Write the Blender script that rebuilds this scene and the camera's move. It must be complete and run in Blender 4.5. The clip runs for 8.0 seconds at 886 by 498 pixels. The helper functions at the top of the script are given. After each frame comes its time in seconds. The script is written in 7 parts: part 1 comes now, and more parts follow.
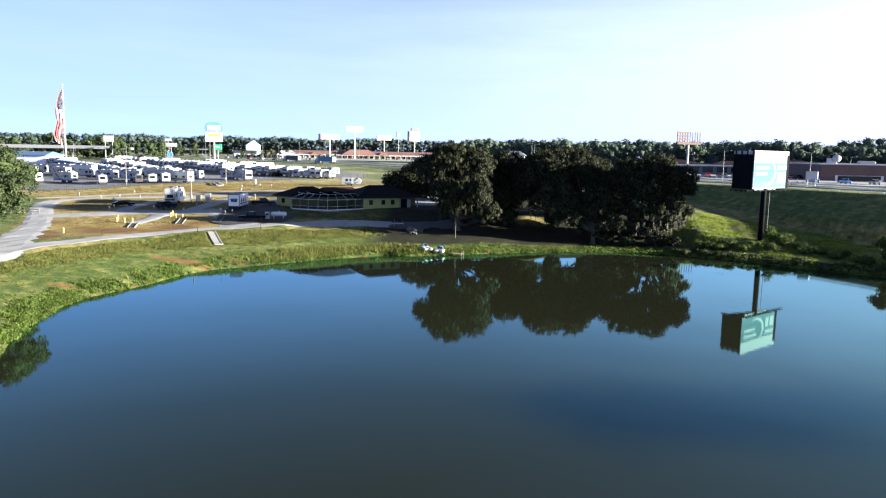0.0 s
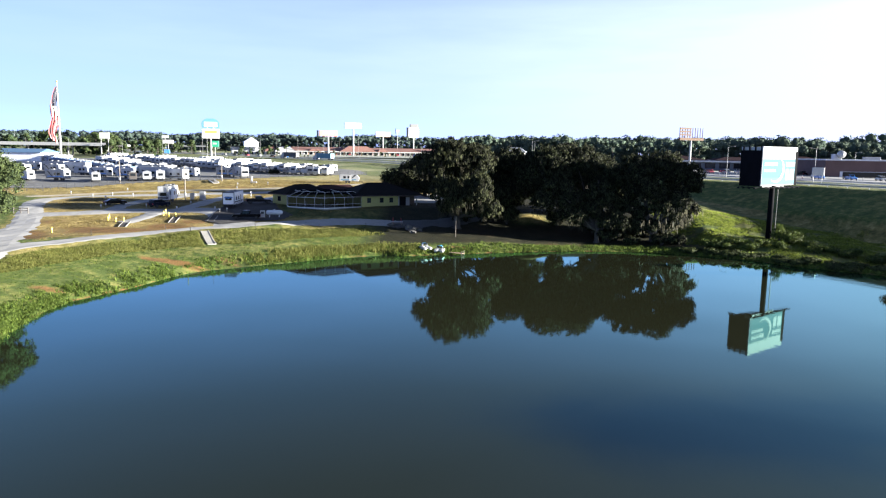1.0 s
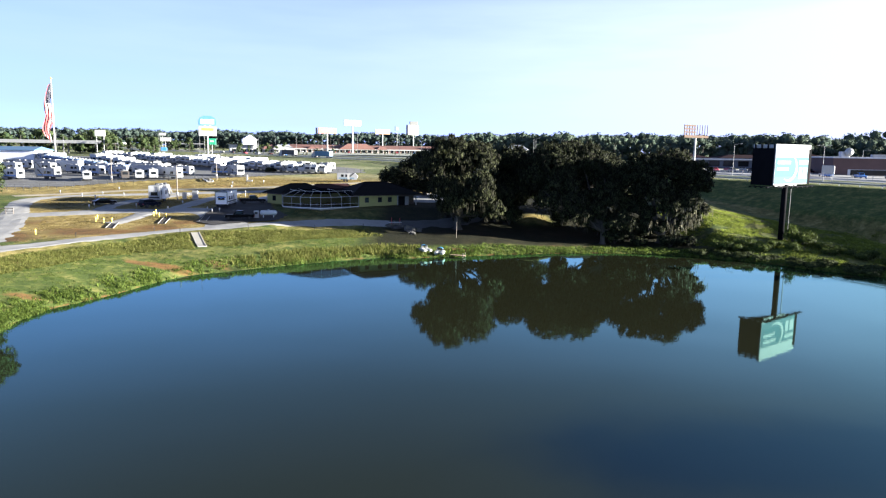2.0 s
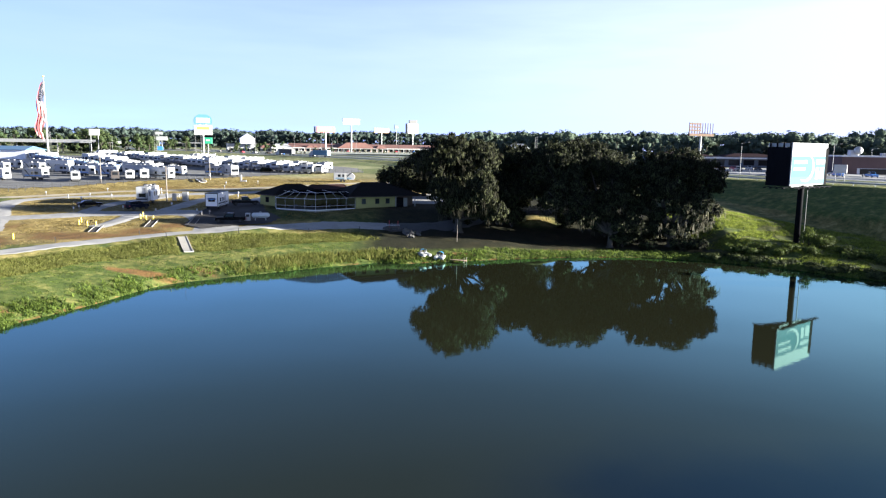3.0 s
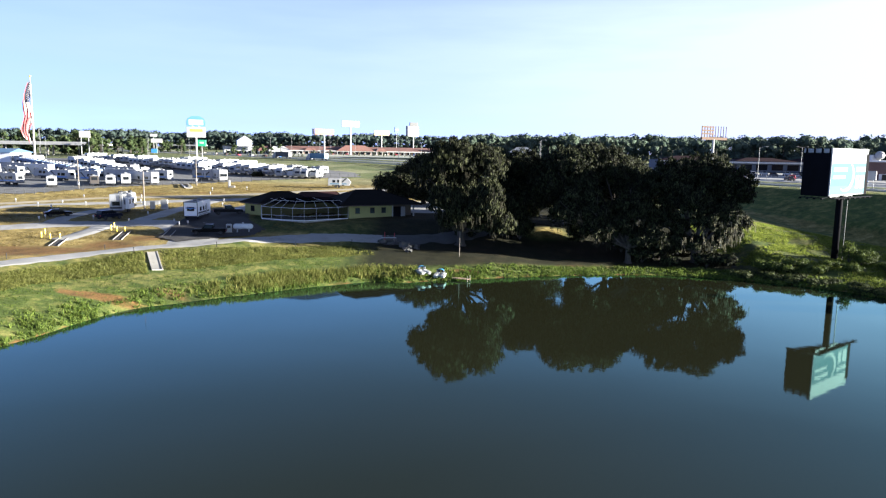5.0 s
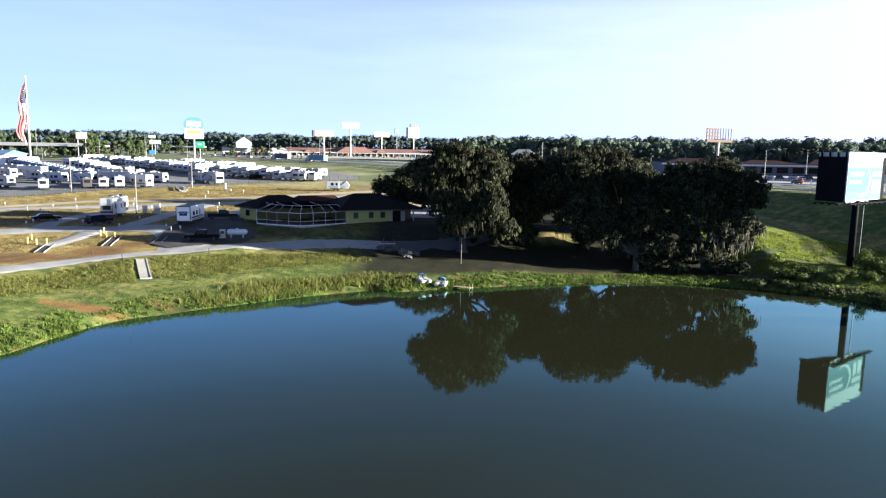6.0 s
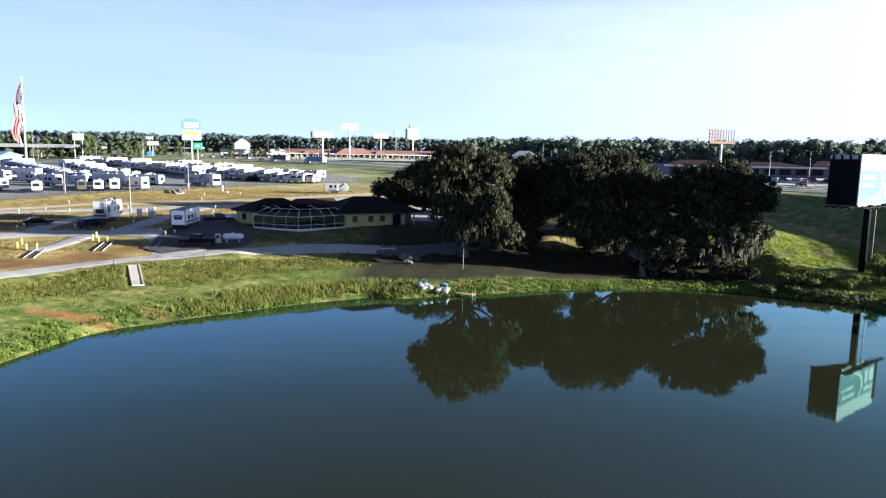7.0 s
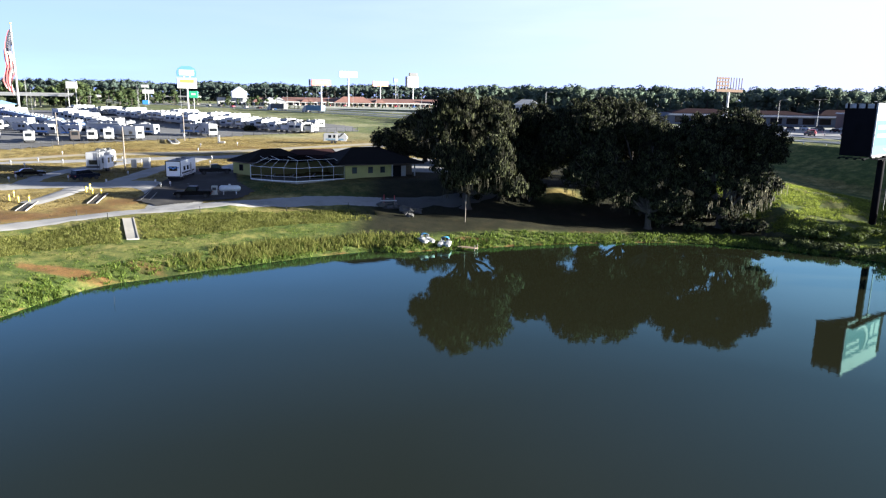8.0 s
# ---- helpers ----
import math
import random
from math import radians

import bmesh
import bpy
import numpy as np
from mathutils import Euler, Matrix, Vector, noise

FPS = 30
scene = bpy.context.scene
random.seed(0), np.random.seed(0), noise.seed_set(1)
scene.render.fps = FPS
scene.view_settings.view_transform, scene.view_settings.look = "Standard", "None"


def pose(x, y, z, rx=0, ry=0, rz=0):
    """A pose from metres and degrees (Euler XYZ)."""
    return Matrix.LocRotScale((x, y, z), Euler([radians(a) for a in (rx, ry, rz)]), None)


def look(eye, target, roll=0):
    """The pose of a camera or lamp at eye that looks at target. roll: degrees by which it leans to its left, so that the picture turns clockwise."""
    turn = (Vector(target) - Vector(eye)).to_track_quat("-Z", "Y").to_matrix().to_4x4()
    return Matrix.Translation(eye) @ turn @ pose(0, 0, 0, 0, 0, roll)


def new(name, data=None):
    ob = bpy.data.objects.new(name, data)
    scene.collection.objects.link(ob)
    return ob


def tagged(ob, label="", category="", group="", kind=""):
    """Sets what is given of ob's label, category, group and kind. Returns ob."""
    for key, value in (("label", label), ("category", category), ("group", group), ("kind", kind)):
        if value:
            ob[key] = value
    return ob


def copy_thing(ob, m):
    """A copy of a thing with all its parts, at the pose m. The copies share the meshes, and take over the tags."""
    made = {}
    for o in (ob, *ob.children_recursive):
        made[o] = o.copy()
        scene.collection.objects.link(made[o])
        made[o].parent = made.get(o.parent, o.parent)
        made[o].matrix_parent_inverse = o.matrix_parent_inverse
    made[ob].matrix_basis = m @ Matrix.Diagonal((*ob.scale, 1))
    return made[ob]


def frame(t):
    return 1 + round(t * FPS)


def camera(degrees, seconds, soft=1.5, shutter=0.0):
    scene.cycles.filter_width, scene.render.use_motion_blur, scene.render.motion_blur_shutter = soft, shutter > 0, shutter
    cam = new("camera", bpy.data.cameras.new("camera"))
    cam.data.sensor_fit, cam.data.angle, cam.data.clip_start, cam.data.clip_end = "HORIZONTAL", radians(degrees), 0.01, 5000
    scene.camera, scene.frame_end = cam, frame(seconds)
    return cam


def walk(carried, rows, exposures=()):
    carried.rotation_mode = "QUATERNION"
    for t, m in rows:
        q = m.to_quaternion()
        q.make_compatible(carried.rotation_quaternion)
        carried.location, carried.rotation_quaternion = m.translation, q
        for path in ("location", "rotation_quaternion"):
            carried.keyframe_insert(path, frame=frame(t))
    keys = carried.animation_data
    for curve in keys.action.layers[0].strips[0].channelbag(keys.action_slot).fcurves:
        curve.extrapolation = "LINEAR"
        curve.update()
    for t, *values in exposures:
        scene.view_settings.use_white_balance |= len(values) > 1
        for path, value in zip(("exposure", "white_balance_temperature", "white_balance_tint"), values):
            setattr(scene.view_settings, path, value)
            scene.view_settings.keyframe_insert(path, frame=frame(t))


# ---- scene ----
cam = camera(65.2, 8.0, soft=1.2)
PATH = [
    (0, (0.606, 0.393, 18.981), (0.632, 2.375, 18.713), 1.0),
    (0.5, (0.577, 2.095, 18.99), (0.604, 4.077, 18.718), 0.9),
    (1, (0.541, 4.099, 19.03), (0.569, 6.079, 18.752), 0.9),
    (1.5, (0.53, 6.505, 19.078), (0.558, 8.485, 18.796), 0.9),
    (3, (0.538, 15.438, 19.258), (0.567, 17.417, 18.969), 0.8),
    (3.5, (0.602, 18.823, 19.332), (0.631, 20.802, 19.044), 0.8),
    (4, (0.638, 22.218, 19.445), (0.666, 24.197, 19.158), 0.9),
    (4.5, (0.694, 25.293, 19.548), (0.721, 27.273, 19.264), 0.9),
    (6, (0.581, 32.227, 19.976), (0.607, 34.207, 19.698), 1.0),
    (6.5, (0.393, 33.902, 20.073), (0.42, 35.883, 19.798), 1.0),
    (7, (0.204, 35.249, 20.175), (0.233, 37.23, 19.9), 1.0),
    (7.2, (0.16, 35.73, 20.195), (0.189, 37.711, 19.92), 1.0),
    (7.5, (0.105, 36.434, 20.218), (0.134, 38.407, 19.896), 1.0),
    (8, (0.019, 37.534, 20.229), (0.049, 39.49, 19.812), 1.0),
]
walk(cam, [(t, look(eye, target, roll)) for t, eye, target, roll in PATH], [(0, 2.7), (8, 2.66)])
# ---- the lie of the land ----
SHORE = [(-33, 46), (-36, 57), (-41, 67), (-43.3, 75), (-44.3, 82), (-44.2, 88), (-40.6, 96.5), (-37, 106.5),
         (-31, 111.5), (-23.5, 117.5), (-15, 124), (-4.5, 129.4), (5, 132.9), (19, 137), (30, 138.6), (39, 139),
         (47, 136.6), (57, 131.5), (66, 122), (76, 113), (86, 98), (94, 70), (96, 30), (84, -30), (50, -70),
         (0, -82), (-40, -60), (-48, -20), (-36, 10), (-31, 30)]
HIGHWAY = [(165, 40), (136, 110), (110, 168), (84, 218), (40, 283), (-76, 425), (-200, 560), (-340, 720), (-600, 1050)]


def smooth(a, b, v):
    k = np.clip((np.asarray(v, float) - a) / (b - a), 0, 1)
    return k * k * (3 - 2 * k)


def spline(points, closed=False, steps=6):
    p = [np.array(q, float) for q in points]
    n, out = len(p), []
    for i in range(n if closed else n - 1):
        a, b, c, d = [p[j % n] if closed else p[min(max(j, 0), n - 1)] for j in (i - 1, i, i + 1, i + 2)]
        for k in range(steps):
            t = k / steps
            out.append(0.5 * (2 * b + (c - a) * t + (2 * a - 5 * b + 4 * c - d) * t * t + (3 * b - 3 * c + d - a) * t ** 3))
    if not closed:
        out.append(p[-1])
    return np.array(out)


def path_distance(x, y, line):
    """Distance to a line of points, the side (+1 to the left of its way) and how far along."""
    best, side, along, run = np.full(np.shape(x), 1e9), np.ones(np.shape(x)), np.zeros(np.shape(x)), 0.0
    for (ax, ay), (bx, by) in zip(line[:-1], line[1:]):
        dx, dy = bx - ax, by - ay
        length = math.hypot(dx, dy)
        k = np.clip(((x - ax) * dx + (y - ay) * dy) / length ** 2, 0, 1)
        d = np.hypot(x - ax - k * dx, y - ay - k * dy)
        near = d < best
        best = np.where(near, d, best)
        side = np.where(near, np.sign(dx * (y - ay) - dy * (x - ax)), side)
        along = np.where(near, run + k * length, along)
        run += length
    return best, side, along


def inside(x, y, ring):
    hit = np.zeros(np.shape(x), bool)
    for (ax, ay), (bx, by) in zip(ring, np.roll(ring, -1, axis=0)):
        cross = ((ay > y) != (by > y)) & (x < (bx - ax) * (y - ay) / (by - ay + 1e-12) + ax)
        hit ^= cross
    return hit


SHORE_LINE = spline(SHORE, True)
HIGHWAY_LINE = spline(HIGHWAY)


def shore_distance(x, y):
    ring = np.vstack([SHORE_LINE, SHORE_LINE[:1]])
    d = path_distance(x, y, ring)[0]
    return np.where(inside(x, y, SHORE_LINE), -d, d)


def ground_z(x, y):
    x, y = np.asarray(x, float), np.asarray(y, float)
    camp = np.interp(y, [125, 138, 148, 158, 168, 186, 200, 214, 240, 300, 400, 650, 1000, 3000],
                     [3.7, 3.9, 4.5, 5.9, 6.35, 6.7, 7.2, 8.2, 8.8, 10.0, 12.0, 14.5, 16, 18])
    right = np.interp(y, [130, 150, 170, 200, 240, 300, 400, 650, 1000, 3000], [3.6, 4.3, 5.4, 7, 8.8, 10, 12, 14.5, 16, 18])
    base = camp + (right - camp) * smooth(4, 26, x)
    lot = smooth(-8, 8, (y - 203) - 0.97 * (x + 94)) * smooth(-20, -40, x)
    base = base + lot * 0.5
    d, side, along = path_distance(x, y, HIGHWAY_LINE)
    d = d * side
    top = np.interp(along, [0, 140, 300, 420, 700], [11.5, 11.5, 11.7, 12.6, 14.5])
    fall = top - np.interp(d, [0, 2, 25, 36], [0, 0.15, 7.5, 8.5])
    pond_side = np.maximum(base, fall)
    far = np.interp(y, [0, 200, 300, 400, 650, 1000, 3000], [11.2, 11.2, 11.5, 12.5, 14.5, 16, 18])
    beyond = top + (far - top) * smooth(40, 90, -d)
    z = np.where(d > 0, pond_side, beyond)
    s = shore_distance(x, y)
    bank = np.interp(s, [-30, -8, -2, 0, 0.8, 3, 6, 10, 17, 22, 27, 40, 80], [-3.5, -2.2, -0.7, 0, 0.4, 0.95, 1.4, 1.9, 2.7, 3.7, 4.9, 9, 40])
    marsh = np.interp(s, [-30, -8, -2, 0, 0.8, 3, 6, 10, 14, 20, 24, 30, 50], [-3.5, -2.2, -0.7, 0, 0.2, 0.42, 0.7, 1.25, 2.0, 3.2, 4.3, 6, 14])
    bank = bank + (marsh - bank) * smooth(12, 26, x)
    low = np.interp(s, [-30, -8, -2, 0, 0.8, 3, 6, 10, 20, 32, 60], [-3.5, -2.2, -0.7, 0, 0.2, 0.4, 0.65, 1.1, 2.6, 4.6, 14])
    bank = bank + (low - bank) * smooth(50, 60, x)
    bank = bank - 0.8 * smooth(-41, -34, x) * smooth(-3, -9, x) * smooth(7, 2.2, s)
    z = np.minimum(z, bank)
    z = z + 0.13 * (70 - x) * smooth(3, 12, s) * smooth(54, 60, x) * smooth(104, 90, x) * smooth(18, 26, d) * (d > 0)
    z = z + 1.2 * np.exp(-((x - 22.5) / 4.5) ** 2 - ((y - 160) / 3.5) ** 2)
    lumps = 0.10 * np.sin(x * 0.31 + 1.3 * np.sin(y * 0.17)) * np.sin(y * 0.27 + np.sin(x * 0.13)) + 0.05 * np.sin(x * 1.1 + y * 0.4) * np.sin(y * 0.9 - x * 0.3)
    return z + lumps * np.clip(s / 4, 0, 1) * smooth(260, 120, y)


def gz(x, y):
    return float(ground_z(np.array([x]), np.array([y]))[0])
# ---- light ----
SUN_AZIMUTH, SUN_HEIGHT = radians(96), radians(9.4)
SUN_WAY = Vector((math.sin(SUN_AZIMUTH) * math.cos(SUN_HEIGHT), math.cos(SUN_AZIMUTH) * math.cos(SUN_HEIGHT), math.sin(SUN_HEIGHT)))
world = bpy.data.worlds.new("sky")
scene.world = world
world.use_nodes = True
wn, wl = world.node_tree.nodes, world.node_tree.links
sky = wn.new("ShaderNodeTexSky")
sky.sky_type, sky.sun_disc = "NISHITA", False
sky.sun_elevation, sky.sun_rotation = SUN_HEIGHT, SUN_AZIMUTH
sky.air_density, sky.dust_density, sky.ozone_density, sky.altitude = 0.3, 0.05, 1.0, 20
wn["Background"].inputs[1].default_value = 0.05


def sky_ramp(fac, stops):
    r = wn.new("ShaderNodeValToRGB")
    while len(r.color_ramp.elements) < len(stops):
        r.color_ramp.elements.new(0.5)
    for e, (p, c) in zip(r.color_ramp.elements, stops):
        e.position, e.color = p, (*c, 1)
    wl.new(fac, r.inputs[0])
    return r.outputs[0]


# a thin bright haze lies along the horizon, with faint streaks of cloud
way = wn.new("ShaderNodeTexCoord")
split = wn.new("ShaderNodeSeparateXYZ")
wl.new(way.outputs["Generated"], split.inputs[0])
stretch = wn.new("ShaderNodeMapping")
stretch.inputs["Scale"].default_value = (3.0, 3.0, 22.0)
wl.new(way.outputs["Generated"], stretch.inputs["Vector"])
cloud = wn.new("ShaderNodeTexNoise")
cloud.inputs["Scale"].default_value, cloud.inputs["Detail"].default_value = 1.6, 6.0
wl.new(stretch.outputs[0], cloud.inputs["Vector"])
height = sky_ramp(split.outputs["Z"], [(0.0, (0.95,) * 3), (0.13, (0.88,) * 3), (0.19, (0.70,) * 3), (0.26, (0.40,) * 3), (0.33, (0.13,) * 3), (0.45, (0.0,) * 3)])
streak = sky_ramp(cloud.outputs["Fac"], [(0.3, (0.80,) * 3), (0.7, (1.0,) * 3)])
amount = wn.new("ShaderNodeMath")
amount.operation = "MULTIPLY"
wl.new(height, amount.inputs[0])
wl.new(streak, amount.inputs[1])
east = wn.new("ShaderNodeMath")
east.operation = "MULTIPLY_ADD"
wl.new(split.outputs["X"], east.inputs[0])
east.inputs[1].default_value, east.inputs[2].default_value = 0.5, 0.5
hazy = wn.new("ShaderNodeMix")
hazy.data_type = "RGBA"
glow = wn.new("ShaderNodeMath")
glow.operation, glow.use_clamp = "MULTIPLY", True
wl.new(amount.outputs[0], glow.inputs[0])
more = wn.new("ShaderNodeMapRange")
more.inputs[1].default_value, more.inputs[2].default_value, more.inputs[3].default_value, more.inputs[4].default_value = 0.5, 0.85, 1.0, 1.7
wl.new(east.outputs[0], more.inputs[0])
wl.new(more.outputs[0], glow.inputs[1])
bloom = wn.new("ShaderNodeMapRange")
bloom.inputs[1].default_value, bloom.inputs[2].default_value, bloom.inputs[3].default_value, bloom.inputs[4].default_value = 0.48, 0.80, 0.0, 0.2
wl.new(east.outputs[0], bloom.inputs[0])
both = wn.new("ShaderNodeMath")
both.operation, both.use_clamp = "MAXIMUM", True
wl.new(glow.outputs[0], both.inputs[0])
wl.new(bloom.outputs[0], both.inputs[1])
wl.new(both.outputs[0], hazy.inputs[0])
wl.new(sky.outputs[0], hazy.inputs[6])
tone = wn.new("ShaderNodeVectorMath")
tone.operation = "SCALE"
tone.inputs["Scale"].default_value = 4.8
wl.new(sky_ramp(east.outputs[0], [(0.2, (0.38, 0.545, 1.36)), (0.45, (0.46, 0.605, 1.34)), (0.6, (0.55, 0.68, 1.3)), (0.8, (0.68, 0.76, 1.15))]), tone.inputs[0])
wl.new(tone.outputs[0], hazy.inputs[7])
wl.new(hazy.outputs[2], wn["Background"].inputs[0])
lamp = bpy.data.lights.new("sun", "SUN")
lamp.energy, lamp.angle, lamp.color = 5.0, radians(0.6), (1.0, 0.965, 0.88)
sun = new("sun", lamp)
sun.matrix_world = look(SUN_WAY * 400, (0, 0, 0))


# ---- materials ----
def nodes_of(name):
    m = bpy.data.materials.new(name)
    m.use_nodes = True
    return m, m.node_tree.nodes, m.node_tree.links, m.node_tree.nodes["Principled BSDF"]


def add(n, kind, **values):
    node = n.new(kind)
    for key, value in values.items():
        node.inputs[key].default_value = value
    return node


def noise_of(n, l, scale, detail=4.0, rough=0.6, coords="Object"):
    c = n.new("ShaderNodeTexCoord")
    t = add(n, "ShaderNodeTexNoise", Scale=scale, Detail=detail, Roughness=rough)
    l.new(c.outputs[coords], t.inputs["Vector"])
    return t.outputs["Fac"]


def ramp(n, l, fac, stops):
    r = n.new("ShaderNodeValToRGB")
    el = r.color_ramp.elements
    while len(el) < len(stops):
        el.new(0.5)
    for e, (p, c) in zip(el, stops):
        e.position, e.color = p, (*c, 1)
    l.new(fac, r.inputs[0])
    return r.outputs[0]


def mix(n, l, fac, a, b, blend="MIX"):
    m = n.new("ShaderNodeMix")
    m.data_type, m.blend_type = "RGBA", blend
    for slot, v in ((0, fac), (6, a), (7, b)):
        if hasattr(v, "is_linked"):
            l.new(v, m.inputs[slot])
        else:
            m.inputs[slot].default_value = v if slot == 0 else (*v, 1)
    return m.outputs[2]


def material(name, color, rough=0.6, metal=0.0, var=0.18, scale=0.7, fine=9.0, bump=0.15, dirt=None, spread=0.0, gloss=0.5):
    """A plain surface with broad and fine unevenness; dirt: a second colour in patches; spread: how much its pieces differ."""
    m, n, l, p = nodes_of(name)
    big, small = noise_of(n, l, scale), noise_of(n, l, fine, 6.0)
    low = tuple(c * (1 - var) for c in color)
    high = tuple(min(1, c * (1 + var)) for c in color)
    col = ramp(n, l, big, [(0.3, low), (0.7, high)])
    col = mix(n, l, 0.35, col, ramp(n, l, small, [(0.25, low), (0.75, high)]))
    if dirt:
        col = mix(n, l, ramp(n, l, noise_of(n, l, scale * 2.3, 8.0, 0.75), [(0.52, (0, 0, 0)), (0.75, (1, 1, 1))]), col, dirt)
    if spread:
        info = n.new("ShaderNodeObjectInfo")
        col = mix(n, l, 1.0, col, ramp(n, l, info.outputs["Random"], [(0, (1 - spread,) * 3), (1, (1, 1, 1))]), "MULTIPLY")
    l.new(col, p.inputs["Base Color"])
    p.inputs["Roughness"].default_value, p.inputs["Metallic"].default_value = rough, metal
    p.inputs["Specular IOR Level"].default_value = gloss
    if bump:
        b = add(n, "ShaderNodeBump", Strength=bump, Distance=0.05)
        l.new(small, b.inputs["Height"])
        l.new(b.outputs[0], p.inputs["Normal"])
    return m


def leaf_material(name, dark, light, rough=0.6, thin=0.15, middle=0.75):
    m, n, l, p = nodes_of(name)
    g = n.new("ShaderNodeNewGeometry")
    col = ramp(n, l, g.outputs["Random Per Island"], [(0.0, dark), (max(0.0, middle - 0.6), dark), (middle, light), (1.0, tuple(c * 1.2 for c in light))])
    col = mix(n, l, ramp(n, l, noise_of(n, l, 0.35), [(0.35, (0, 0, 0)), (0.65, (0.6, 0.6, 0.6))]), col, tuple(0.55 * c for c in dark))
    l.new(col, p.inputs["Base Color"])
    p.inputs["Roughness"].default_value = rough
    p.inputs["Specular IOR Level"].default_value = 0.12
    t = n.new("ShaderNodeBsdfTranslucent")
    l.new(col, t.inputs["Color"])
    s = n.new("ShaderNodeMixShader")
    s.inputs[0].default_value = thin
    l.new(p.outputs[0], s.inputs[1])
    l.new(t.outputs[0], s.inputs[2])
    l.new(s.outputs[0], n["Material Output"].inputs[0])
    return m


def ground_material():
    m, n, l, p = nodes_of("grass_ground")
    dry = n.new("ShaderNodeAttribute")
    dry.attribute_name = "dry"
    bare = n.new("ShaderNodeAttribute")
    bare.attribute_name = "bare"
    big, mid, small = noise_of(n, l, 0.06), noise_of(n, l, 0.45, 8.0, 0.7), noise_of(n, l, 5.0, 8.0, 0.7)
    green = ramp(n, l, mid, [(0.28, (0.036, 0.06, 0.015)), (0.5, (0.085, 0.118, 0.029)), (0.72, (0.17, 0.19, 0.053))])
    straw = ramp(n, l, mid, [(0.30, (0.13, 0.092, 0.034)), (0.5, (0.28, 0.21, 0.08)), (0.68, (0.42, 0.335, 0.15))])
    earth = ramp(n, l, mid, [(0.3, (0.0924, 0.0515, 0.0198)), (0.7, (0.251, 0.139, 0.0561))])
    add_up = n.new("ShaderNodeMath")
    add_up.operation = "MULTIPLY_ADD"
    l.new(mid, add_up.inputs[0])
    add_up.inputs[1].default_value = 0.9
    l.new(dry.outputs["Fac"], add_up.inputs[2])
    col = mix(n, l, ramp(n, l, add_up.outputs[0], [(0.45, (0, 0, 0)), (1.0, (1, 1, 1))]), green, straw)
    add_b = n.new("ShaderNodeMath")
    add_b.operation = "MULTIPLY_ADD"
    l.new(mid, add_b.inputs[0])
    add_b.inputs[1].default_value = 0.9
    l.new(bare.outputs["Fac"], add_b.inputs[2])
    col = mix(n, l, ramp(n, l, add_b.outputs[0], [(0.75, (0, 0, 0)), (1.1, (1, 1, 1))]), col, earth)
    dusty = n.new("ShaderNodeAttribute")
    dusty.attribute_name = "dusty"
    col = mix(n, l, dusty.outputs["Fac"], col, ramp(n, l, big, [(0.35, (0.11, 0.135, 0.06)), (0.5, (0.2, 0.215, 0.115)), (0.65, (0.32, 0.31, 0.205))]))
    # near-black ground: fallen leaves, plus shade painted under trees and on pitches
    litter_shade = n.new("ShaderNodeAttribute")
    litter_shade.attribute_name = "litter_shade"
    col = mix(n, l, litter_shade.outputs["Fac"], col, ramp(n, l, mid, [(0.3, (0.009, 0.0075, 0.006)), (0.55, (0.016, 0.0135, 0.0095)), (0.75, (0.032, 0.024, 0.015))]))
    col = mix(n, l, ramp(n, l, noise_of(n, l, 1.3, 8.0, 0.75), [(0.42, (0, 0, 0)), (0.62, (0.6, 0.6, 0.6))]), col, mix(n, l, 0.5, col, (0.03, 0.035, 0.012)))
    col = mix(n, l, 0.45, col, ramp(n, l, small, [(0.3, (0.35, 0.35, 0.35)), (0.7, (1.4, 1.4, 1.3))]), "MULTIPLY")
    col = mix(n, l, 0.5, col, ramp(n, l, big, [(0.35, (0.7, 0.75, 0.7)), (0.65, (1.15, 1.1, 1.0))]), "MULTIPLY")
    l.new(col, p.inputs["Base Color"])
    p.inputs["Roughness"].default_value = 0.9
    p.inputs["Specular IOR Level"].default_value = 0.15
    b = add(n, "ShaderNodeBump", Strength=0.7, Distance=0.25)
    l.new(small, b.inputs["Height"])
    l.new(b.outputs[0], p.inputs["Normal"])
    return m


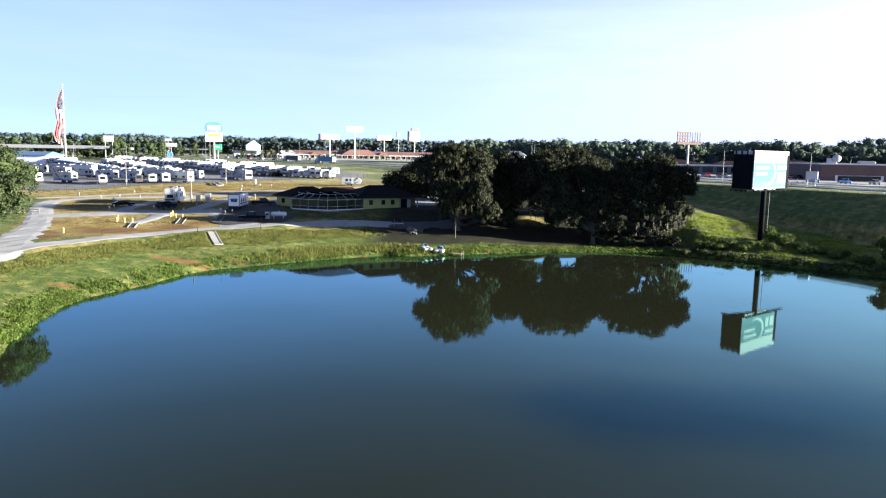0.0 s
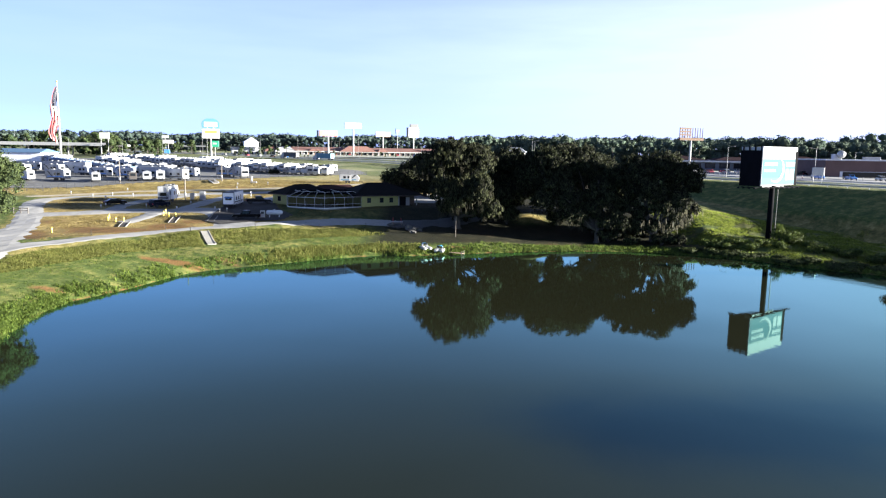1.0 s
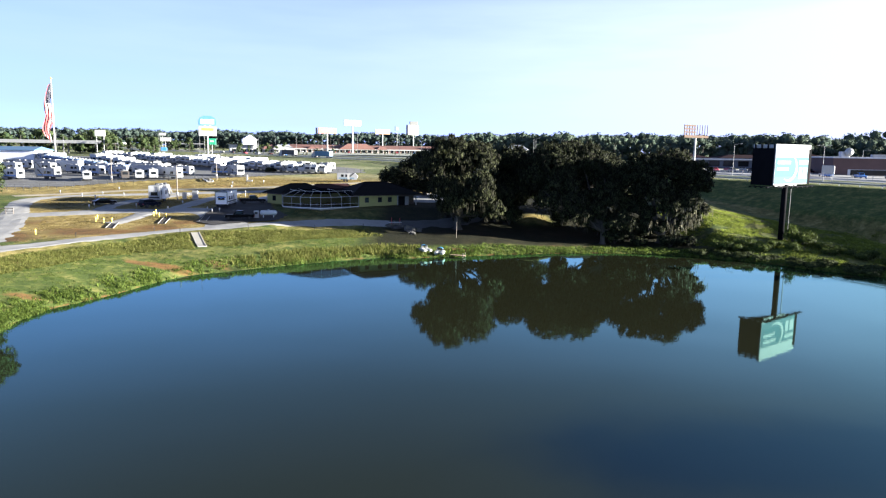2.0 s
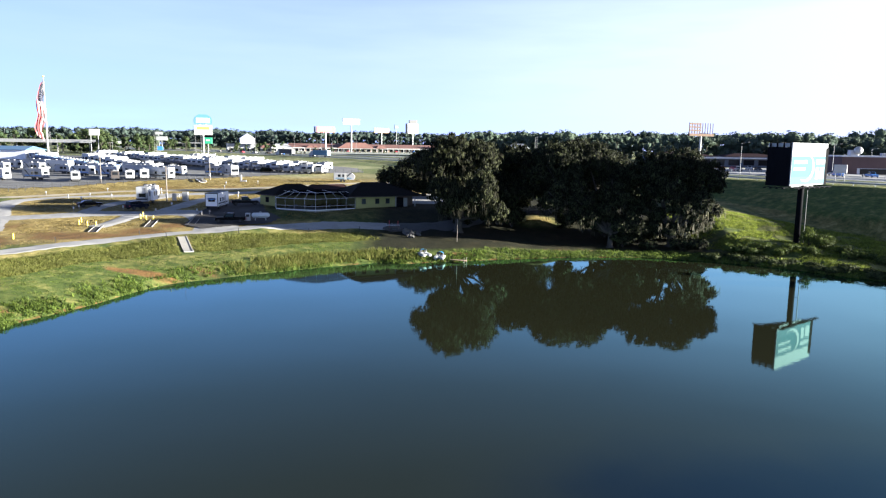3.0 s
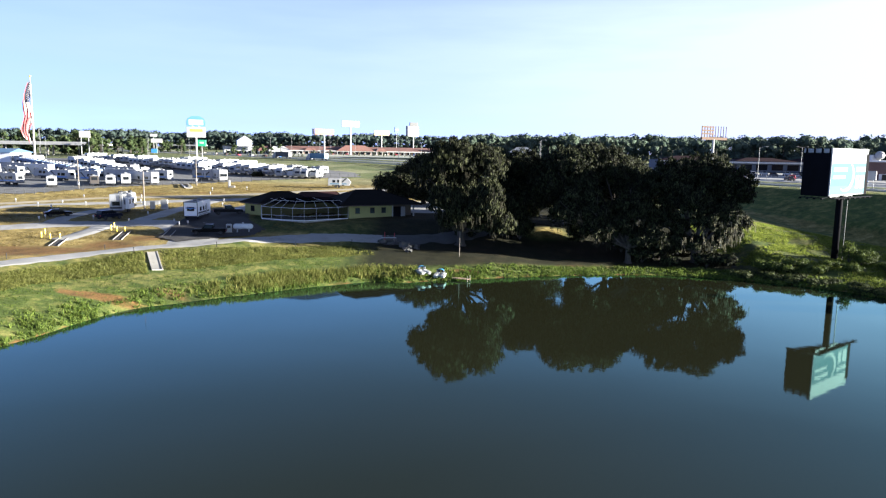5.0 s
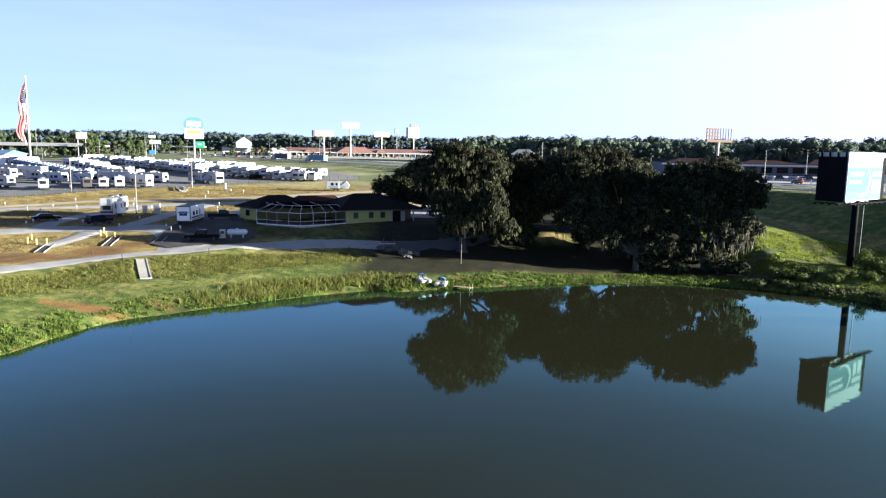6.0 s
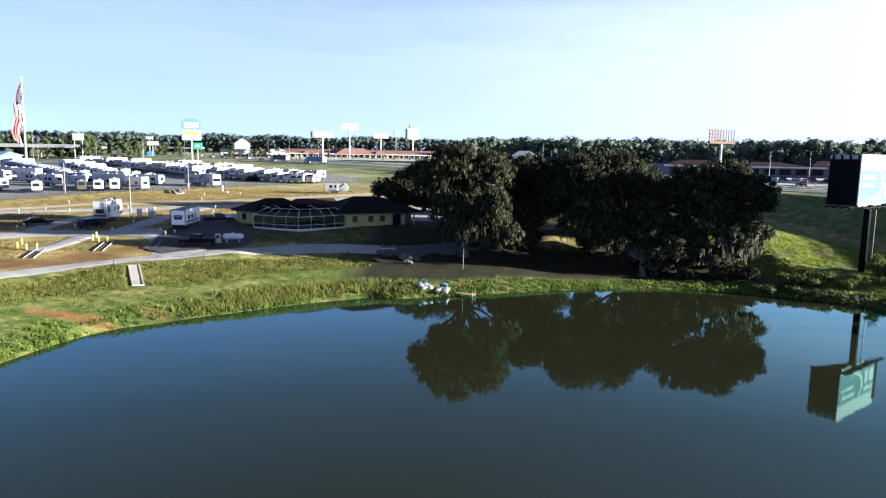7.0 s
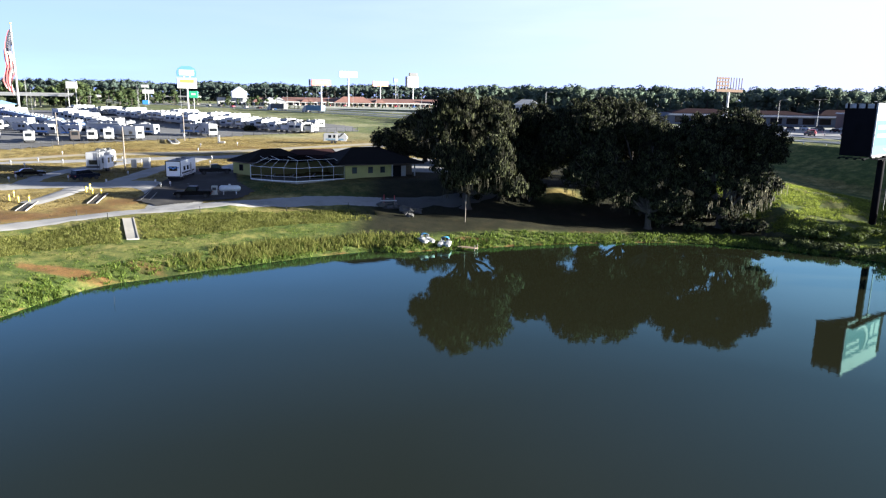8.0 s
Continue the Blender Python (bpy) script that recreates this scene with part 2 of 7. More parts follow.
def water_material():
    m, n, l, p = nodes_of("pond_water")
    col = ramp(n, l, noise_of(n, l, 0.02), [(0.3, (0.0135, 0.0145, 0.0075)), (0.7, (0.016, 0.017, 0.0085))])
    body = n.new("ShaderNodeBsdfDiffuse")
    l.new(col, body.inputs["Color"])
    shine = n.new("ShaderNodeBsdfGlossy")
    shine.inputs["Color"].default_value = (0.52, 1.0, 0.97, 1)
    ruffle = n.new("ShaderNodeMapRange")
    ruffle.inputs[1].default_value, ruffle.inputs[2].default_value, ruffle.inputs[3].default_value, ruffle.inputs[4].default_value = 0.5, 0.75, 0.025, 0.05
    l.new(noise_of(n, l, 0.022, 3.0), ruffle.inputs[0])
    l.new(ruffle.outputs[0], shine.inputs["Roughness"])
    # a ruffled stretch: its darker, bluer reflection is painted into the body colour
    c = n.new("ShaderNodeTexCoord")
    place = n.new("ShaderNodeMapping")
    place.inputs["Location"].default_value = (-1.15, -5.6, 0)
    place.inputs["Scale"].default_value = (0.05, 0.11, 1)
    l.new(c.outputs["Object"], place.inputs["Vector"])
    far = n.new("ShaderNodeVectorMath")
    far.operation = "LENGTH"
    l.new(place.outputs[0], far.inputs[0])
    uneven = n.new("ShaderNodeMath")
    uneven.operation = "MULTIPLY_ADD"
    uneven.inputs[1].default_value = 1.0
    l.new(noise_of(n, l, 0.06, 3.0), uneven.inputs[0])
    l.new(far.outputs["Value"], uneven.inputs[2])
    mixed_in = n.new("ShaderNodeMapRange")
    mixed_in.interpolation_type = "SMOOTHSTEP"
    mixed_in.inputs[1].default_value, mixed_in.inputs[2].default_value, mixed_in.inputs[3].default_value, mixed_in.inputs[4].default_value = 0.8, 1.7, 0.9, 0.0
    l.new(uneven.outputs[0], mixed_in.inputs[0])
    l.new(mix(n, l, mixed_in.outputs[0], col, (0.002, 0.003, 0.009)), body.inputs["Color"])
    b = add(n, "ShaderNodeBump", Strength=0.05, Distance=0.05)
    l.new(noise_of(n, l, 0.9, 3.0), b.inputs["Height"])
    l.new(b.outputs[0], shine.inputs["Normal"])
    edge = add(n, "ShaderNodeFresnel", IOR=1.40)
    blend = n.new("ShaderNodeMixShader")
    l.new(edge.outputs[0], blend.inputs[0])
    l.new(body.outputs[0], blend.inputs[1])
    l.new(shine.outputs[0], blend.inputs[2])
    l.new(blend.outputs[0], n["Material Output"].inputs[0])
    n.remove(p)
    return m


GRASS = ground_material()
WATER = water_material()
ASPHALT_OLD = material("worn_asphalt", (0.27, 0.265, 0.255), 0.9, var=0.22, scale=0.15, fine=4, dirt=(0.18, 0.172, 0.16))
# brown-black asphalt, far darker than the lanes
ASPHALT_PAD = material("near_black_asphalt", (0.0272, 0.0238, 0.0218), 0.9, var=0.3, scale=0.15, fine=4, dirt=(0.0612, 0.0544, 0.0476))
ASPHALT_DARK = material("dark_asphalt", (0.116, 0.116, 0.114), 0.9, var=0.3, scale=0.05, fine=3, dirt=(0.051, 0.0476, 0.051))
# asphalt darkened to stand for the oaks' shade
ASPHALT_SHADED = material("shade_dark_asphalt", (0.075, 0.073, 0.072), 0.9, var=0.3, scale=0.1, fine=4, dirt=(0.04, 0.036, 0.03))
SAND = material("pale_sandy_gravel", (0.30, 0.26, 0.19), 0.95, var=0.3, scale=0.12, fine=3, dirt=(0.17, 0.15, 0.07))
HIGHWAY_TOP = material("highway_asphalt", (0.30, 0.305, 0.295), 0.85, var=0.15, scale=0.05, fine=2)
CONCRETE = material("concrete", (0.272, 0.258, 0.231), 0.85, var=0.12, scale=0.6, dirt=(0.224, 0.211, 0.184))
BARK = material("bark", (0.05, 0.043, 0.036), 0.95, var=0.35, scale=1.5, fine=12, bump=0.5)
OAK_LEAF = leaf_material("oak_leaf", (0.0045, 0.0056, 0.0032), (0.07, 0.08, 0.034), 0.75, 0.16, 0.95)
# oak leaf copy lightened for the sun on the foremost oak
OAK_SUNLIT = leaf_material("sunlit_oak_leaf", (0.005, 0.006, 0.003), (0.075, 0.083, 0.036), 0.75, 0.2, 0.92)
MOSS = leaf_material("hanging_moss", (0.0185, 0.0185, 0.0119), (0.0858, 0.0805, 0.0561), 0.9, 0.3)
# moss copy lightened to show strands catching the sun
SUNLIT_MOSS = leaf_material("sunlit_hanging_moss", (0.05, 0.048, 0.031), (0.42, 0.395, 0.285), 0.9, 0.3)
# bush leaf copy darkened for the shade on the shore shrubs
SHADED_BUSH = leaf_material("shaded_bush_leaf", (0.02, 0.03, 0.011), (0.085, 0.1, 0.032), 0.7, 0.2)
# bush leaf copy lightened for shrubs standing in the sun
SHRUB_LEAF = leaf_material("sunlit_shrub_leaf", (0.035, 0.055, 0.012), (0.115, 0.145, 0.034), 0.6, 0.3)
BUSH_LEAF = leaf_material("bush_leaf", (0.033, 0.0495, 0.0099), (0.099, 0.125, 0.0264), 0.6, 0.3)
WEED_LEAF = leaf_material("weed_leaf", (0.065, 0.10, 0.02), (0.15, 0.205, 0.042), 0.6, 0.45)
HERB_LEAF = leaf_material("herb_leaf", (0.10, 0.11, 0.032), (0.21, 0.215, 0.075), 0.7, 0.45)
REED_LEAF = leaf_material("reed_leaf", (0.0363, 0.066, 0.0119), (0.165, 0.218, 0.0429), 0.6, 0.45)
# grass copy with the bank's sunlight put into its brighter colour
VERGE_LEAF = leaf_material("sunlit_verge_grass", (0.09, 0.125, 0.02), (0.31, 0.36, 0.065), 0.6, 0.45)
DRY_LEAF = leaf_material("dry_turf", (0.112, 0.0792, 0.0231), (0.275, 0.215, 0.085), 0.7, 0.3)
STRAW_LEAF = leaf_material("straw_grass", (0.10, 0.115, 0.025), (0.225, 0.225, 0.068), 0.7, 0.45)
# far foliage lightened and blued: distance haze put into the leaf colour
HAZY_LEAF = leaf_material("hazy_far_pine", (0.043, 0.06, 0.054), (0.056, 0.075, 0.063), 0.7, 0.1)


def far_crown(name, dark, middle, light):
    m, n, l, p = nodes_of(name)
    fine = noise_of(n, l, 0.55, 8.0, 0.75)
    col = ramp(n, l, fine, [(0.32, dark), (0.5, middle), (0.7, light)])
    col = mix(n, l, 0.6, col, ramp(n, l, noise_of(n, l, 0.035), [(0.35, (0.6, 0.75, 0.8)), (0.65, (1.15, 1.1, 0.9))]), "MULTIPLY")
    l.new(col, p.inputs["Base Color"])
    p.inputs["Roughness"].default_value = 0.9
    p.inputs["Specular IOR Level"].default_value = 0.05
    b = add(n, "ShaderNodeBump", Strength=1.0, Distance=1.2)
    l.new(fine, b.inputs["Height"])
    l.new(b.outputs[0], p.inputs["Normal"])
    return m


# the horizon crowns carry the same haze in their colours
HAZY_CROWN = far_crown("far_crown", (0.042, 0.06, 0.056), (0.05, 0.069, 0.061), (0.062, 0.081, 0.066))
# trees behind the stores, paled and blued for haze as well
HAZY_BELT_CROWN = far_crown("hazy_belt_crown", (0.06, 0.085, 0.068), (0.076, 0.103, 0.078), (0.094, 0.12, 0.082))
HAZY_BELT_LEAF = leaf_material("hazy_belt_leaf", (0.062, 0.086, 0.066), (0.088, 0.115, 0.078), 0.7, 0.1)
NEAR_CROWN = far_crown("near_crown", (0.018, 0.03, 0.015), (0.038, 0.056, 0.026), (0.068, 0.088, 0.04))
NEAR_LEAF = leaf_material("near_pine", (0.022, 0.035, 0.014), (0.075, 0.095, 0.034), 0.7, 0.1)
FAR_LOT = material("grassy_pale_paving", (0.27, 0.28, 0.22), 0.95, var=0.25, scale=0.03, fine=0.5, dirt=(0.15, 0.18, 0.09))
WHITE = material("white_paint", (0.36, 0.36, 0.35), 0.4, var=0.07, dirt=(0.50, 0.48, 0.45))
CREAM = material("cream_fibreglass", (0.36, 0.355, 0.335), 0.4, var=0.12, spread=0.3)
OFFWHITE = material("white_fibreglass", (0.44, 0.45, 0.46), 0.4, var=0.08, dirt=(0.33, 0.33, 0.33), spread=0.4)
ROOF_SKIN = material("grey_roof_membrane", (0.20, 0.205, 0.21), 0.8, var=0.2, scale=0.6, spread=0.3)
BRIGHT_WHITE = material("clean_white_fibreglass", (0.80, 0.81, 0.82), 0.35, var=0.05)
GLASS_DARK = material("dark_glass", (0.010, 0.012, 0.015), 0.1, var=0.2, bump=0, gloss=0.3)
BLACK = material("black_paint", (0.003, 0.003, 0.004), 0.3, var=0.3, bump=0, gloss=0.06)
SKY_PAINT = material("blue_front_cap", (0.0884, 0.156, 0.299), 0.45, var=0.1, spread=0.3)
RUBBER = material("rubber", (0.02, 0.02, 0.02), 0.9, var=0.2)
STEEL = material("galvanised_steel", (0.45, 0.46, 0.47), 0.45, 0.7, var=0.15)
STEEL_DARK = material("dark_steel", (0.03, 0.032, 0.035), 0.5, 0.3, var=0.25)
YELLOW = material("yellow_paint", (0.68, 0.52, 0.06), 0.5, var=0.12)
WALL_YELLOW = material("yellow_stucco", (0.42, 0.40, 0.15), 0.85, var=0.1, scale=0.5, fine=14, dirt=(0.34, 0.32, 0.13))
SHINGLE = material("brown_shingle", (0.00748, 0.00612, 0.00612), 0.9, var=0.35, scale=0.8, fine=5, bump=0.5, spread=0.4, gloss=0.1)
SHINGLE_RED = material("red_shingle", (0.0374, 0.0177, 0.0177), 0.9, var=0.25, scale=0.8, fine=5, bump=0.5, spread=0.3, gloss=0.1)


def screen_material():
    """Fine dark mesh that lets less than half of the light through."""
    m, n, l, p = nodes_of("insect_screen")
    p.inputs["Base Color"].default_value = (0.006, 0.007, 0.008, 1)
    p.inputs["Roughness"].default_value = 0.7
    p.inputs["Specular IOR Level"].default_value = 0.0
    mixed_in = n.new("ShaderNodeBsdfTransparent")
    s = n.new("ShaderNodeMixShader")
    s.inputs[0].default_value = 0.6
    l.new(mixed_in.outputs[0], s.inputs[1])
    l.new(p.outputs[0], s.inputs[2])
    l.new(s.outputs[0], n["Material Output"].inputs[0])
    return m


SCREEN = screen_material()
BLUE = material("blue_paint", (0.04, 0.20, 0.55), 0.4, var=0.1)
BLUE_PALE = material("pale_blue_vinyl", (0.05, 0.15, 0.23), 0.45, var=0.05)
RED = material("red_vinyl", (0.45, 0.05, 0.07), 0.5, var=0.1)
RED_ROOF = material("red_tile_roof", (0.156, 0.0748, 0.0612), 0.8, var=0.2, scale=0.3, fine=2)
FLAG_RED = material("red_cloth", (0.27, 0.06, 0.06), 0.85, var=0.15)
FLAG_WHITE = material("white_cloth", (0.42, 0.41, 0.40), 0.85, var=0.1)
NAVY = material("navy_cloth", (0.013, 0.017, 0.035), 0.8, var=0.15)
GREEN_SIGN = material("green_sign", (0.02, 0.30, 0.16), 0.5, var=0.1)
BRICK = material("dark_brick", (0.109, 0.068, 0.0612), 0.9, var=0.2, scale=0.2, fine=6)
POST_GREY = material("dull_grey_post", (0.24, 0.235, 0.22), 0.8, var=0.15)
# wood copy made warmer and brighter for sun on the jetty
SUNLIT_WOOD = material("sunlit_pine_board", (0.26, 0.18, 0.12), 0.85, var=0.25, scale=2)
WOOD = material("weathered_wood", (0.163, 0.143, 0.122), 0.9, var=0.25, scale=2)
ROCK = material("grey_stone", (0.07, 0.068, 0.066), 0.95, var=0.3, scale=1.0, fine=7, bump=0.7)
MALL_WALL = material("pink_stucco", (0.374, 0.245, 0.19), 0.85, var=0.1)


# ---- making meshes ----
class Shape:
    """Gathers boxes, tubes, prisms and sheets into one mesh."""

    def __init__(self):
        self.v, self.f = [], []

    def put(self, verts, faces):
        k = len(self.v)
        self.v += [tuple(p) for p in verts]
        self.f += [tuple(i + k for i in q) for q in faces]
        return self

    def box(self, x, y, z, sx, sy, sz, turn=0.0, edge=0.0):
        """A box centred in x and y that stands on z, with its upright and top edges cut by edge."""
        c, s = math.cos(radians(turn)), math.sin(radians(turn))
        e = min(edge, sx * 0.45, sy * 0.45, sz * 0.45)
        hx, hy = sx / 2, sy / 2

        def ring(ax, ay, cut, h):
            q = [(ax - cut, -ay), (ax, -ay + cut), (ax, ay - cut), (ax - cut, ay), (-ax + cut, ay), (-ax, ay - cut), (-ax, -ay + cut), (-ax + cut, -ay)]
            return [(x + px * c - py * s, y + px * s + py * c, z + h) for px, py in q]
        if e <= 0:
            q = [(hx, -hy), (hx, hy), (-hx, hy), (-hx, -hy)]
            low = [(x + px * c - py * s, y + px * s + py * c, z) for px, py in q]
            return self.put(low + [(a, b, z + sz) for a, b, _ in low],
                            [(3, 2, 1, 0), (4, 5, 6, 7), (0, 1, 5, 4), (1, 2, 6, 5), (2, 3, 7, 6), (3, 0, 4, 7)])
        rings = ring(hx, hy, e, 0) + ring(hx, hy, e, sz - e) + ring(hx - e, hy - e, e * 0.5, sz)
        faces = [tuple(range(7, -1, -1)), tuple(range(16, 24))]
        for r in (0, 8):
            faces += [(r + i, r + (i + 1) % 8, r + 8 + (i + 1) % 8, r + 8 + i) for i in range(8)]
        return self.put(rings, faces)

    def tube(self, a, b, ra, rb=None, n=8):
        rb = ra if rb is None else rb
        a, b = Vector(a), Vector(b)
        w = (b - a).normalized()
        u = w.cross(Vector((0, 0, 1)) if abs(w.z) < 0.95 else Vector((1, 0, 0))).normalized()
        t = w.cross(u)
        verts = [o + (u * math.cos(k) + t * math.sin(k)) * r for o, r in ((a, ra), (b, rb)) for k in [2 * math.pi * i / n for i in range(n)]]
        return self.put(verts, [(i, (i + 1) % n, n + (i + 1) % n, n + i) for i in range(n)] + [tuple(range(n - 1, -1, -1)), tuple(range(n, 2 * n))])

    def bent(self, points, radii, n=7):
        """A tapering tube through several points."""
        k0 = len(self.v)
        for i, (p, r) in enumerate(zip(points, radii)):
            a, b = Vector(points[max(i - 1, 0)]), Vector(points[min(i + 1, len(points) - 1)])
            w = (b - a).normalized()
            u = w.cross(Vector((0.3, 1, 0.1))).normalized()
            t = w.cross(u)
            self.v += [tuple(Vector(p) + (u * math.cos(k) + t * math.sin(k)) * r) for k in [2 * math.pi * j / n for j in range(n)]]
            if i:
                o = k0 + (i - 1) * n
                self.f += [(o + j, o + (j + 1) % n, o + n + (j + 1) % n, o + n + j) for j in range(n)]
        self.f += [tuple(range(k0 + n - 1, k0 - 1, -1)), tuple(range(len(self.v) - n, len(self.v)))]
        return self

    def prism(self, outline, x0, x1, inset=0.0):
        """An outline in y and z, drawn out along x; inset narrows its ends."""
        n = len(outline)
        cy, cz = sum(p[0] for p in outline) / n, sum(p[1] for p in outline) / n
        d = min(inset, (x1 - x0) / 4)
        rows = []
        for x, k in ((x0, 1 - inset * 0.35), (x0 + d, 1), (x1 - d, 1), (x1, 1 - inset * 0.35)):
            rows += [(x, cy + (y - cy) * k, cz + (z - cz) * k) for y, z in outline]
        faces = [(r * n + i, r * n + (i + 1) % n, (r + 1) * n + (i + 1) % n, (r + 1) * n + i) for r in range(3) for i in range(n)]
        return self.put(rows, [tuple(range(n - 1, -1, -1)), tuple(range(3 * n, 4 * n))] + faces)

    def lump(self, x, y, z, sx, sy, sz, seed=0, rough=0.15):
        bm = bmesh.new()
        bmesh.ops.create_icosphere(bm, subdivisions=2, radius=1)
        bm.verts.ensure_lookup_table()
        for q in bm.verts:
            k = 1 + rough * noise.noise(q.co * 1.9 + Vector((seed * 7.3, seed, 0)))
            q.co = Vector((x + q.co.x * sx * k, y + q.co.y * sy * k, z + q.co.z * sz * k))
        self.put([q.co for q in bm.verts], [[w.index for w in q.verts] for q in bm.faces])
        bm.free()
        return self

    def move(self, m, start=0):
        for i in range(start, len(self.v)):
            self.v[i] = tuple(m @ Vector(self.v[i]))
        return self

    def object(self, name, mat, parent=None, label="", soft=False):
        me = bpy.data.meshes.new(name)
        me.from_pydata(self.v, [], self.f)
        me.materials.append(mat)
        if soft:
            me.polygons.foreach_set("use_smooth", [True] * len(me.polygons))
        me.update()
        ob = new(name, me)
        if parent:
            ob.parent = parent
        return tagged(ob, label)


def thing(name, label, category, group="", at=(0, 0, 0), turn=0.0):
    ob = new(name)
    ob.empty_display_size = 0.3
    ob.matrix_world = pose(*at, 0, 0, turn)
    return tagged(ob, label, category, group)


def box_part(name, mat, parent, *dims, turn=0.0, edge=0.0, label=""):
    return Shape().box(*dims, turn=turn, edge=edge).object(name, mat, parent, label)


def wheel(parent, x, y, r=0.36, w=0.26):
    tyre = Shape().tube((x - w / 2, y, r), (x + w / 2, y, r), r, n=14).object("tyre", RUBBER, parent)
    Shape().tube((x - w / 2 - 0.02, y, r), (x + w / 2 + 0.02, y, r), r * 0.5, n=10).object("rim", STEEL_DARK, tyre)


def sheet(name, x, y, z, faces, mat):
    """A mesh out of arrays."""
    me = bpy.data.meshes.new(name)
    me.from_pydata(np.column_stack([x, y, z]).tolist(), [], faces)
    me.materials.append(mat)
    me.update()
    return new(name, me)


def cards(name, centres, ways, ups, widths, heights, mat):
    """Many small leaf blades: a kinked quad for each centre."""
    c, w, u = np.asarray(centres), np.asarray(ways), np.asarray(ups)
    hw, hh = np.asarray(widths)[:, None] / 2, np.asarray(heights)[:, None] / 2
    verts = np.stack([c - w * hw * 0.7 - u * hh, c + w * hw * 0.7 - u * hh * 0.8, c + w * hw + u * hh * 0.7, c - w * hw * 0.6 + u * hh], 1).reshape(-1, 3)
    n = len(c)
    me = bpy.data.meshes.new(name)
    me.vertices.add(4 * n)
    me.vertices.foreach_set("co", verts.ravel())
    me.loops.add(4 * n)
    me.loops.foreach_set("vertex_index", np.arange(4 * n, dtype=np.int32))
    me.polygons.add(n)
    me.polygons.foreach_set("loop_start", np.arange(0, 4 * n, 4, dtype=np.int32))
    me.materials.append(mat)
    me.update(calc_edges=True)
    return new(name, me)


def spikes(name, centres, ways, ups, widths, heights, mat):
    """Many grass blades: a pointed triangle for each."""
    c, w, u = np.asarray(centres), np.asarray(ways), np.asarray(ups)
    hw, hh = np.asarray(widths)[:, None] / 2, np.asarray(heights)[:, None] / 2
    verts = np.stack([c - w * hw - u * hh, c + w * hw - u * hh, c + u * hh], 1).reshape(-1, 3)
    n = len(c)
    me = bpy.data.meshes.new(name)
    me.vertices.add(3 * n)
    me.vertices.foreach_set("co", verts.ravel())
    me.loops.add(3 * n)
    me.loops.foreach_set("vertex_index", np.arange(3 * n, dtype=np.int32))
    me.polygons.add(n)
    me.polygons.foreach_set("loop_start", np.arange(0, 3 * n, 3, dtype=np.int32))
    me.materials.append(mat)
    me.update(calc_edges=True)
    return new(name, me)


def unit(a):
    return a / np.maximum(np.linalg.norm(a, axis=1, keepdims=True), 1e-9)
# ---- ground, pond and roads ----
def spread_lines(parts):
    out = [np.arange(a, b, s) for a, b, s in parts]
    return np.concatenate(out + [[parts[-1][1]]])


BARE = [(-40.2, 111.6, 6.4, 1.6, 0.85), (-33.2, 115.6, 5.0, 2.2, 0.5), (-48, 90, 3, 1.6, 0.6), (-60, 131, 9, 6, 0.72), (-51, 138, 6, 5, 0.7), (-68, 121, 5, 6, 0.68), (-66, 134, 6, 6, 0.5), (-48, 144, 4, 5, 0.62),
                              (-11.5, 128, 4, 1.3, 0.6), (5.5, 135.5, 3, 1.5, 0.7), (-46, 146, 3, 4, 0.5), (-46, 213, 9, 3, 0.5), (26, 143.5, 16, 1.0, 0.5), (8, 150, 12, 7, 0.5), (30, 152, 20, 7, 0.55), (-71, 126, 6, 6, 0.58), (-56, 132.5, 9, 4, 0.66), (-76, 141, 5, 5, 0.5), (-72, 205, 9, 4, 0.5), (-86, 197, 7, 3, 0.46), (-58, 208, 8, 3, 0.52)]


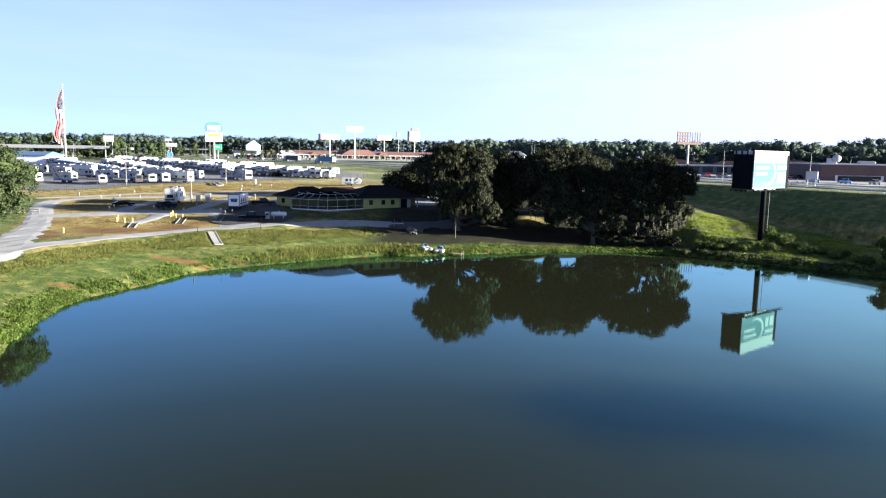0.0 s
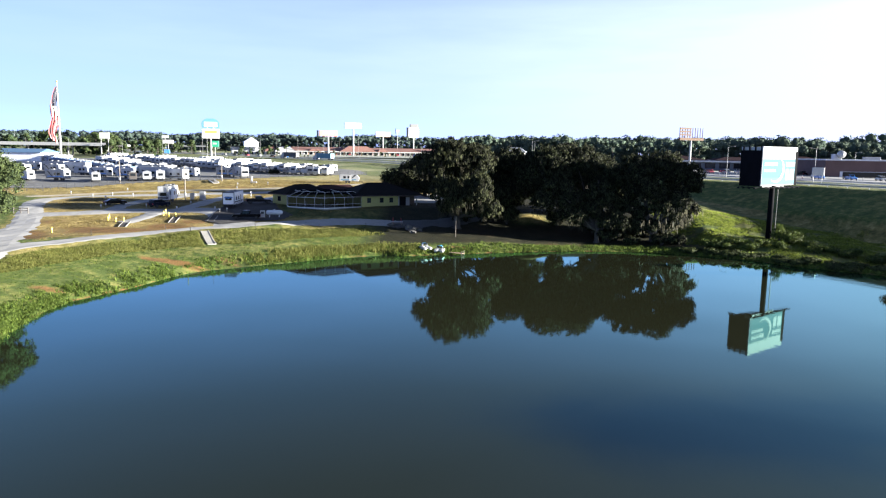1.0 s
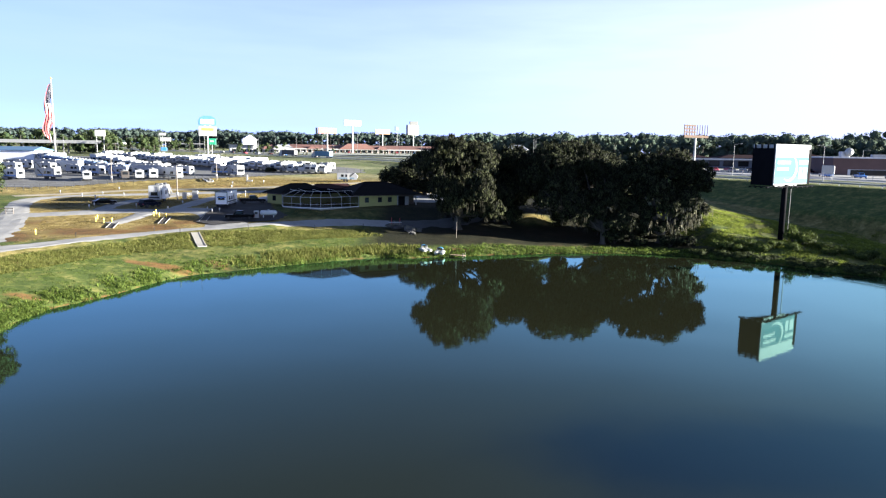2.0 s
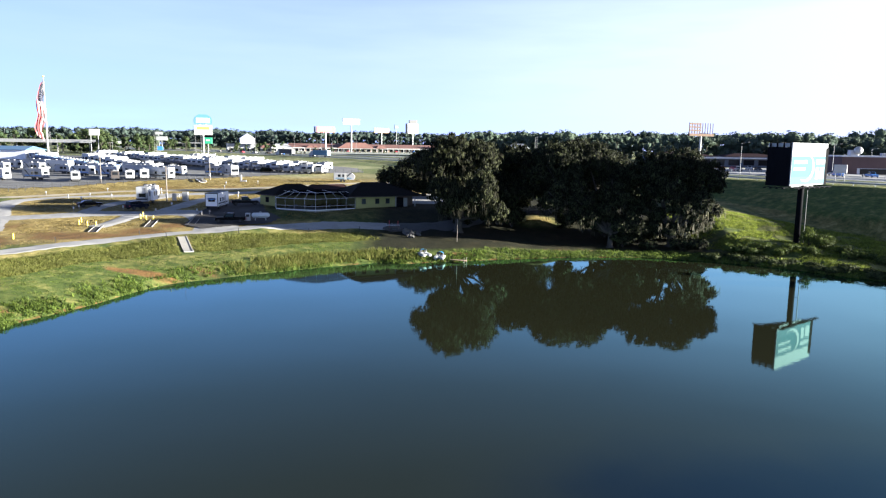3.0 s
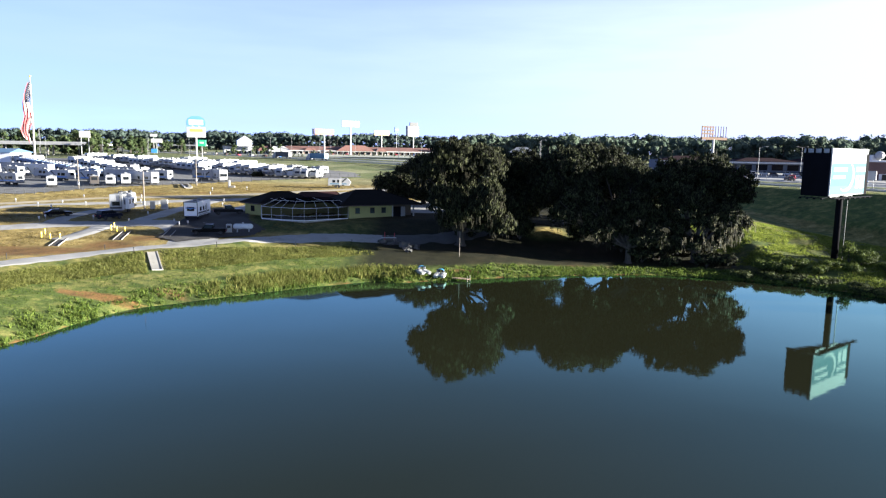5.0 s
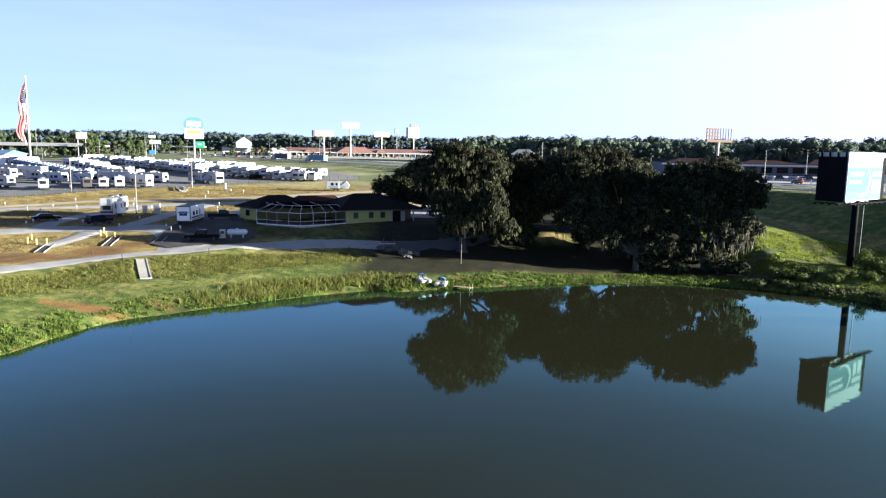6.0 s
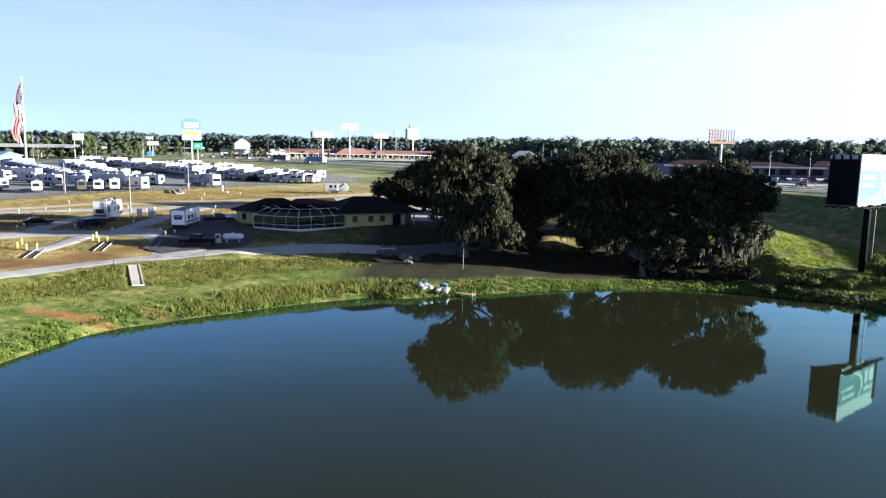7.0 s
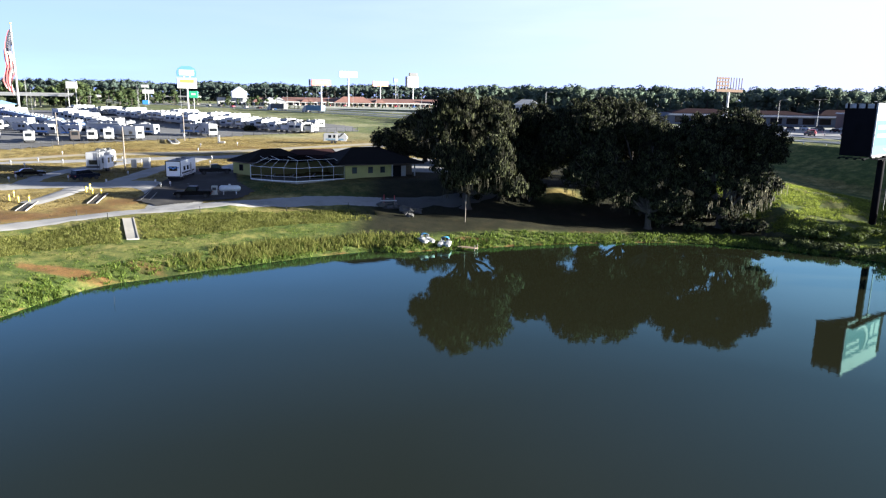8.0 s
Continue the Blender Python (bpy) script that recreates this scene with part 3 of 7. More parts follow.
def build_ground():
    xs = spread_lines([(-3200, -1000, 400), (-1000, -400, 60), (-400, -140, 10), (-140, 130, 1.0), (130, 300, 8), (300, 1000, 60), (1000, 3200, 400)])
    ys = spread_lines([(-1500, -300, 300), (-300, -100, 40), (-100, 40, 4), (40, 235, 1.0), (235, 420, 4), (420, 900, 20), (900, 3800, 290)])
    gx, gy = np.meshgrid(xs, ys)
    x, y = gx.ravel(), gy.ravel()
    z = ground_z(x, y)
    w, h = len(xs), len(ys)
    i = (np.arange(h - 1)[:, None] * w + np.arange(w - 1)[None, :]).ravel()
    ob = sheet("ground", x, y, z, np.column_stack([i, i + 1, i + w + 1, i + w]).tolist(), GRASS)
    ob.data.polygons.foreach_set("use_smooth", [True] * len(ob.data.polygons))
    s = shore_distance(x, y)
    d, side, _ = path_distance(x, y, HIGHWAY_LINE)
    d = d * side
    wob = np.sin(x * 0.21 + 2 * np.sin(y * 0.13)) * np.sin(y * 0.19 + np.sin(x * 0.11))
    dry = 0.02 + 0.12 * wob
    dry += (0.65 * smooth(116, 128, y) * smooth(20, -5, x) * smooth(24, 27, s) + 0.5 * smooth(185, 200, y) * smooth(-10, -30, x)) * smooth(285, 240, y)
    dry += 0.22 * smooth(14, 18, s) * smooth(0, -8, x) * smooth(26, 22, s)
    dry -= 0.25 * smooth(2, 30, x) * (d > 0)
    dry += 0.34 * smooth(48, 56, x) * (d > 20)
    dry += 0.25 * smooth(0, 3, d) * smooth(27, 22, d) * (d > 0) * smooth(50, 62, x)
    dry = np.where(d < 0, 0.10 + 0.1 * wob, dry)
    dry -= 0.8 * smooth(-74, -84, x + 0.35 * (y - 130)) * smooth(186, 172, y)
    # lawn before the clubhouse set greener, to darken it as shaded
    dry -= 0.55 * smooth(-40, -33, x) * smooth(4, 0, x) * smooth(148, 152, y) * smooth(168, 164, y)
    bare = np.zeros(len(x))
    for px, py, rx, ry, k in BARE:
        bare = np.maximum(bare, k * np.exp(-((x - px) / rx) ** 2 - ((y - py) / ry) ** 2))
    bare = np.where(s < 0.3, 0.6, bare)
    # fallen leaves under the oaks, darkened further for the grove's shade
    litter_shade = 0.95 * smooth(-16, -8, x) * smooth(60, 50, x) * smooth(3.5, 6.5, s) * smooth(200, 190, y)
    # shade painted on the lawn before the clubhouse
    litter_shade = np.maximum(litter_shade, 0.4 * smooth(-40, -33, x) * smooth(4, 0, x) * smooth(150, 153, y) * smooth(166, 163, y))
    # shade bands painted on the pitches beside the trailers
    litter_shade = np.maximum(litter_shade, 0.6 * np.exp(-((x + 61) / 8) ** 4 - ((y - 165) / 9) ** 4) * (0.8 + 0.4 * wob))
    litter_shade = np.maximum(litter_shade, 0.45 * np.exp(-((x + 79) / 6) ** 4 - ((y - 166) / 9) ** 4) * (0.8 + 0.4 * wob))
    litter_shade = np.maximum(litter_shade, 0.5 * np.exp(-((x + 31) / 4.5) ** 2 - ((y - 115.8) / 2.0) ** 2))
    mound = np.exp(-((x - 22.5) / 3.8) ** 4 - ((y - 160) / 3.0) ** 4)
    litter_shade *= 1 - mound
    dry = np.maximum(dry, 0.55 * mound)
    dusty = 0.75 * smooth(0, -6, d) * smooth(-14, -4, -abs(d + 50) + 48) + 0.75 * smooth(-60, -90, d)
    dusty = np.maximum(dusty, 0.85 * smooth(0, 2, d) * smooth(236, 250, y))
    dusty = np.clip(dusty * (0.75 + 0.3 * wob), 0, 0.9)
    for name, values in (("dry", dry), ("bare", bare), ("litter_shade", litter_shade), ("dusty", dusty)):
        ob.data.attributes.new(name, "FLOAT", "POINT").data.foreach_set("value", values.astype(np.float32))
    return tagged(ob, "mown grass bank and rolling green land round the pond", "ground", kind="structure")


ROADS = []


def drape(name, line, widths, mat, label, category="road", lift=0.07, step=2.0, across=5):
    """A road of given half widths to the left and right of its middle line, laid on the ground."""
    pts = spline(line, steps=max(2, int(np.hypot(*(np.array(line[1]) - np.array(line[0]))) / step)))
    half = np.interp(np.linspace(0, 1, len(pts)), np.linspace(0, 1, len(widths)), widths)
    ROADS.append((pts, half.max()))
    way = unit(np.gradient(pts, axis=0))
    left = np.column_stack([-way[:, 1], way[:, 0]])
    k = np.linspace(-1, 1, across)
    q = pts[:, None, :] + left[:, None, :] * (half[:, None] * k[None, :])[:, :, None]
    x, y = q[:, :, 0].ravel(), q[:, :, 1].ravel()
    ease = np.tile(np.where(np.abs(k) > 0.99, -0.12, 0.0), len(pts))
    z = ground_z(x, y) + lift + ease
    i = (np.arange(len(pts) - 1)[:, None] * across + np.arange(across - 1)[None, :]).ravel()
    ob = sheet(name, x, y, z, np.column_stack([i + 1, i, i + across, i + across + 1]).tolist(), mat)
    return tagged(ob, label, category, kind="structure")


def patch(name, ring, mat, label, category, lift=0.06, step=2.0):
    """A paved area within an outline, laid on the ground."""
    ring = np.array(ring, float)
    xs = np.arange(ring[:, 0].min(), ring[:, 0].max() + step, step)
    ys = np.arange(ring[:, 1].min(), ring[:, 1].max() + step, step)
    gx, gy = np.meshgrid(xs, ys)
    keep = inside((gx[:-1, :-1] + step / 2), (gy[:-1, :-1] + step / 2), ring)
    w = len(xs)
    i = (np.arange(len(ys) - 1)[:, None] * w + np.arange(w - 1)[None, :])[keep]
    x, y = gx.ravel(), gy.ravel()
    used = np.zeros(len(x), bool)
    f = np.column_stack([i, i + 1, i + w + 1, i + w])
    used[f.ravel()] = True
    index = np.cumsum(used) - 1
    ob = sheet(name, x[used], y[used], ground_z(x[used], y[used]) + lift, index[f].tolist(), mat)
    return tagged(ob, label, category, kind="structure")


build_ground()
ring = SHORE_LINE
mid = ring.mean(axis=0)
big = mid + (ring - mid) * (1 + 2.5 / np.maximum(np.hypot(*(ring - mid).T), 1))[:, None]
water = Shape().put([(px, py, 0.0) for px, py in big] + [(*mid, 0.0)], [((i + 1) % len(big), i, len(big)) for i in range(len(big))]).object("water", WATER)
tagged(water, "still dark green pond mirroring sky and trees", "pond", kind="structure")

drape("road", [(-63, 78), (-64, 95), (-63.5, 106), (-60, 115), (-54.5, 123.5), (-45.5, 134.5), (-36, 141), (-25, 146.5), (-14, 150.5), (-7, 151.6)],
      [4.2, 4.6, 4.0, 3.4, 2.8, 2.5, 2.5, 2.6, 2.8], ASPHALT_OLD, "pale worn asphalt campground road along the pond bank")
# end of the road, split off and darkened where the oaks shade it
drape("driveway", [(-8.5, 151.4), (-3, 152.5), (6, 157), (12, 168), (12, 185)], [2.7, 3, 3], ASPHALT_SHADED, "asphalt drive, coloured dark for the shade under the oaks", "driveway", lift=0.09)
drape("road", [(-64, 104), (-71, 119), (-78, 137), (-85.5, 152.5), (-91, 166), (-89, 176.5), (-79, 182.5), (-66, 188.5), (-46, 197), (-28, 207), (-14, 222), (0, 240)],
      [4.5, 3.8, 3.2, 3, 3, 3, 3.2, 3.2, 3.2, 3.2, 3.2], ASPHALT_OLD, "pale asphalt loop road round the camping pitches")
drape("road", [(-84, 149), (-74, 151.5), (-66, 154), (-57, 154.5), (-50, 155.5), (-44, 152), (-40, 145), (-39, 139)], [2.3, 2.3, 2.3, 2.3, 2.6, 4, 4.5, 4.0],
      ASPHALT_OLD, "grey asphalt lane between camping pitches", lift=0.09)
drape("road", [(-69, 153), (-68.5, 166), (-66, 176), (-62, 187)], [2.0, 2.0, 2.0, 2.2], ASPHALT_OLD, "grey asphalt pull-through pitch", lift=0.10)
drape("road", [(-54.5, 154), (-53.5, 164), (-53, 178), (-52, 192)], [2.4, 2.2, 2.2, 2.4], ASPHALT_OLD, "grey asphalt pull-through pitch", lift=0.10)
drape("road", [(-61, 141), (-60, 147), (-58.5, 153)], [2.0, 2.0, 2.2], ASPHALT_OLD, "grey asphalt pull-through pitch", lift=0.11)
drape("road", [(-43.5, 150), (-42, 162), (-40, 176), (-38, 196)], [3.6, 3.6, 3.2, 3], ASPHALT_OLD, "grey asphalt drive beside the clubhouse", lift=0.12)
drape("road", [(-100, 176), (-88, 187), (-78, 196), (-62, 201), (-48, 206), (-34, 214), (-20, 226), (-6, 236)], [2.6, 3.0, 2.6, 3.2, 2.6, 2.8, 3.4, 3.5],
      SAND, "pale gravel track below the dealer lot", lift=0.05)
patch("parking_lot", [(-240, 196), (-108, 194), (-99, 200), (-90, 208.5), (-78, 220), (-70, 229), (-62, 237), (-49, 252), (-39, 262), (-26, 277), (-30, 300), (-60, 335), (-110, 352), (-170, 392), (-280, 392)],
      ASPHALT_DARK, "dark asphalt lot of the trailer dealer", "parking lot", lift=0.10)
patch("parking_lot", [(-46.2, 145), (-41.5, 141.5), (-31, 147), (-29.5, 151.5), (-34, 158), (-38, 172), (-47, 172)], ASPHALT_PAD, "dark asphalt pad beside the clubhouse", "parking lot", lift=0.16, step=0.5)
patch("parking_lot", [(-16, 176), (16, 172), (16, 196), (-10, 200)], ASPHALT_OLD, "shaded asphalt parking behind the clubhouse", "parking lot", lift=0.06)


def offset_line(line, d):
    p = np.array(line, float)
    way = unit(np.gradient(p, axis=0))
    return (p + np.column_stack([-way[:, 1], way[:, 0]]) * d).tolist()


for away in (-14, -39):
    drape("highway", offset_line(HIGHWAY, away), [6.0, 6.0], HIGHWAY_TOP, "straight grey interstate carriageway with pale shoulders", "highway", lift=0.12, step=12, across=4)
drape("road", offset_line(HIGHWAY, -72), [4.5, 4.5], HIGHWAY_TOP, "grey frontage road behind the highway", lift=0.12, step=12, across=4)
patch("parking_lot", [(-240, 560), (60, 540), (60, 636), (-260, 648)], FAR_LOT, "wide pale parking lot before the shopping centre", "parking lot", lift=0.15, step=20)
patch("parking_lot", [(112, 228), (260, 190), (290, 268), (230, 330), (110, 338), (108, 262)], ASPHALT_OLD, "grey parking lot beside the brick store", "parking lot", lift=0.15, step=6)
LINE_PAINT = material("road_line_paint", (0.374, 0.374, 0.354), 0.8, var=0.2)
for away in (-8.6, -14, -19.4, -33.6, -39, -44.4):
    drape("road_marking", offset_line(HIGHWAY, away), [0.22, 0.22], LINE_PAINT, "thin pale painted line along the highway", "road marking", lift=0.26, step=12, across=3)
# ---- trees ----
def leaf_cloud(rng, lobes, clump_gap, per, size, squash=0.85, droop=0.0):
    """Leaf places on many clumps that cover the lobes (x, y, z, radius)."""
    cen, nor = [], []
    for x, y, z, r in lobes:
        count = max(8, int(4 * math.pi * r * r / clump_gap ** 2))
        dirs = unit(rng.normal(size=(count, 3)))
        dirs[:, 2] = np.where(dirs[:, 2] < -0.55, -dirs[:, 2] * 0.4, dirs[:, 2])
        at = np.array([x, y, z]) + dirs * np.array([1, 1, squash]) * r * rng.uniform(0.62, 1.03, (count, 1))
        for c, d in zip(at, dirs):
            n = int(per * rng.uniform(0.6, 1.4))
            q = unit(rng.normal(size=(n, 3)))
            rad = clump_gap * rng.uniform(0.5, 0.85)
            cen.append(c + q * rad * rng.uniform(0.35, 1.0, (n, 1)) * np.array([1, 1, 0.75]))
            nor.append(unit(q * 0.7 + d * 0.8 + np.array([0, 0, 0.3]) + 0.6 * rng.normal(size=(n, 3))))
    cen, nor = np.vstack(cen), np.vstack(nor)
    side = unit(np.cross(nor, rng.normal(size=nor.shape)))
    up = np.cross(nor, side)
    n = len(cen)
    if droop:
        up = unit(up * (1 - droop) + np.array([0, 0, -droop]) + 0.15 * rng.normal(size=(n, 3)))
        side = unit(np.cross(up, nor))
    return cen, side, up, size * (1 - 0.35 * droop) * rng.uniform(0.6, 1.35, n), size * (1 + 1.1 * droop) * rng.uniform(0.7, 1.5, n)


def tree(name, label, base, lobes, trunk=0.6, seed=1, leaf=OAK_LEAF, gap=1.05, per=45, size=0.215, moss=0, core=True, lean=0.0, moss_from=-99.0, moss_mat=None, droop=0.0, curtains=()):
    rng = np.random.default_rng(seed)
    bx, by = base
    bz = gz(bx, by) - 0.15
    ob = thing(name, label, "tree", at=(bx, by, bz))
    lob = [(x - bx, y - by, z - bz, r) for x, y, z, r in lobes]
    low = min(z - r for x, y, z, r in lob)
    fork = max(1.6, low + 0.8)
    wood = Shape().bent([(0, 0, 0), (0.05, 0, 0.4), (lean * 0.4, 0.1, fork * 0.55), (lean, 0, fork)], [trunk * 1.7, trunk * 1.1, trunk * 0.9, trunk * 0.85], 10)
    wood.object("trunk", BARK, ob, soft=True)
    for x, y, z, r in lob:
        a = np.array([lean, 0, fork - 0.3])
        b = np.array([x, y, z + r * 0.2])
        bend = a + (b - a) * 0.45 + np.array([0, 0, -0.06 * np.hypot(x, y)]) + rng.normal(size=3) * 0.3
        limb = Shape().bent([a, a + (bend - a) * 0.5 + rng.normal(size=3) * 0.2, bend, b], [trunk * 0.55, trunk * 0.42, trunk * 0.3, 0.07], 7)
        for _ in range(4):
            q = unit(rng.normal(size=(1, 3)))[0] * r * 0.85
            k = rng.uniform(0.3, 0.8)
            s = bend + (b - bend) * k
            limb.bent([s, (s + b + q) / 2 + rng.normal(size=3) * 0.2, b + q], [trunk * 0.16, trunk * 0.1, 0.03], 5)
        limb.object("limb", BARK, ob, soft=True)
    parts = [leaf_cloud(rng, lob, gap, per, size, droop=droop)]
    if core:
        parts.append(leaf_cloud(rng, [(x, y, z, r * 0.55) for x, y, z, r in lob], gap * 1.5, 30, size * 3.2))
    c = cards("crown", *[np.concatenate(v) for v in zip(*parts)], leaf)
    c.parent = ob
    if moss:
        cen, hs, ws = [], [], []
        for x, y, z, h, count in curtains:
            for _ in range(5):
                tx, ty, tz, th = x - bx + rng.normal() * 0.7, y - by + rng.normal() * 0.6, z - bz + rng.normal() * 0.8, h * rng.uniform(0.3, 1.0)
                for _ in range(count // 5):
                    drop = th * rng.uniform(0.3, 1.0)
                    cen.append((tx + rng.normal() * 0.14, ty + rng.normal() * 0.14, tz - drop / 2))
                    hs.append(drop)
                    ws.append(rng.uniform(0.03, 0.09))
        for x, y, z, r in lob:
            if x < moss_from or (moss_from > -99 and z > 9):
                continue
            for _ in range(int(moss * r)):
                t, k = rng.uniform(0, 2 * math.pi), rng.uniform(0.55, 1.05)
                drop = rng.uniform(0.5, 1.0) ** 2 * min(2.3, max(0.8, (z - r * 0.3) * 0.4))
                top = z - r * 0.75 * math.sqrt(max(0, 1 - (k * 0.95) ** 2)) + rng.uniform(-0.3, 0.6) + (r * 0.5 if rng.uniform() < 0.35 else 0)
                for j in range(9):
                    h = drop * rng.uniform(0.4, 1.0)
                    cen.append((x + r * k * math.cos(t) + rng.normal() * 0.25, y + r * k * math.sin(t) + rng.normal() * 0.25, max(top - h / 2, h / 2 + 0.4)))
                    hs.append(h)
                    ws.append(rng.uniform(0.03, 0.11))
        n = len(cen)
        t = rng.uniform(0, 2 * math.pi, n)
        way = np.column_stack([np.cos(t), np.sin(t), np.zeros(n)])
        up = unit(np.column_stack([rng.normal(size=n) * 0.16, rng.normal(size=n) * 0.16, np.full(n, -1.0)]))
        m = cards("moss", np.array(cen), way, up, np.array(ws), np.array(hs), moss_mat or MOSS)
        m.parent = ob
        tagged(m, "grey hanging Spanish moss", kind="stuff")
    return ob


def deepen(flat, y, seed, spread=3.0, behind=True):
    """Crown lobes given as x, z, radius, set back and forth about y, with a mirrored set behind."""
    rng = random.Random(seed)
    out = []
    for i, (x, z, r) in enumerate(flat):
        out.append((x, y - 1.0 + rng.uniform(-spread, spread) * 0.5, z, r))
        if r > 3.4 and behind:
            out.append((x + rng.uniform(-2, 2), y + r * 1.3 + rng.uniform(0, spread), z + rng.uniform(-0.3, 1.0), r * 0.85))
    return out


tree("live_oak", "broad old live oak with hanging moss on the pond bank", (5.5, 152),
     deepen([(4, 18, 4.6), (9.5, 17, 4.3), (0.5, 16, 3.6), (5.5, 12.5, 4.8)], 152.5, 1) + deepen([(9, 10.6, 3.4), (2.6, 11.2, 3.3), (10.5, 8.4, 2.0), (5.5, 9.6, 3.0), (9.5, 12.8, 2.8), (3.0, 8.0, 2.0), (8.0, 7.4, 1.9), (12.2, 7.4, 2.3)], 144.8, 21), 0.75, 11, leaf=OAK_SUNLIT, moss=4, droop=0.8)
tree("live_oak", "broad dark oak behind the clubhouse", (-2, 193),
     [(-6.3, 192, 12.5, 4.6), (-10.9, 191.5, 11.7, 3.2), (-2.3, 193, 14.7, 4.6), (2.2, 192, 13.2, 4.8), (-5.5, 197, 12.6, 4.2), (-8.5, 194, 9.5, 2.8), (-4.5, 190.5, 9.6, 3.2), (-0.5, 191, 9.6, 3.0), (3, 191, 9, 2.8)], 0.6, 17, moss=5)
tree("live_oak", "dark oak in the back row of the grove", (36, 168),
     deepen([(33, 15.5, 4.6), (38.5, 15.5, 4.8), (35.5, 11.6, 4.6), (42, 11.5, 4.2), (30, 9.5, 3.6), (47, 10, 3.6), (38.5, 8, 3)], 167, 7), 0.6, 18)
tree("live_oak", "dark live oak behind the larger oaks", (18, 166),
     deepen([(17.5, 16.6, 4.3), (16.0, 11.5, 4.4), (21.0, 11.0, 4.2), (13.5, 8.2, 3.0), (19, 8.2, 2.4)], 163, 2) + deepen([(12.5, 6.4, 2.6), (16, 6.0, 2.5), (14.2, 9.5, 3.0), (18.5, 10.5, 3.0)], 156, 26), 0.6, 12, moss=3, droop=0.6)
# unseen oak, added to block a bright sky gap in the pond's reflection
tree("live_oak", "hidden oak added behind the grove", (22, 187),
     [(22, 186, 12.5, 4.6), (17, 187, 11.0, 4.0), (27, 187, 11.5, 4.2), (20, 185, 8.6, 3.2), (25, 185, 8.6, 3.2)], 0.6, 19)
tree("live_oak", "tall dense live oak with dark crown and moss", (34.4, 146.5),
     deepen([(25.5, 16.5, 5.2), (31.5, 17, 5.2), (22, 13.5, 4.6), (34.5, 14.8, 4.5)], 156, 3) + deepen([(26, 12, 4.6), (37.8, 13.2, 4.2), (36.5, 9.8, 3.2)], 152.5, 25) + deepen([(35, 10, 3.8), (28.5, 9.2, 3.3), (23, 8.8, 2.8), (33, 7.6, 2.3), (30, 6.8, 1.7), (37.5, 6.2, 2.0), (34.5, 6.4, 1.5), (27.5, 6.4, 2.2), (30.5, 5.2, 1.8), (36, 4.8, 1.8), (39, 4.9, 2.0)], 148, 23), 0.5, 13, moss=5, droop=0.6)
tree("live_oak", "spreading live oak draped with moss coloured as sunlit", (46.2, 146.6),
     deepen([(42.5, 15, 4.8), (48, 16, 4.8), (53, 14, 4.4), (54.8, 12.5, 2.1)], 151.3, 4, behind=False) + deepen([(44, 11.5, 4.4), (50.5, 9.8, 3.6), (47.5, 8.4, 2.4), (40, 8.2, 2.9), (51.0, 8.8, 2.0), (43.5, 6.9, 1.8), (50.5, 6.8, 1.7), (42.6, 4.8, 2.0), (45.6, 4.4, 1.8), (49.4, 4.8, 1.9), (52.2, 6.2, 2.0), (53.8, 8.0, 2.0)], 147.5, 24, behind=False), 0.8, 14, moss=7, moss_from=0.0, moss_mat=SUNLIT_MOSS, droop=0.6,
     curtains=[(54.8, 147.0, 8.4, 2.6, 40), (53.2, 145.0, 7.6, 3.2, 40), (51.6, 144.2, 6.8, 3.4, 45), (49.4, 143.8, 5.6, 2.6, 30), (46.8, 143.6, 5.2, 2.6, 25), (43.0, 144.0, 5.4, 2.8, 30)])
tree("shade_tree", "leafy green tree at the edge of the camping loop", (-78, 112),
     [(-67.8, 111.5, 16.2, 3.3), (-71.0, 113.1, 17.4, 3.6), (-66.2, 112.3, 13.1, 2.7), (-69.4, 110.7, 12.3, 3.2), (-74.1, 114.6, 15.1, 3.6), (-65.0, 113.1, 15.1, 1.7), (-68.6, 112.6, 9.6, 2.6), (-71.5, 112.0, 8.4, 3.0), (-66.4, 112.8, 10.6, 1.8), (-73.5, 113, 11.5, 3.2)], 0.4, 15, leaf=NEAR_LEAF)


for k, (x, y, h, r) in enumerate([(80.5, 119, 6.5, 2.6), (86.5, 112, 7.5, 3.0)]):
    z = gz(x, y)
    tree("willow", "leafy young tree on the pond edge", (x, y), [(x - 0.6, y, z + h * 0.75, r * 0.85), (x + 0.9, y + 0.6, z + h * 0.6, r * 0.8), (x, y - 0.7, z + h * 0.4, r * 0.75)], 0.16, 70 + k, leaf=BUSH_LEAF, per=45)


def bush(name, label, x, y, r, h, seed, leaf=BUSH_LEAF, size=0.28):
    rng = np.random.default_rng(seed)
    ob = thing(name, label, "bush", at=(x, y, gz(x, y) - 0.1))
    lob = [(0, 0, h * 0.45, r * 0.7)] + [(r * 0.6 * math.cos(a), r * 0.6 * math.sin(a), h * rng.uniform(0.3, 0.65), r * rng.uniform(0.4, 0.6)) for a in rng.uniform(0, 6.28, 4)]
    stems = Shape()
    for a, b, c, _ in lob:
        stems.bent([(0, 0, 0), (a * 0.4, b * 0.4, c * 0.6), (a, b, c)], [0.08, 0.06, 0.02], 5)
    stems.object("stem", BARK, ob)
    c = cards("foliage", *leaf_cloud(rng, lob, 0.8, 26, size, h / (1.4 * r)), leaf)
    c.parent = ob
    return ob


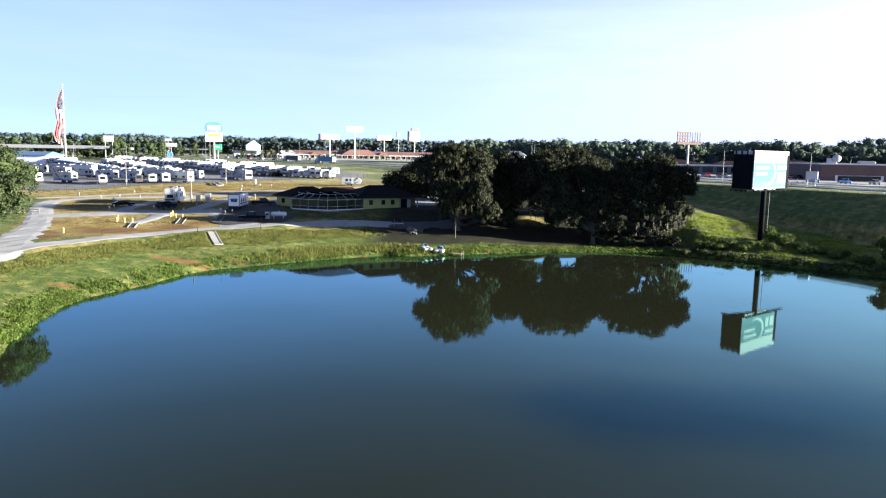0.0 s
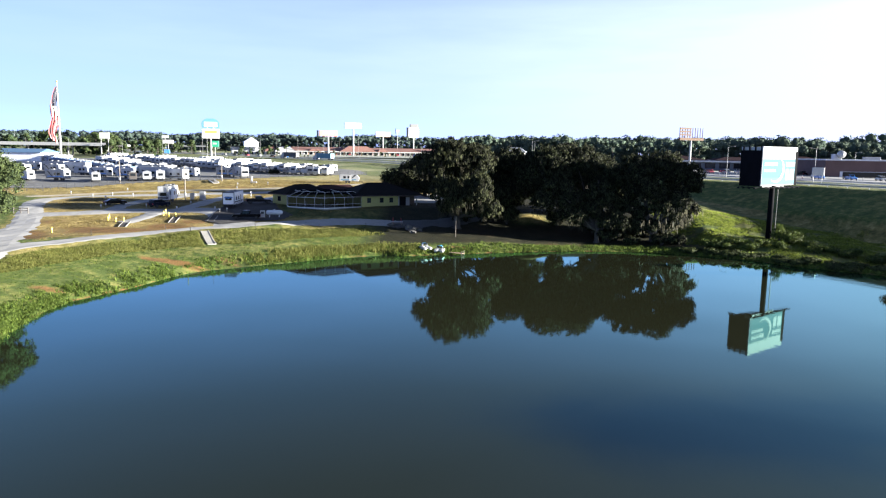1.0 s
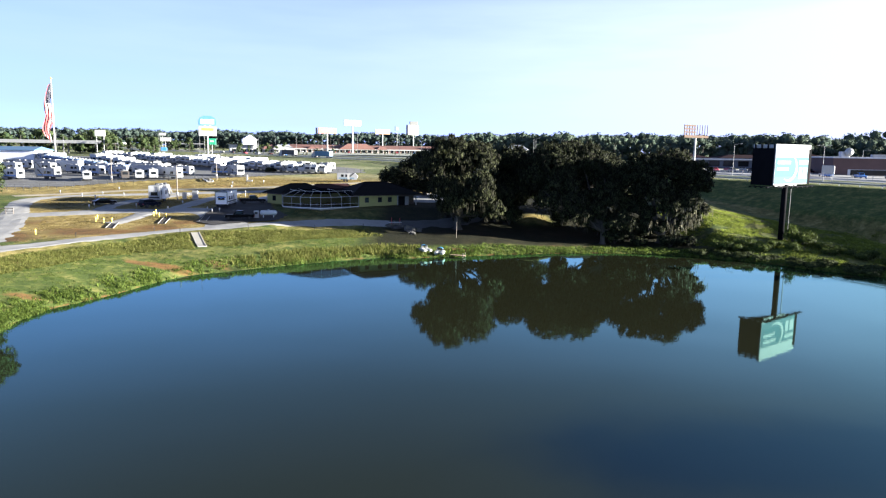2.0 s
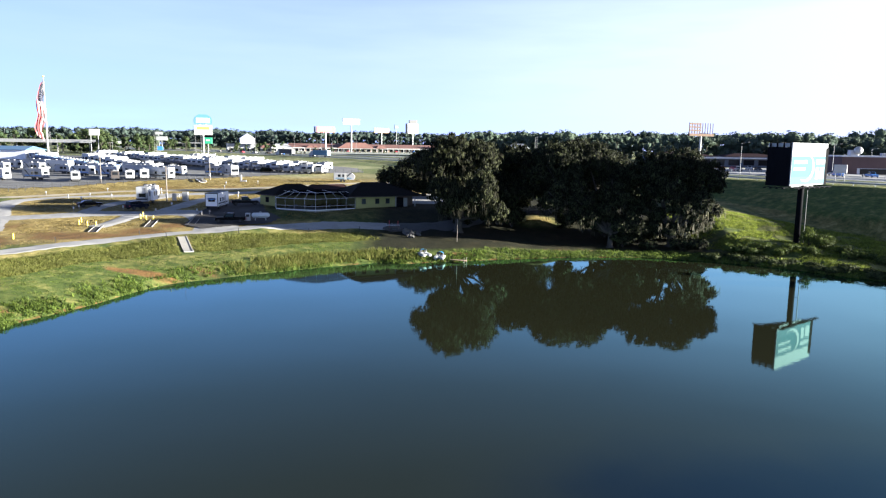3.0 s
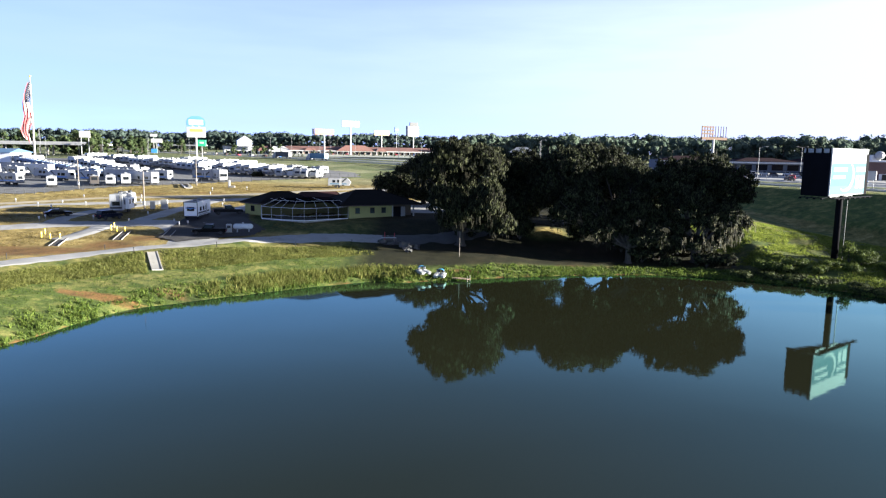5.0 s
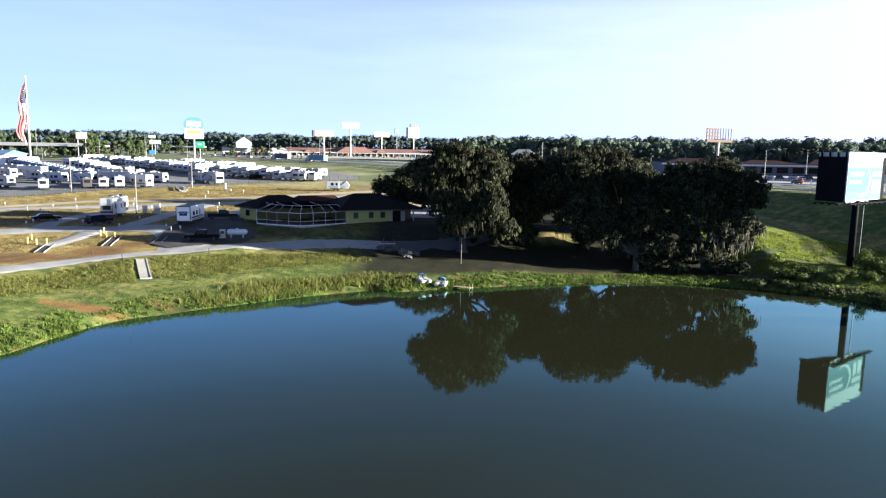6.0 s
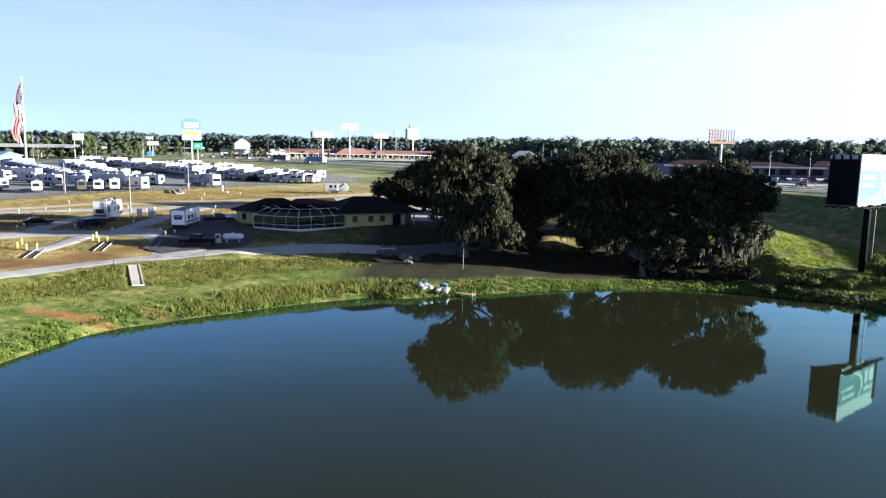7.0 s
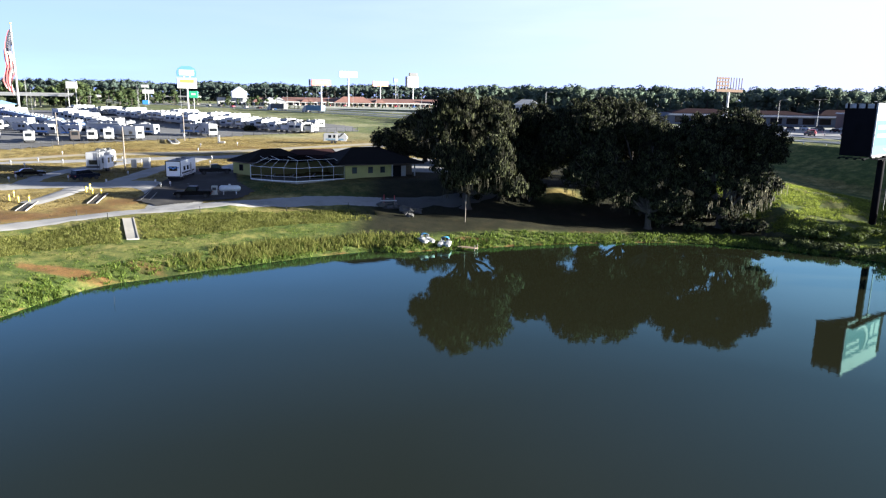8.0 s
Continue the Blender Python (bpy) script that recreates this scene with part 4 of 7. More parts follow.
for k, (x, y, r, h) in enumerate([(71.5, 140.5, 1.8, 2.4), (73.6, 137.6, 1.7, 1.6), (76, 134.2, 1.7, 1.4), (79, 132, 1.8, 1.4), (60, 139.4, 1.9, 1.5), (56, 140.6, 2.0, 1.8), (65, 138.5, 1.7, 1.3), (82, 128.5, 1.7, 1.3),
                                  (68, 136.4, 1.6, 1.5), (77.6, 130.4, 1.6, 1.3), (80.5, 127.2, 1.7, 1.4), (73, 133.6, 1.5, 1.2), (62.5, 136.4, 1.5, 1.3), (58, 138.2, 1.6, 1.4), (84.5, 125, 1.7, 1.5)]):
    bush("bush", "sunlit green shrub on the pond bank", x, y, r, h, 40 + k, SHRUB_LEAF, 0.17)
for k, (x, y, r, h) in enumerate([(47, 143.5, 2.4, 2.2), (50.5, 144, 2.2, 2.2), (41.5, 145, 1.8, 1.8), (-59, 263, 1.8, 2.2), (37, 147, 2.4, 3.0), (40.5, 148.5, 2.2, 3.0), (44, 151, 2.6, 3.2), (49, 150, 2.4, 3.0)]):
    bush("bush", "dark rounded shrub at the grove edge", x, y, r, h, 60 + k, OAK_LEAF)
# dark shrubs added to stand for the black shade below the crowns
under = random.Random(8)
bush("bush", "tall dark shrub added to fill the shade under the oaks", 28.0, 157, 2.3, 4.0, 128, OAK_LEAF)
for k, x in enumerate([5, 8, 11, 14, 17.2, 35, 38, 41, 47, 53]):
    bush("bush", "tall dark shrub added to fill the shade under the oaks", x + under.uniform(-0.5, 0.5), (157.5 if x < 20 else 153.5) + under.uniform(-1.2, 1.2), under.uniform(2.2, 2.9), under.uniform(3.4, 5.0), 130 + k, OAK_LEAF)


bush("bush", "tall sunlit green shrub at the billboard pole", 70.4, 142.0, 1.5, 3.8, 81, SHRUB_LEAF, 0.17)
bush("bush", "sunlit green shrub at the billboard pole", 72.8, 141.2, 1.6, 2.6, 82, SHRUB_LEAF, 0.17)
thicket = random.Random(5)
for k in range(26):
    x = 50.5 + (k % 13) * 3.1 + (k // 13) * 1.5 + thicket.uniform(-0.6, 0.6)
    y = next(v for v in np.arange(118, 150, 0.25) if shore_distance(np.array([x]), np.array([v]))[0] > thicket.uniform(0.9, 2.4) + 2.2 * (k // 13))
    bush("bush", "tangled shrub overhanging the water, leaves darkened as shaded", x, y, thicket.uniform(1.3, 2.0), thicket.uniform(0.6, 1.1), 90 + k, SHADED_BUSH, 0.2)


def round_form():
    bm = bmesh.new()
    bmesh.ops.create_icosphere(bm, subdivisions=1, radius=1)
    bm.verts.ensure_lookup_table()
    out = np.array([v.co[:] for v in bm.verts]), np.array([[v.index for v in f.verts] for f in bm.faces])
    bm.free()
    return out


ROUND, ROUND_FACES = round_form()


def woods(name, label, rows, seed, leaf=HAZY_LEAF, crown=HAZY_CROWN):
    """A far belt of trees: rows of (x0, y0, x1, y1, count, lowest, highest)."""
    rng = np.random.default_rng(seed)
    sets, bulk, stems = [], [], Shape()
    for x0, y0, x1, y1, count, lo, hi in rows:
        for i in range(count):
            k = (i + rng.uniform(-0.5, 0.5)) / count
            x, y = x0 + (x1 - x0) * k + rng.normal() * 3, y0 + (y1 - y0) * k + rng.normal() * 12
            h = lo + (hi - lo) * (0.5 + 0.5 * math.sin(k * 23 + seed + 2 * math.sin(k * 7))) * rng.uniform(0.6, 1.0) + rng.uniform(-1, 1)
            z, r = gz(x, y), h * rng.uniform(0.26, 0.42)
            stems.tube((x, y, z), (x, y, z + h * 0.8), 0.3, 0.12, 4)
            near = y < 800
            for j in range(7 if near else 5):
                a, k2 = rng.uniform(0, 6.28), (0.0 if j == 0 else rng.uniform(0.35, 1.0))
                lr = r * (0.62 if j == 0 else rng.uniform(0.3, 0.58))
                at = np.array([x + r * k2 * math.cos(a), y + r * k2 * math.sin(a), z + (h - lr * 0.85 if j == 0 else h * rng.uniform(0.12, 0.88) - lr * 0.4)])
                bulk.append(at + ROUND * lr * np.array([1, 1, 0.82]) * rng.uniform(0.5, 1.05, (len(ROUND), 1)))
                n = 46 if near else 30
                q = unit(rng.normal(size=(n, 3)) + np.array([0, -0.3, 0.5]))
                c = at + q * lr * np.array([1, 1, 0.82]) * rng.uniform(0.78, 1.1, (n, 1))
                nor = unit(q + 0.3 * rng.normal(size=(n, 3)))
                side = unit(np.cross(nor, rng.normal(size=(n, 3))))
                sets.append((c, side, np.cross(nor, side), lr * 0.3 * rng.uniform(0.5, 1.3, n), lr * 0.3 * rng.uniform(0.5, 1.3, n)))
    ob = cards(name, *[np.concatenate(v) for v in zip(*sets)], leaf)
    stems.object("stems", BARK, ob)
    n = len(ROUND)
    mass = sheet("foliage", *np.vstack(bulk).T, (np.tile(ROUND_FACES, (len(bulk), 1)) + np.repeat(np.arange(len(bulk)) * n, len(ROUND_FACES))[:, None]).tolist(), crown)
    mass.data.polygons.foreach_set("use_smooth", [True] * len(mass.data.polygons))
    mass.parent = ob
    return tagged(ob, label, "woods", kind="stuff")


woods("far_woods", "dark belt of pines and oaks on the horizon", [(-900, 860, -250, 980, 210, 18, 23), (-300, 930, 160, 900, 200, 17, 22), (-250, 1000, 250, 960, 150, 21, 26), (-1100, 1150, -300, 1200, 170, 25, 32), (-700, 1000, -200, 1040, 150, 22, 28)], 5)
woods("far_woods", "dark belt of broadleaf trees behind the stores", [(20, 520, 260, 430, 110, 15, 19), (130, 420, 330, 310, 100, 14, 18), (240, 380, 420, 300, 70, 15, 19), (60, 700, 500, 480, 150, 18, 23), (300, 520, 700, 420, 70, 18, 26)], 6, HAZY_BELT_LEAF, HAZY_BELT_CROWN)
woods("near_woods", "clump of mixed green trees beyond the dealer lot", [(-262, 480, -205, 470, 16, 12, 17), (-200, 445, -165, 440, 13, 9, 13), (-330, 560, -180, 590, 40, 8, 13), (-170, 600, -120, 590, 12, 6, 10), (-95, 606, 70, 592, 46, 1.6, 4.5), (-190, 560, -60, 500, 22, 1.5, 3.5)], 7, NEAR_LEAF, NEAR_CROWN)
# ---- the roadside billboard ----
def panel_between(name, mat, parent, a, b, z0, z1, thick=0.25, label="", edge=0.04):
    """An upright panel from a to b, its face on that line, its thickness behind."""
    (ax, ay), (bx, by) = a, b
    turn = math.degrees(math.atan2(by - ay, bx - ax))
    nx, ny = -(by - ay), bx - ax
    k = thick / 2 / math.hypot(nx, ny)
    return Shape().box((ax + bx) / 2 + nx * k, (ay + by) / 2 + ny * k, z0, math.hypot(bx - ax, by - ay), thick, z1 - z0, turn, edge).object(name, mat, parent, label)


def billboard():
    base = gz(69, 144)
    ob = thing("billboard", "tall two-sided billboard on a dark steel pole", "billboard", at=(0, 0, 0))
    ob.matrix_world = pose(69, 144, base)
    o = Matrix.Translation((-69, -144, -base))

    def local(shape):
        return shape.move(o)
    pole = local(Shape().tube((69, 144, base - 0.3), (69, 144, 20.4), 0.55, 0.5, 16)).object("pole", POLE_PAINT, ob, "dark painted steel pole", True)
    local(Shape().tube((69.85, 143.2, base), (69.85, 143.2, 13.0), 0.07, n=8).tube((70.05, 143.2, 8.0), (69.4, 143.6, 8.0), 0.05, n=6)).object("conduit", STEEL_DARK, pole, "dark steel conduit")
    a, b, c = (64.5, 139.5), (75.9, 148.4), (61.9, 143.4)

    def face(name, mat, p, q, z0, z1, label, thick=0.25):
        part = panel_between(name, mat, ob, p, q, z0, z1, thick, label)
        for v in part.data.vertices:
            v.co = o @ v.co
        return part
    lit = face("front_panel", VINYL, a, b, 13.35, 21.05, "white and pale blue printed front panel")
    face("side_panel", POLE_PAINT, c, (64.35, 139.6), 13.25, 20.2, "black unlit side panel")
    face("back_panel", POLE_PAINT, b, c, 13.3, 20.2, "dark panel back")
    ux, uy = (b[0] - a[0]) / 14.46, (b[1] - a[1]) / 14.46
    nx, ny = uy, -ux

    def on_face(name, mat, s0, s1, z0, z1, out=0.02):
        p = (a[0] + ux * s0 + nx * out, a[1] + uy * s0 + ny * out)
        q = (a[0] + ux * s1 + nx * out, a[1] + uy * s1 + ny * out)
        part = panel_between(name, mat, lit, p, q, z0, z1, 0.012, "", 0)
        for v in part.data.vertices:
            v.co = o @ v.co
    on_face("blue_field", VINYL_BLUE, 0.15, 14.3, 13.5, 18.6, 0.016)
    on_face("pale_band", PALE_BAND, 0.15, 14.3, 13.5, 14.9, 0.024)
    for s0, s1, z0, z1 in ((1.0, 6.2, 17.3, 17.9), (9.8, 13.6, 17.2, 18.0), (0.9, 5.6, 16.1, 16.6), (9.9, 11.2, 14.4, 16.6), (11.7, 13.4, 14.4, 16.6)):
        on_face("text_bar", VINYL, s0, s1, z0, z1, 0.034)
    rows = []
    for i in range(15):
        t, w = radians(-120 + i * 13), 0.12 + 0.55 * math.sin(math.pi * i / 14)
        for r in (2.6 - w / 2, 2.6 + w / 2):
            s = 5.6 + r * math.cos(t) * 1.25
            rows.append((a[0] + ux * s + nx * 0.045, a[1] + uy * s + ny * 0.045, 16.6 + r * math.sin(t) * 0.95))
    ring = Shape().put(rows, [(2 * i, 2 * i + 2, 2 * i + 3, 2 * i + 1) for i in range(14)])
    local(ring).object("swoosh", VINYL, lit)
    walk_top = Shape()
    for p, q in ((a, b), (c, a)):
        dx, dy = q[0] - p[0], q[1] - p[1]
        n = math.hypot(dx, dy)
        ox, oy = dy / n * 0.7, -dx / n * 0.7
        walk_top.box((p[0] + q[0]) / 2 + ox, (p[1] + q[1]) / 2 + oy, 12.95, n + (1.0 if n > 8 else -1.0), 0.8, 0.08, math.degrees(math.atan2(dy, dx)))
        steps = 7 if n > 8 else 4
        for i in range(steps):
            k = (i + 0.5) / steps
            x, y = p[0] + dx * k, p[1] + dy * k
            walk_top.tube((x - ox, y - oy, 13.1), (x + ox * 1.6, y + oy * 1.6, 12.85), 0.05, n=5)
            lampx, lampy = x + ox * 1.6, y + oy * 1.6
            walk_top.box(lampx, lampy, 12.75, 0.35, 0.2, 0.18, math.degrees(math.atan2(dy, dx)))
    local(walk_top).object("catwalk", POLE_PAINT, ob, "dark steel catwalk with lamp arms")
    local(Shape().box(69, 144, 13.0, 9, 0.4, 0.4, 38)).object("beam", STEEL_DARK, ob)
    local(Shape().box(67.4, 144.4, 13.6, 0.5, 2.6, 0.4, 38)).object("beam", STEEL_DARK, ob)
    local(Shape().box(69, 144, 18.8, 8, 0.3, 0.3, 38)).object("beam", STEEL_DARK, ob)
    for i in range(4):
        k = 0.08 + 0.27 * i
        x, y = c[0] + (a[0] - c[0]) * k, c[1] + (a[1] - c[1]) * k
        local(Shape().box(x + 0.2, y + 0.1, 19.9, 0.16, 0.25, 1.15, 30)).object("post", POLE_PAINT, ob)
    trim = panel_between("trim_board", WHITE, ob, (62.2, 143.9), (64.4, 140.2), 20.3, 20.95, 0.1, "white board behind the posts")
    for v in trim.data.vertices:
        v.co = o @ v.co


POLE_PAINT = material("near_black_paint", (0.006, 0.006, 0.008), 0.8, var=0.3, gloss=0.05)
VINYL = material("white_vinyl", (0.33, 0.335, 0.335), 0.7, var=0.05, gloss=0.1)
VINYL_BLUE = material("sky_blue_vinyl", (0.042, 0.11, 0.135), 0.7, var=0.06, gloss=0.1)
PALE_BAND = material("pale_print", (0.06, 0.125, 0.15), 0.7, var=0.05, gloss=0.1)
billboard()


# ---- clubhouse ----
def upright(name, ring, z0, z1, mat, parent, label=""):
    """Walls that follow an outline, 0.25 m thick."""
    n = len(ring)
    cx, cy = sum(p[0] for p in ring) / n, sum(p[1] for p in ring) / n
    walls = []
    for i in range(n):
        a, b = ring[i], ring[(i + 1) % n]
        walls.append(panel_between(name, mat, parent, a, b, z0, z1, 0.25, label, 0))
    return walls


def hip_roof(name, eave, ridge, z0, z1, mat, parent, label="", thick=0.22):
    """A roof over an outline of four corners, with a ridge from ridge[0] (over corners 0 and 3) to ridge[1] (over 1 and 2)."""
    low = [(x, y, z0 - thick) for x, y in eave]
    top = [(x, y, z0) for x, y in eave]
    r = [(x, y, z1) for x, y in ridge]
    s = Shape().put(low + top + r, [(3, 2, 1, 0), (0, 1, 5, 4), (1, 2, 6, 5), (2, 3, 7, 6), (3, 0, 4, 7), (4, 5, 9, 8), (6, 7, 8, 9), (5, 6, 9), (7, 4, 8)])
    ob = s.object(name, mat, parent, label)
    ridge_cap = Shape().tube(r[0], r[1], 0.12, n=6)
    for i, j in ((4, 8), (7, 8), (5, 9), (6, 9)):
        ridge_cap.tube(s.v[i], s.v[j], 0.09, n=5)
    ridge_cap.object("ridge_cap", mat, ob)
    return ob


def window(parent, a, b, z0, z1, proud=0.06):
    f = panel_between("window", BROWN_TRIM, parent, a, b, z0, z1, 0.1, "", 0.01)
    dx, dy = b[0] - a[0], b[1] - a[1]
    n = math.hypot(dx, dy)
    ox, oy = dy / n * 0.03, -dx / n * 0.03
    cut = 0.08 / n
    panel_between("pane", GLASS_DARK, f, (a[0] + dx * cut + ox, a[1] + dy * cut + oy), (b[0] - dx * cut + ox, b[1] - dy * cut + oy), z0 + 0.08, z1 - 0.08, 0.05, "", 0)
    return f


def along(a, b, s, out=0.05):
    dx, dy = b[0] - a[0], b[1] - a[1]
    n = math.hypot(dx, dy)
    return (a[0] + dx / n * s + dy / n * out, a[1] + dy / n * s - dx / n * out)


def clubhouse():
    z = 6.1
    ob = thing("clubhouse", "low yellow clubhouse with dark hip roofs and screened pool", "house", at=(0, 0, 0))
    # west wing
    wing = [(-37.4, 167.6), (-33.5, 165.3), (-24.5, 170.2), (-29.0, 178.5)]
    for w in upright("wall", wing, z - 0.3, z + 2.55, WALL_YELLOW, ob):
        pass
    hip_roof("roof", [(-38.6, 168.0), (-33.6, 163.8), (-23.0, 169.8), (-28.6, 179.8)], [(-32.6, 170.3), (-29.6, 172.6)], z + 2.7, 10.75, SHINGLE, ob)
    # east wing
    e0, e1, e2 = (-16.0, 163.6), (-7.9, 167.5), (-3.4, 169.6)
    ring2 = [e0, e1, (-13.5, 179.2), (-21.6, 175.3)]
    upright("wall", ring2, z - 0.3, z + 2.6, WALL_YELLOW, ob)
    # the porch recess gets its shade from a darker wall colour
    upright("wall", [(-7.5, 169.5), (-4.2, 171.2), (-9.0, 181.0), (-12.5, 179.5)], z - 0.3, z + 2.6, PORCH_SHADE, ob, "porch wall coloured dark for the recess's shade")
    hip_roof("roof", [(-17.3, 161.9), (-1.8, 168.9), (-8.6, 182.6), (-23.4, 175.9)], [(-15.6, 170.6), (-10.8, 172.8)], z + 2.75, 11.35, SHINGLE, ob)
    # link between the wings
    upright("wall", [(-25.5, 171.2), (-19.0, 174.0), (-22.0, 181.0), (-29.0, 178.5)], z - 0.3, z + 2.5, WALL_YELLOW, ob)
    hip_roof("roof", [(-27.5, 169.0), (-17.5, 174.0), (-21.5, 183.0), (-31.0, 178.5)], [(-27.5, 175.0), (-20.5, 178.3)], z + 2.72, 10.45, SHINGLE_RED, ob, "weathered red shingle roof")
    for s in (1.25, 4.35, 6.75):
        window(ob, along(e0, e1, s, 0.07), along(e0, e1, s + 0.95, 0.07), z + 0.95, z + 2.1)
    window(ob, along(wing[0], wing[1], 1.6, 0.07), along(wing[0], wing[1], 2.6, 0.07), z + 0.95, z + 2.1)
    panel_between("door", GLASS_DARK, ob, along(e1, e2, 0.2, 0.05), along(e1, e2, 1.9, 0.05), z, z + 2.2, 0.08, "dark glazed door", 0)
    panel_between("door", WHITE, ob, along(e1, e2, 2.0, 0.05), along(e1, e2, 2.9, 0.05), z, z + 2.15, 0.08, "white door", 0)
    for s in (0.05, 4.6):
        x, y = along(e1, e2, s, 0.3)
        Shape().box(x, y, z - 0.2, 0.22, 0.22, 2.85, 25, 0.02).object("column", WHITE, ob)
    for a, b in (((-17.3, 161.9), (-1.8, 168.9)), ((-33.6, 163.8), (-38.6, 168.0)), ((-33.6, 163.8), (-27, 167.5))):
        t = math.degrees(math.atan2(b[1] - a[1], b[0] - a[0]))
        Shape().box((a[0] + b[0]) / 2, (a[1] + b[1]) / 2, z + 2.5, math.hypot(b[0] - a[0], b[1] - a[1]), 0.06, 0.18, t).object("fascia", BROWN_TRIM, ob)


PORCH_SHADE = material("porch_shade_plaster", (0.16, 0.12, 0.09), 0.9, var=0.2)
BROWN_TRIM = material("brown_trim", (0.07, 0.05, 0.04), 0.7, var=0.2)
clubhouse()


def pool_cage():
    z = 6.05
    ob = thing("pool_cage", "white-framed screen enclosure over a pool terrace", "screen enclosure", at=(0, 0, 0))
    rim = [(-33.6, 165.2), (-32.4, 160.9), (-28.2, 158.6), (-23.6, 157.2), (-19.6, 160.3), (-16.2, 163.4)]
    top = [(-30.6, 166.4), (-30.3, 163.0), (-27.4, 161.4), (-24.0, 160.4), (-21.0, 162.8), (-18.2, 165.4)]
    deck = Shape()
    lower = [(x, y, z - 0.5) for x, y in rim] + [(-19, 171, z - 0.5), (-28, 171, z - 0.5)]
    n = len(lower)
    deck.put(lower + [(x, y, z + 0.12) for x, y, _ in lower], [tuple(range(n - 1, -1, -1)), tuple(range(n, 2 * n))] + [(i, (i + 1) % n, n + (i + 1) % n, n + i) for i in range(n)])
    deck.object("terrace", CONCRETE, ob, "pale concrete pool terrace")

    def bar(a, b, r=0.027):
        Shape().tube(a, b, r, n=5).object("frame_bar", BRIGHT_WHITE, ob)
    for i, (a, b) in enumerate(zip(rim[:-1], rim[1:])):
        ta, tb = top[i], top[i + 1]
        cells = max(2, int(math.hypot(b[0] - a[0], b[1] - a[1]) / 1.7))
        bar((*a, z + 2.45), (*b, z + 2.45), 0.035)
        bar((*a, z + 0.95), (*b, z + 0.95), 0.025)
        Shape().box((a[0] + b[0]) / 2, (a[1] + b[1]) / 2, z + 0.1, math.hypot(b[0] - a[0], b[1] - a[1]), 0.10, 0.14, math.degrees(math.atan2(b[1] - a[1], b[0] - a[0]))).object("sill", BRIGHT_WHITE, ob)
        bar((*ta, z + 3.55), (*tb, z + 3.55))
        Shape().put([(*a, z + 0.3), (*b, z + 0.3), (*b, z + 2.45), (*a, z + 2.45)], [(0, 1, 2, 3)]).object("screen", SCREEN, ob, "dark insect screen")
        Shape().put([(*a, z + 2.45), (*b, z + 2.45), (*tb, z + 3.55), (*ta, z + 3.55)], [(0, 1, 2, 3)]).object("screen", SCREEN, ob, "dark insect screen")
        for j in range(cells + (i == 4)):
            k = j / cells
            p = (a[0] + (b[0] - a[0]) * k, a[1] + (b[1] - a[1]) * k)
            q = (ta[0] + (tb[0] - ta[0]) * k, ta[1] + (tb[1] - ta[1]) * k)
            bar((*p, z), (*p, z + 2.45))
            bar((*p, z + 2.45), (*q, z + 3.55))
    Shape().put([(*q, z + 3.56) for q in top] + [(-21.4, 172.8, z + 3.6), (-33.4, 173.6, z + 3.6)], [tuple(range(8))]).object("screen", SCREEN, ob, "dark insect screen")
    for q in top[1:-1]:
        bar((*q, z + 3.55), (q[0] - 3.2, q[1] + 7.4, z + 3.6))
    for x, y, w, h in ((-26, 162.5, 1.8, 0.45), (-22.5, 164, 1.8, 0.45), (-29.5, 163.2, 1.6, 0.45)):
        chair = thing("sun_lounger", "pale sun lounger inside the pool enclosure", "lounger", "loungers by the pool", (x, y, z + 0.12), 30)
        Shape().box(0, 0, 0.28, w, 0.62, 0.07, edge=0.02).object("seat", WHITE, chair)
        Shape().put([(w / 2 - 0.5, -0.3, 0.3), (w / 2 + 0.1, -0.3, 0.8), (w / 2 + 0.1, 0.3, 0.8), (w / 2 - 0.5, 0.3, 0.3), (w / 2 - 0.44, -0.3, 0.26), (w / 2 + 0.15, -0.3, 0.77), (w / 2 + 0.15, 0.3, 0.77), (w / 2 - 0.44, 0.3, 0.26)],
                    [(0, 1, 2, 3), (7, 6, 5, 4), (0, 4, 5, 1), (1, 5, 6, 2), (2, 6, 7, 3), (3, 7, 4, 0)]).object("backrest", WHITE, chair)
        for lx in (-w / 2 + 0.15, w / 2 - 0.15):
            for ly in (-0.25, 0.25):
                Shape().tube((lx, ly, 0), (lx, ly, 0.3), 0.025, n=5).object("leg", STEEL, chair)


pool_cage()
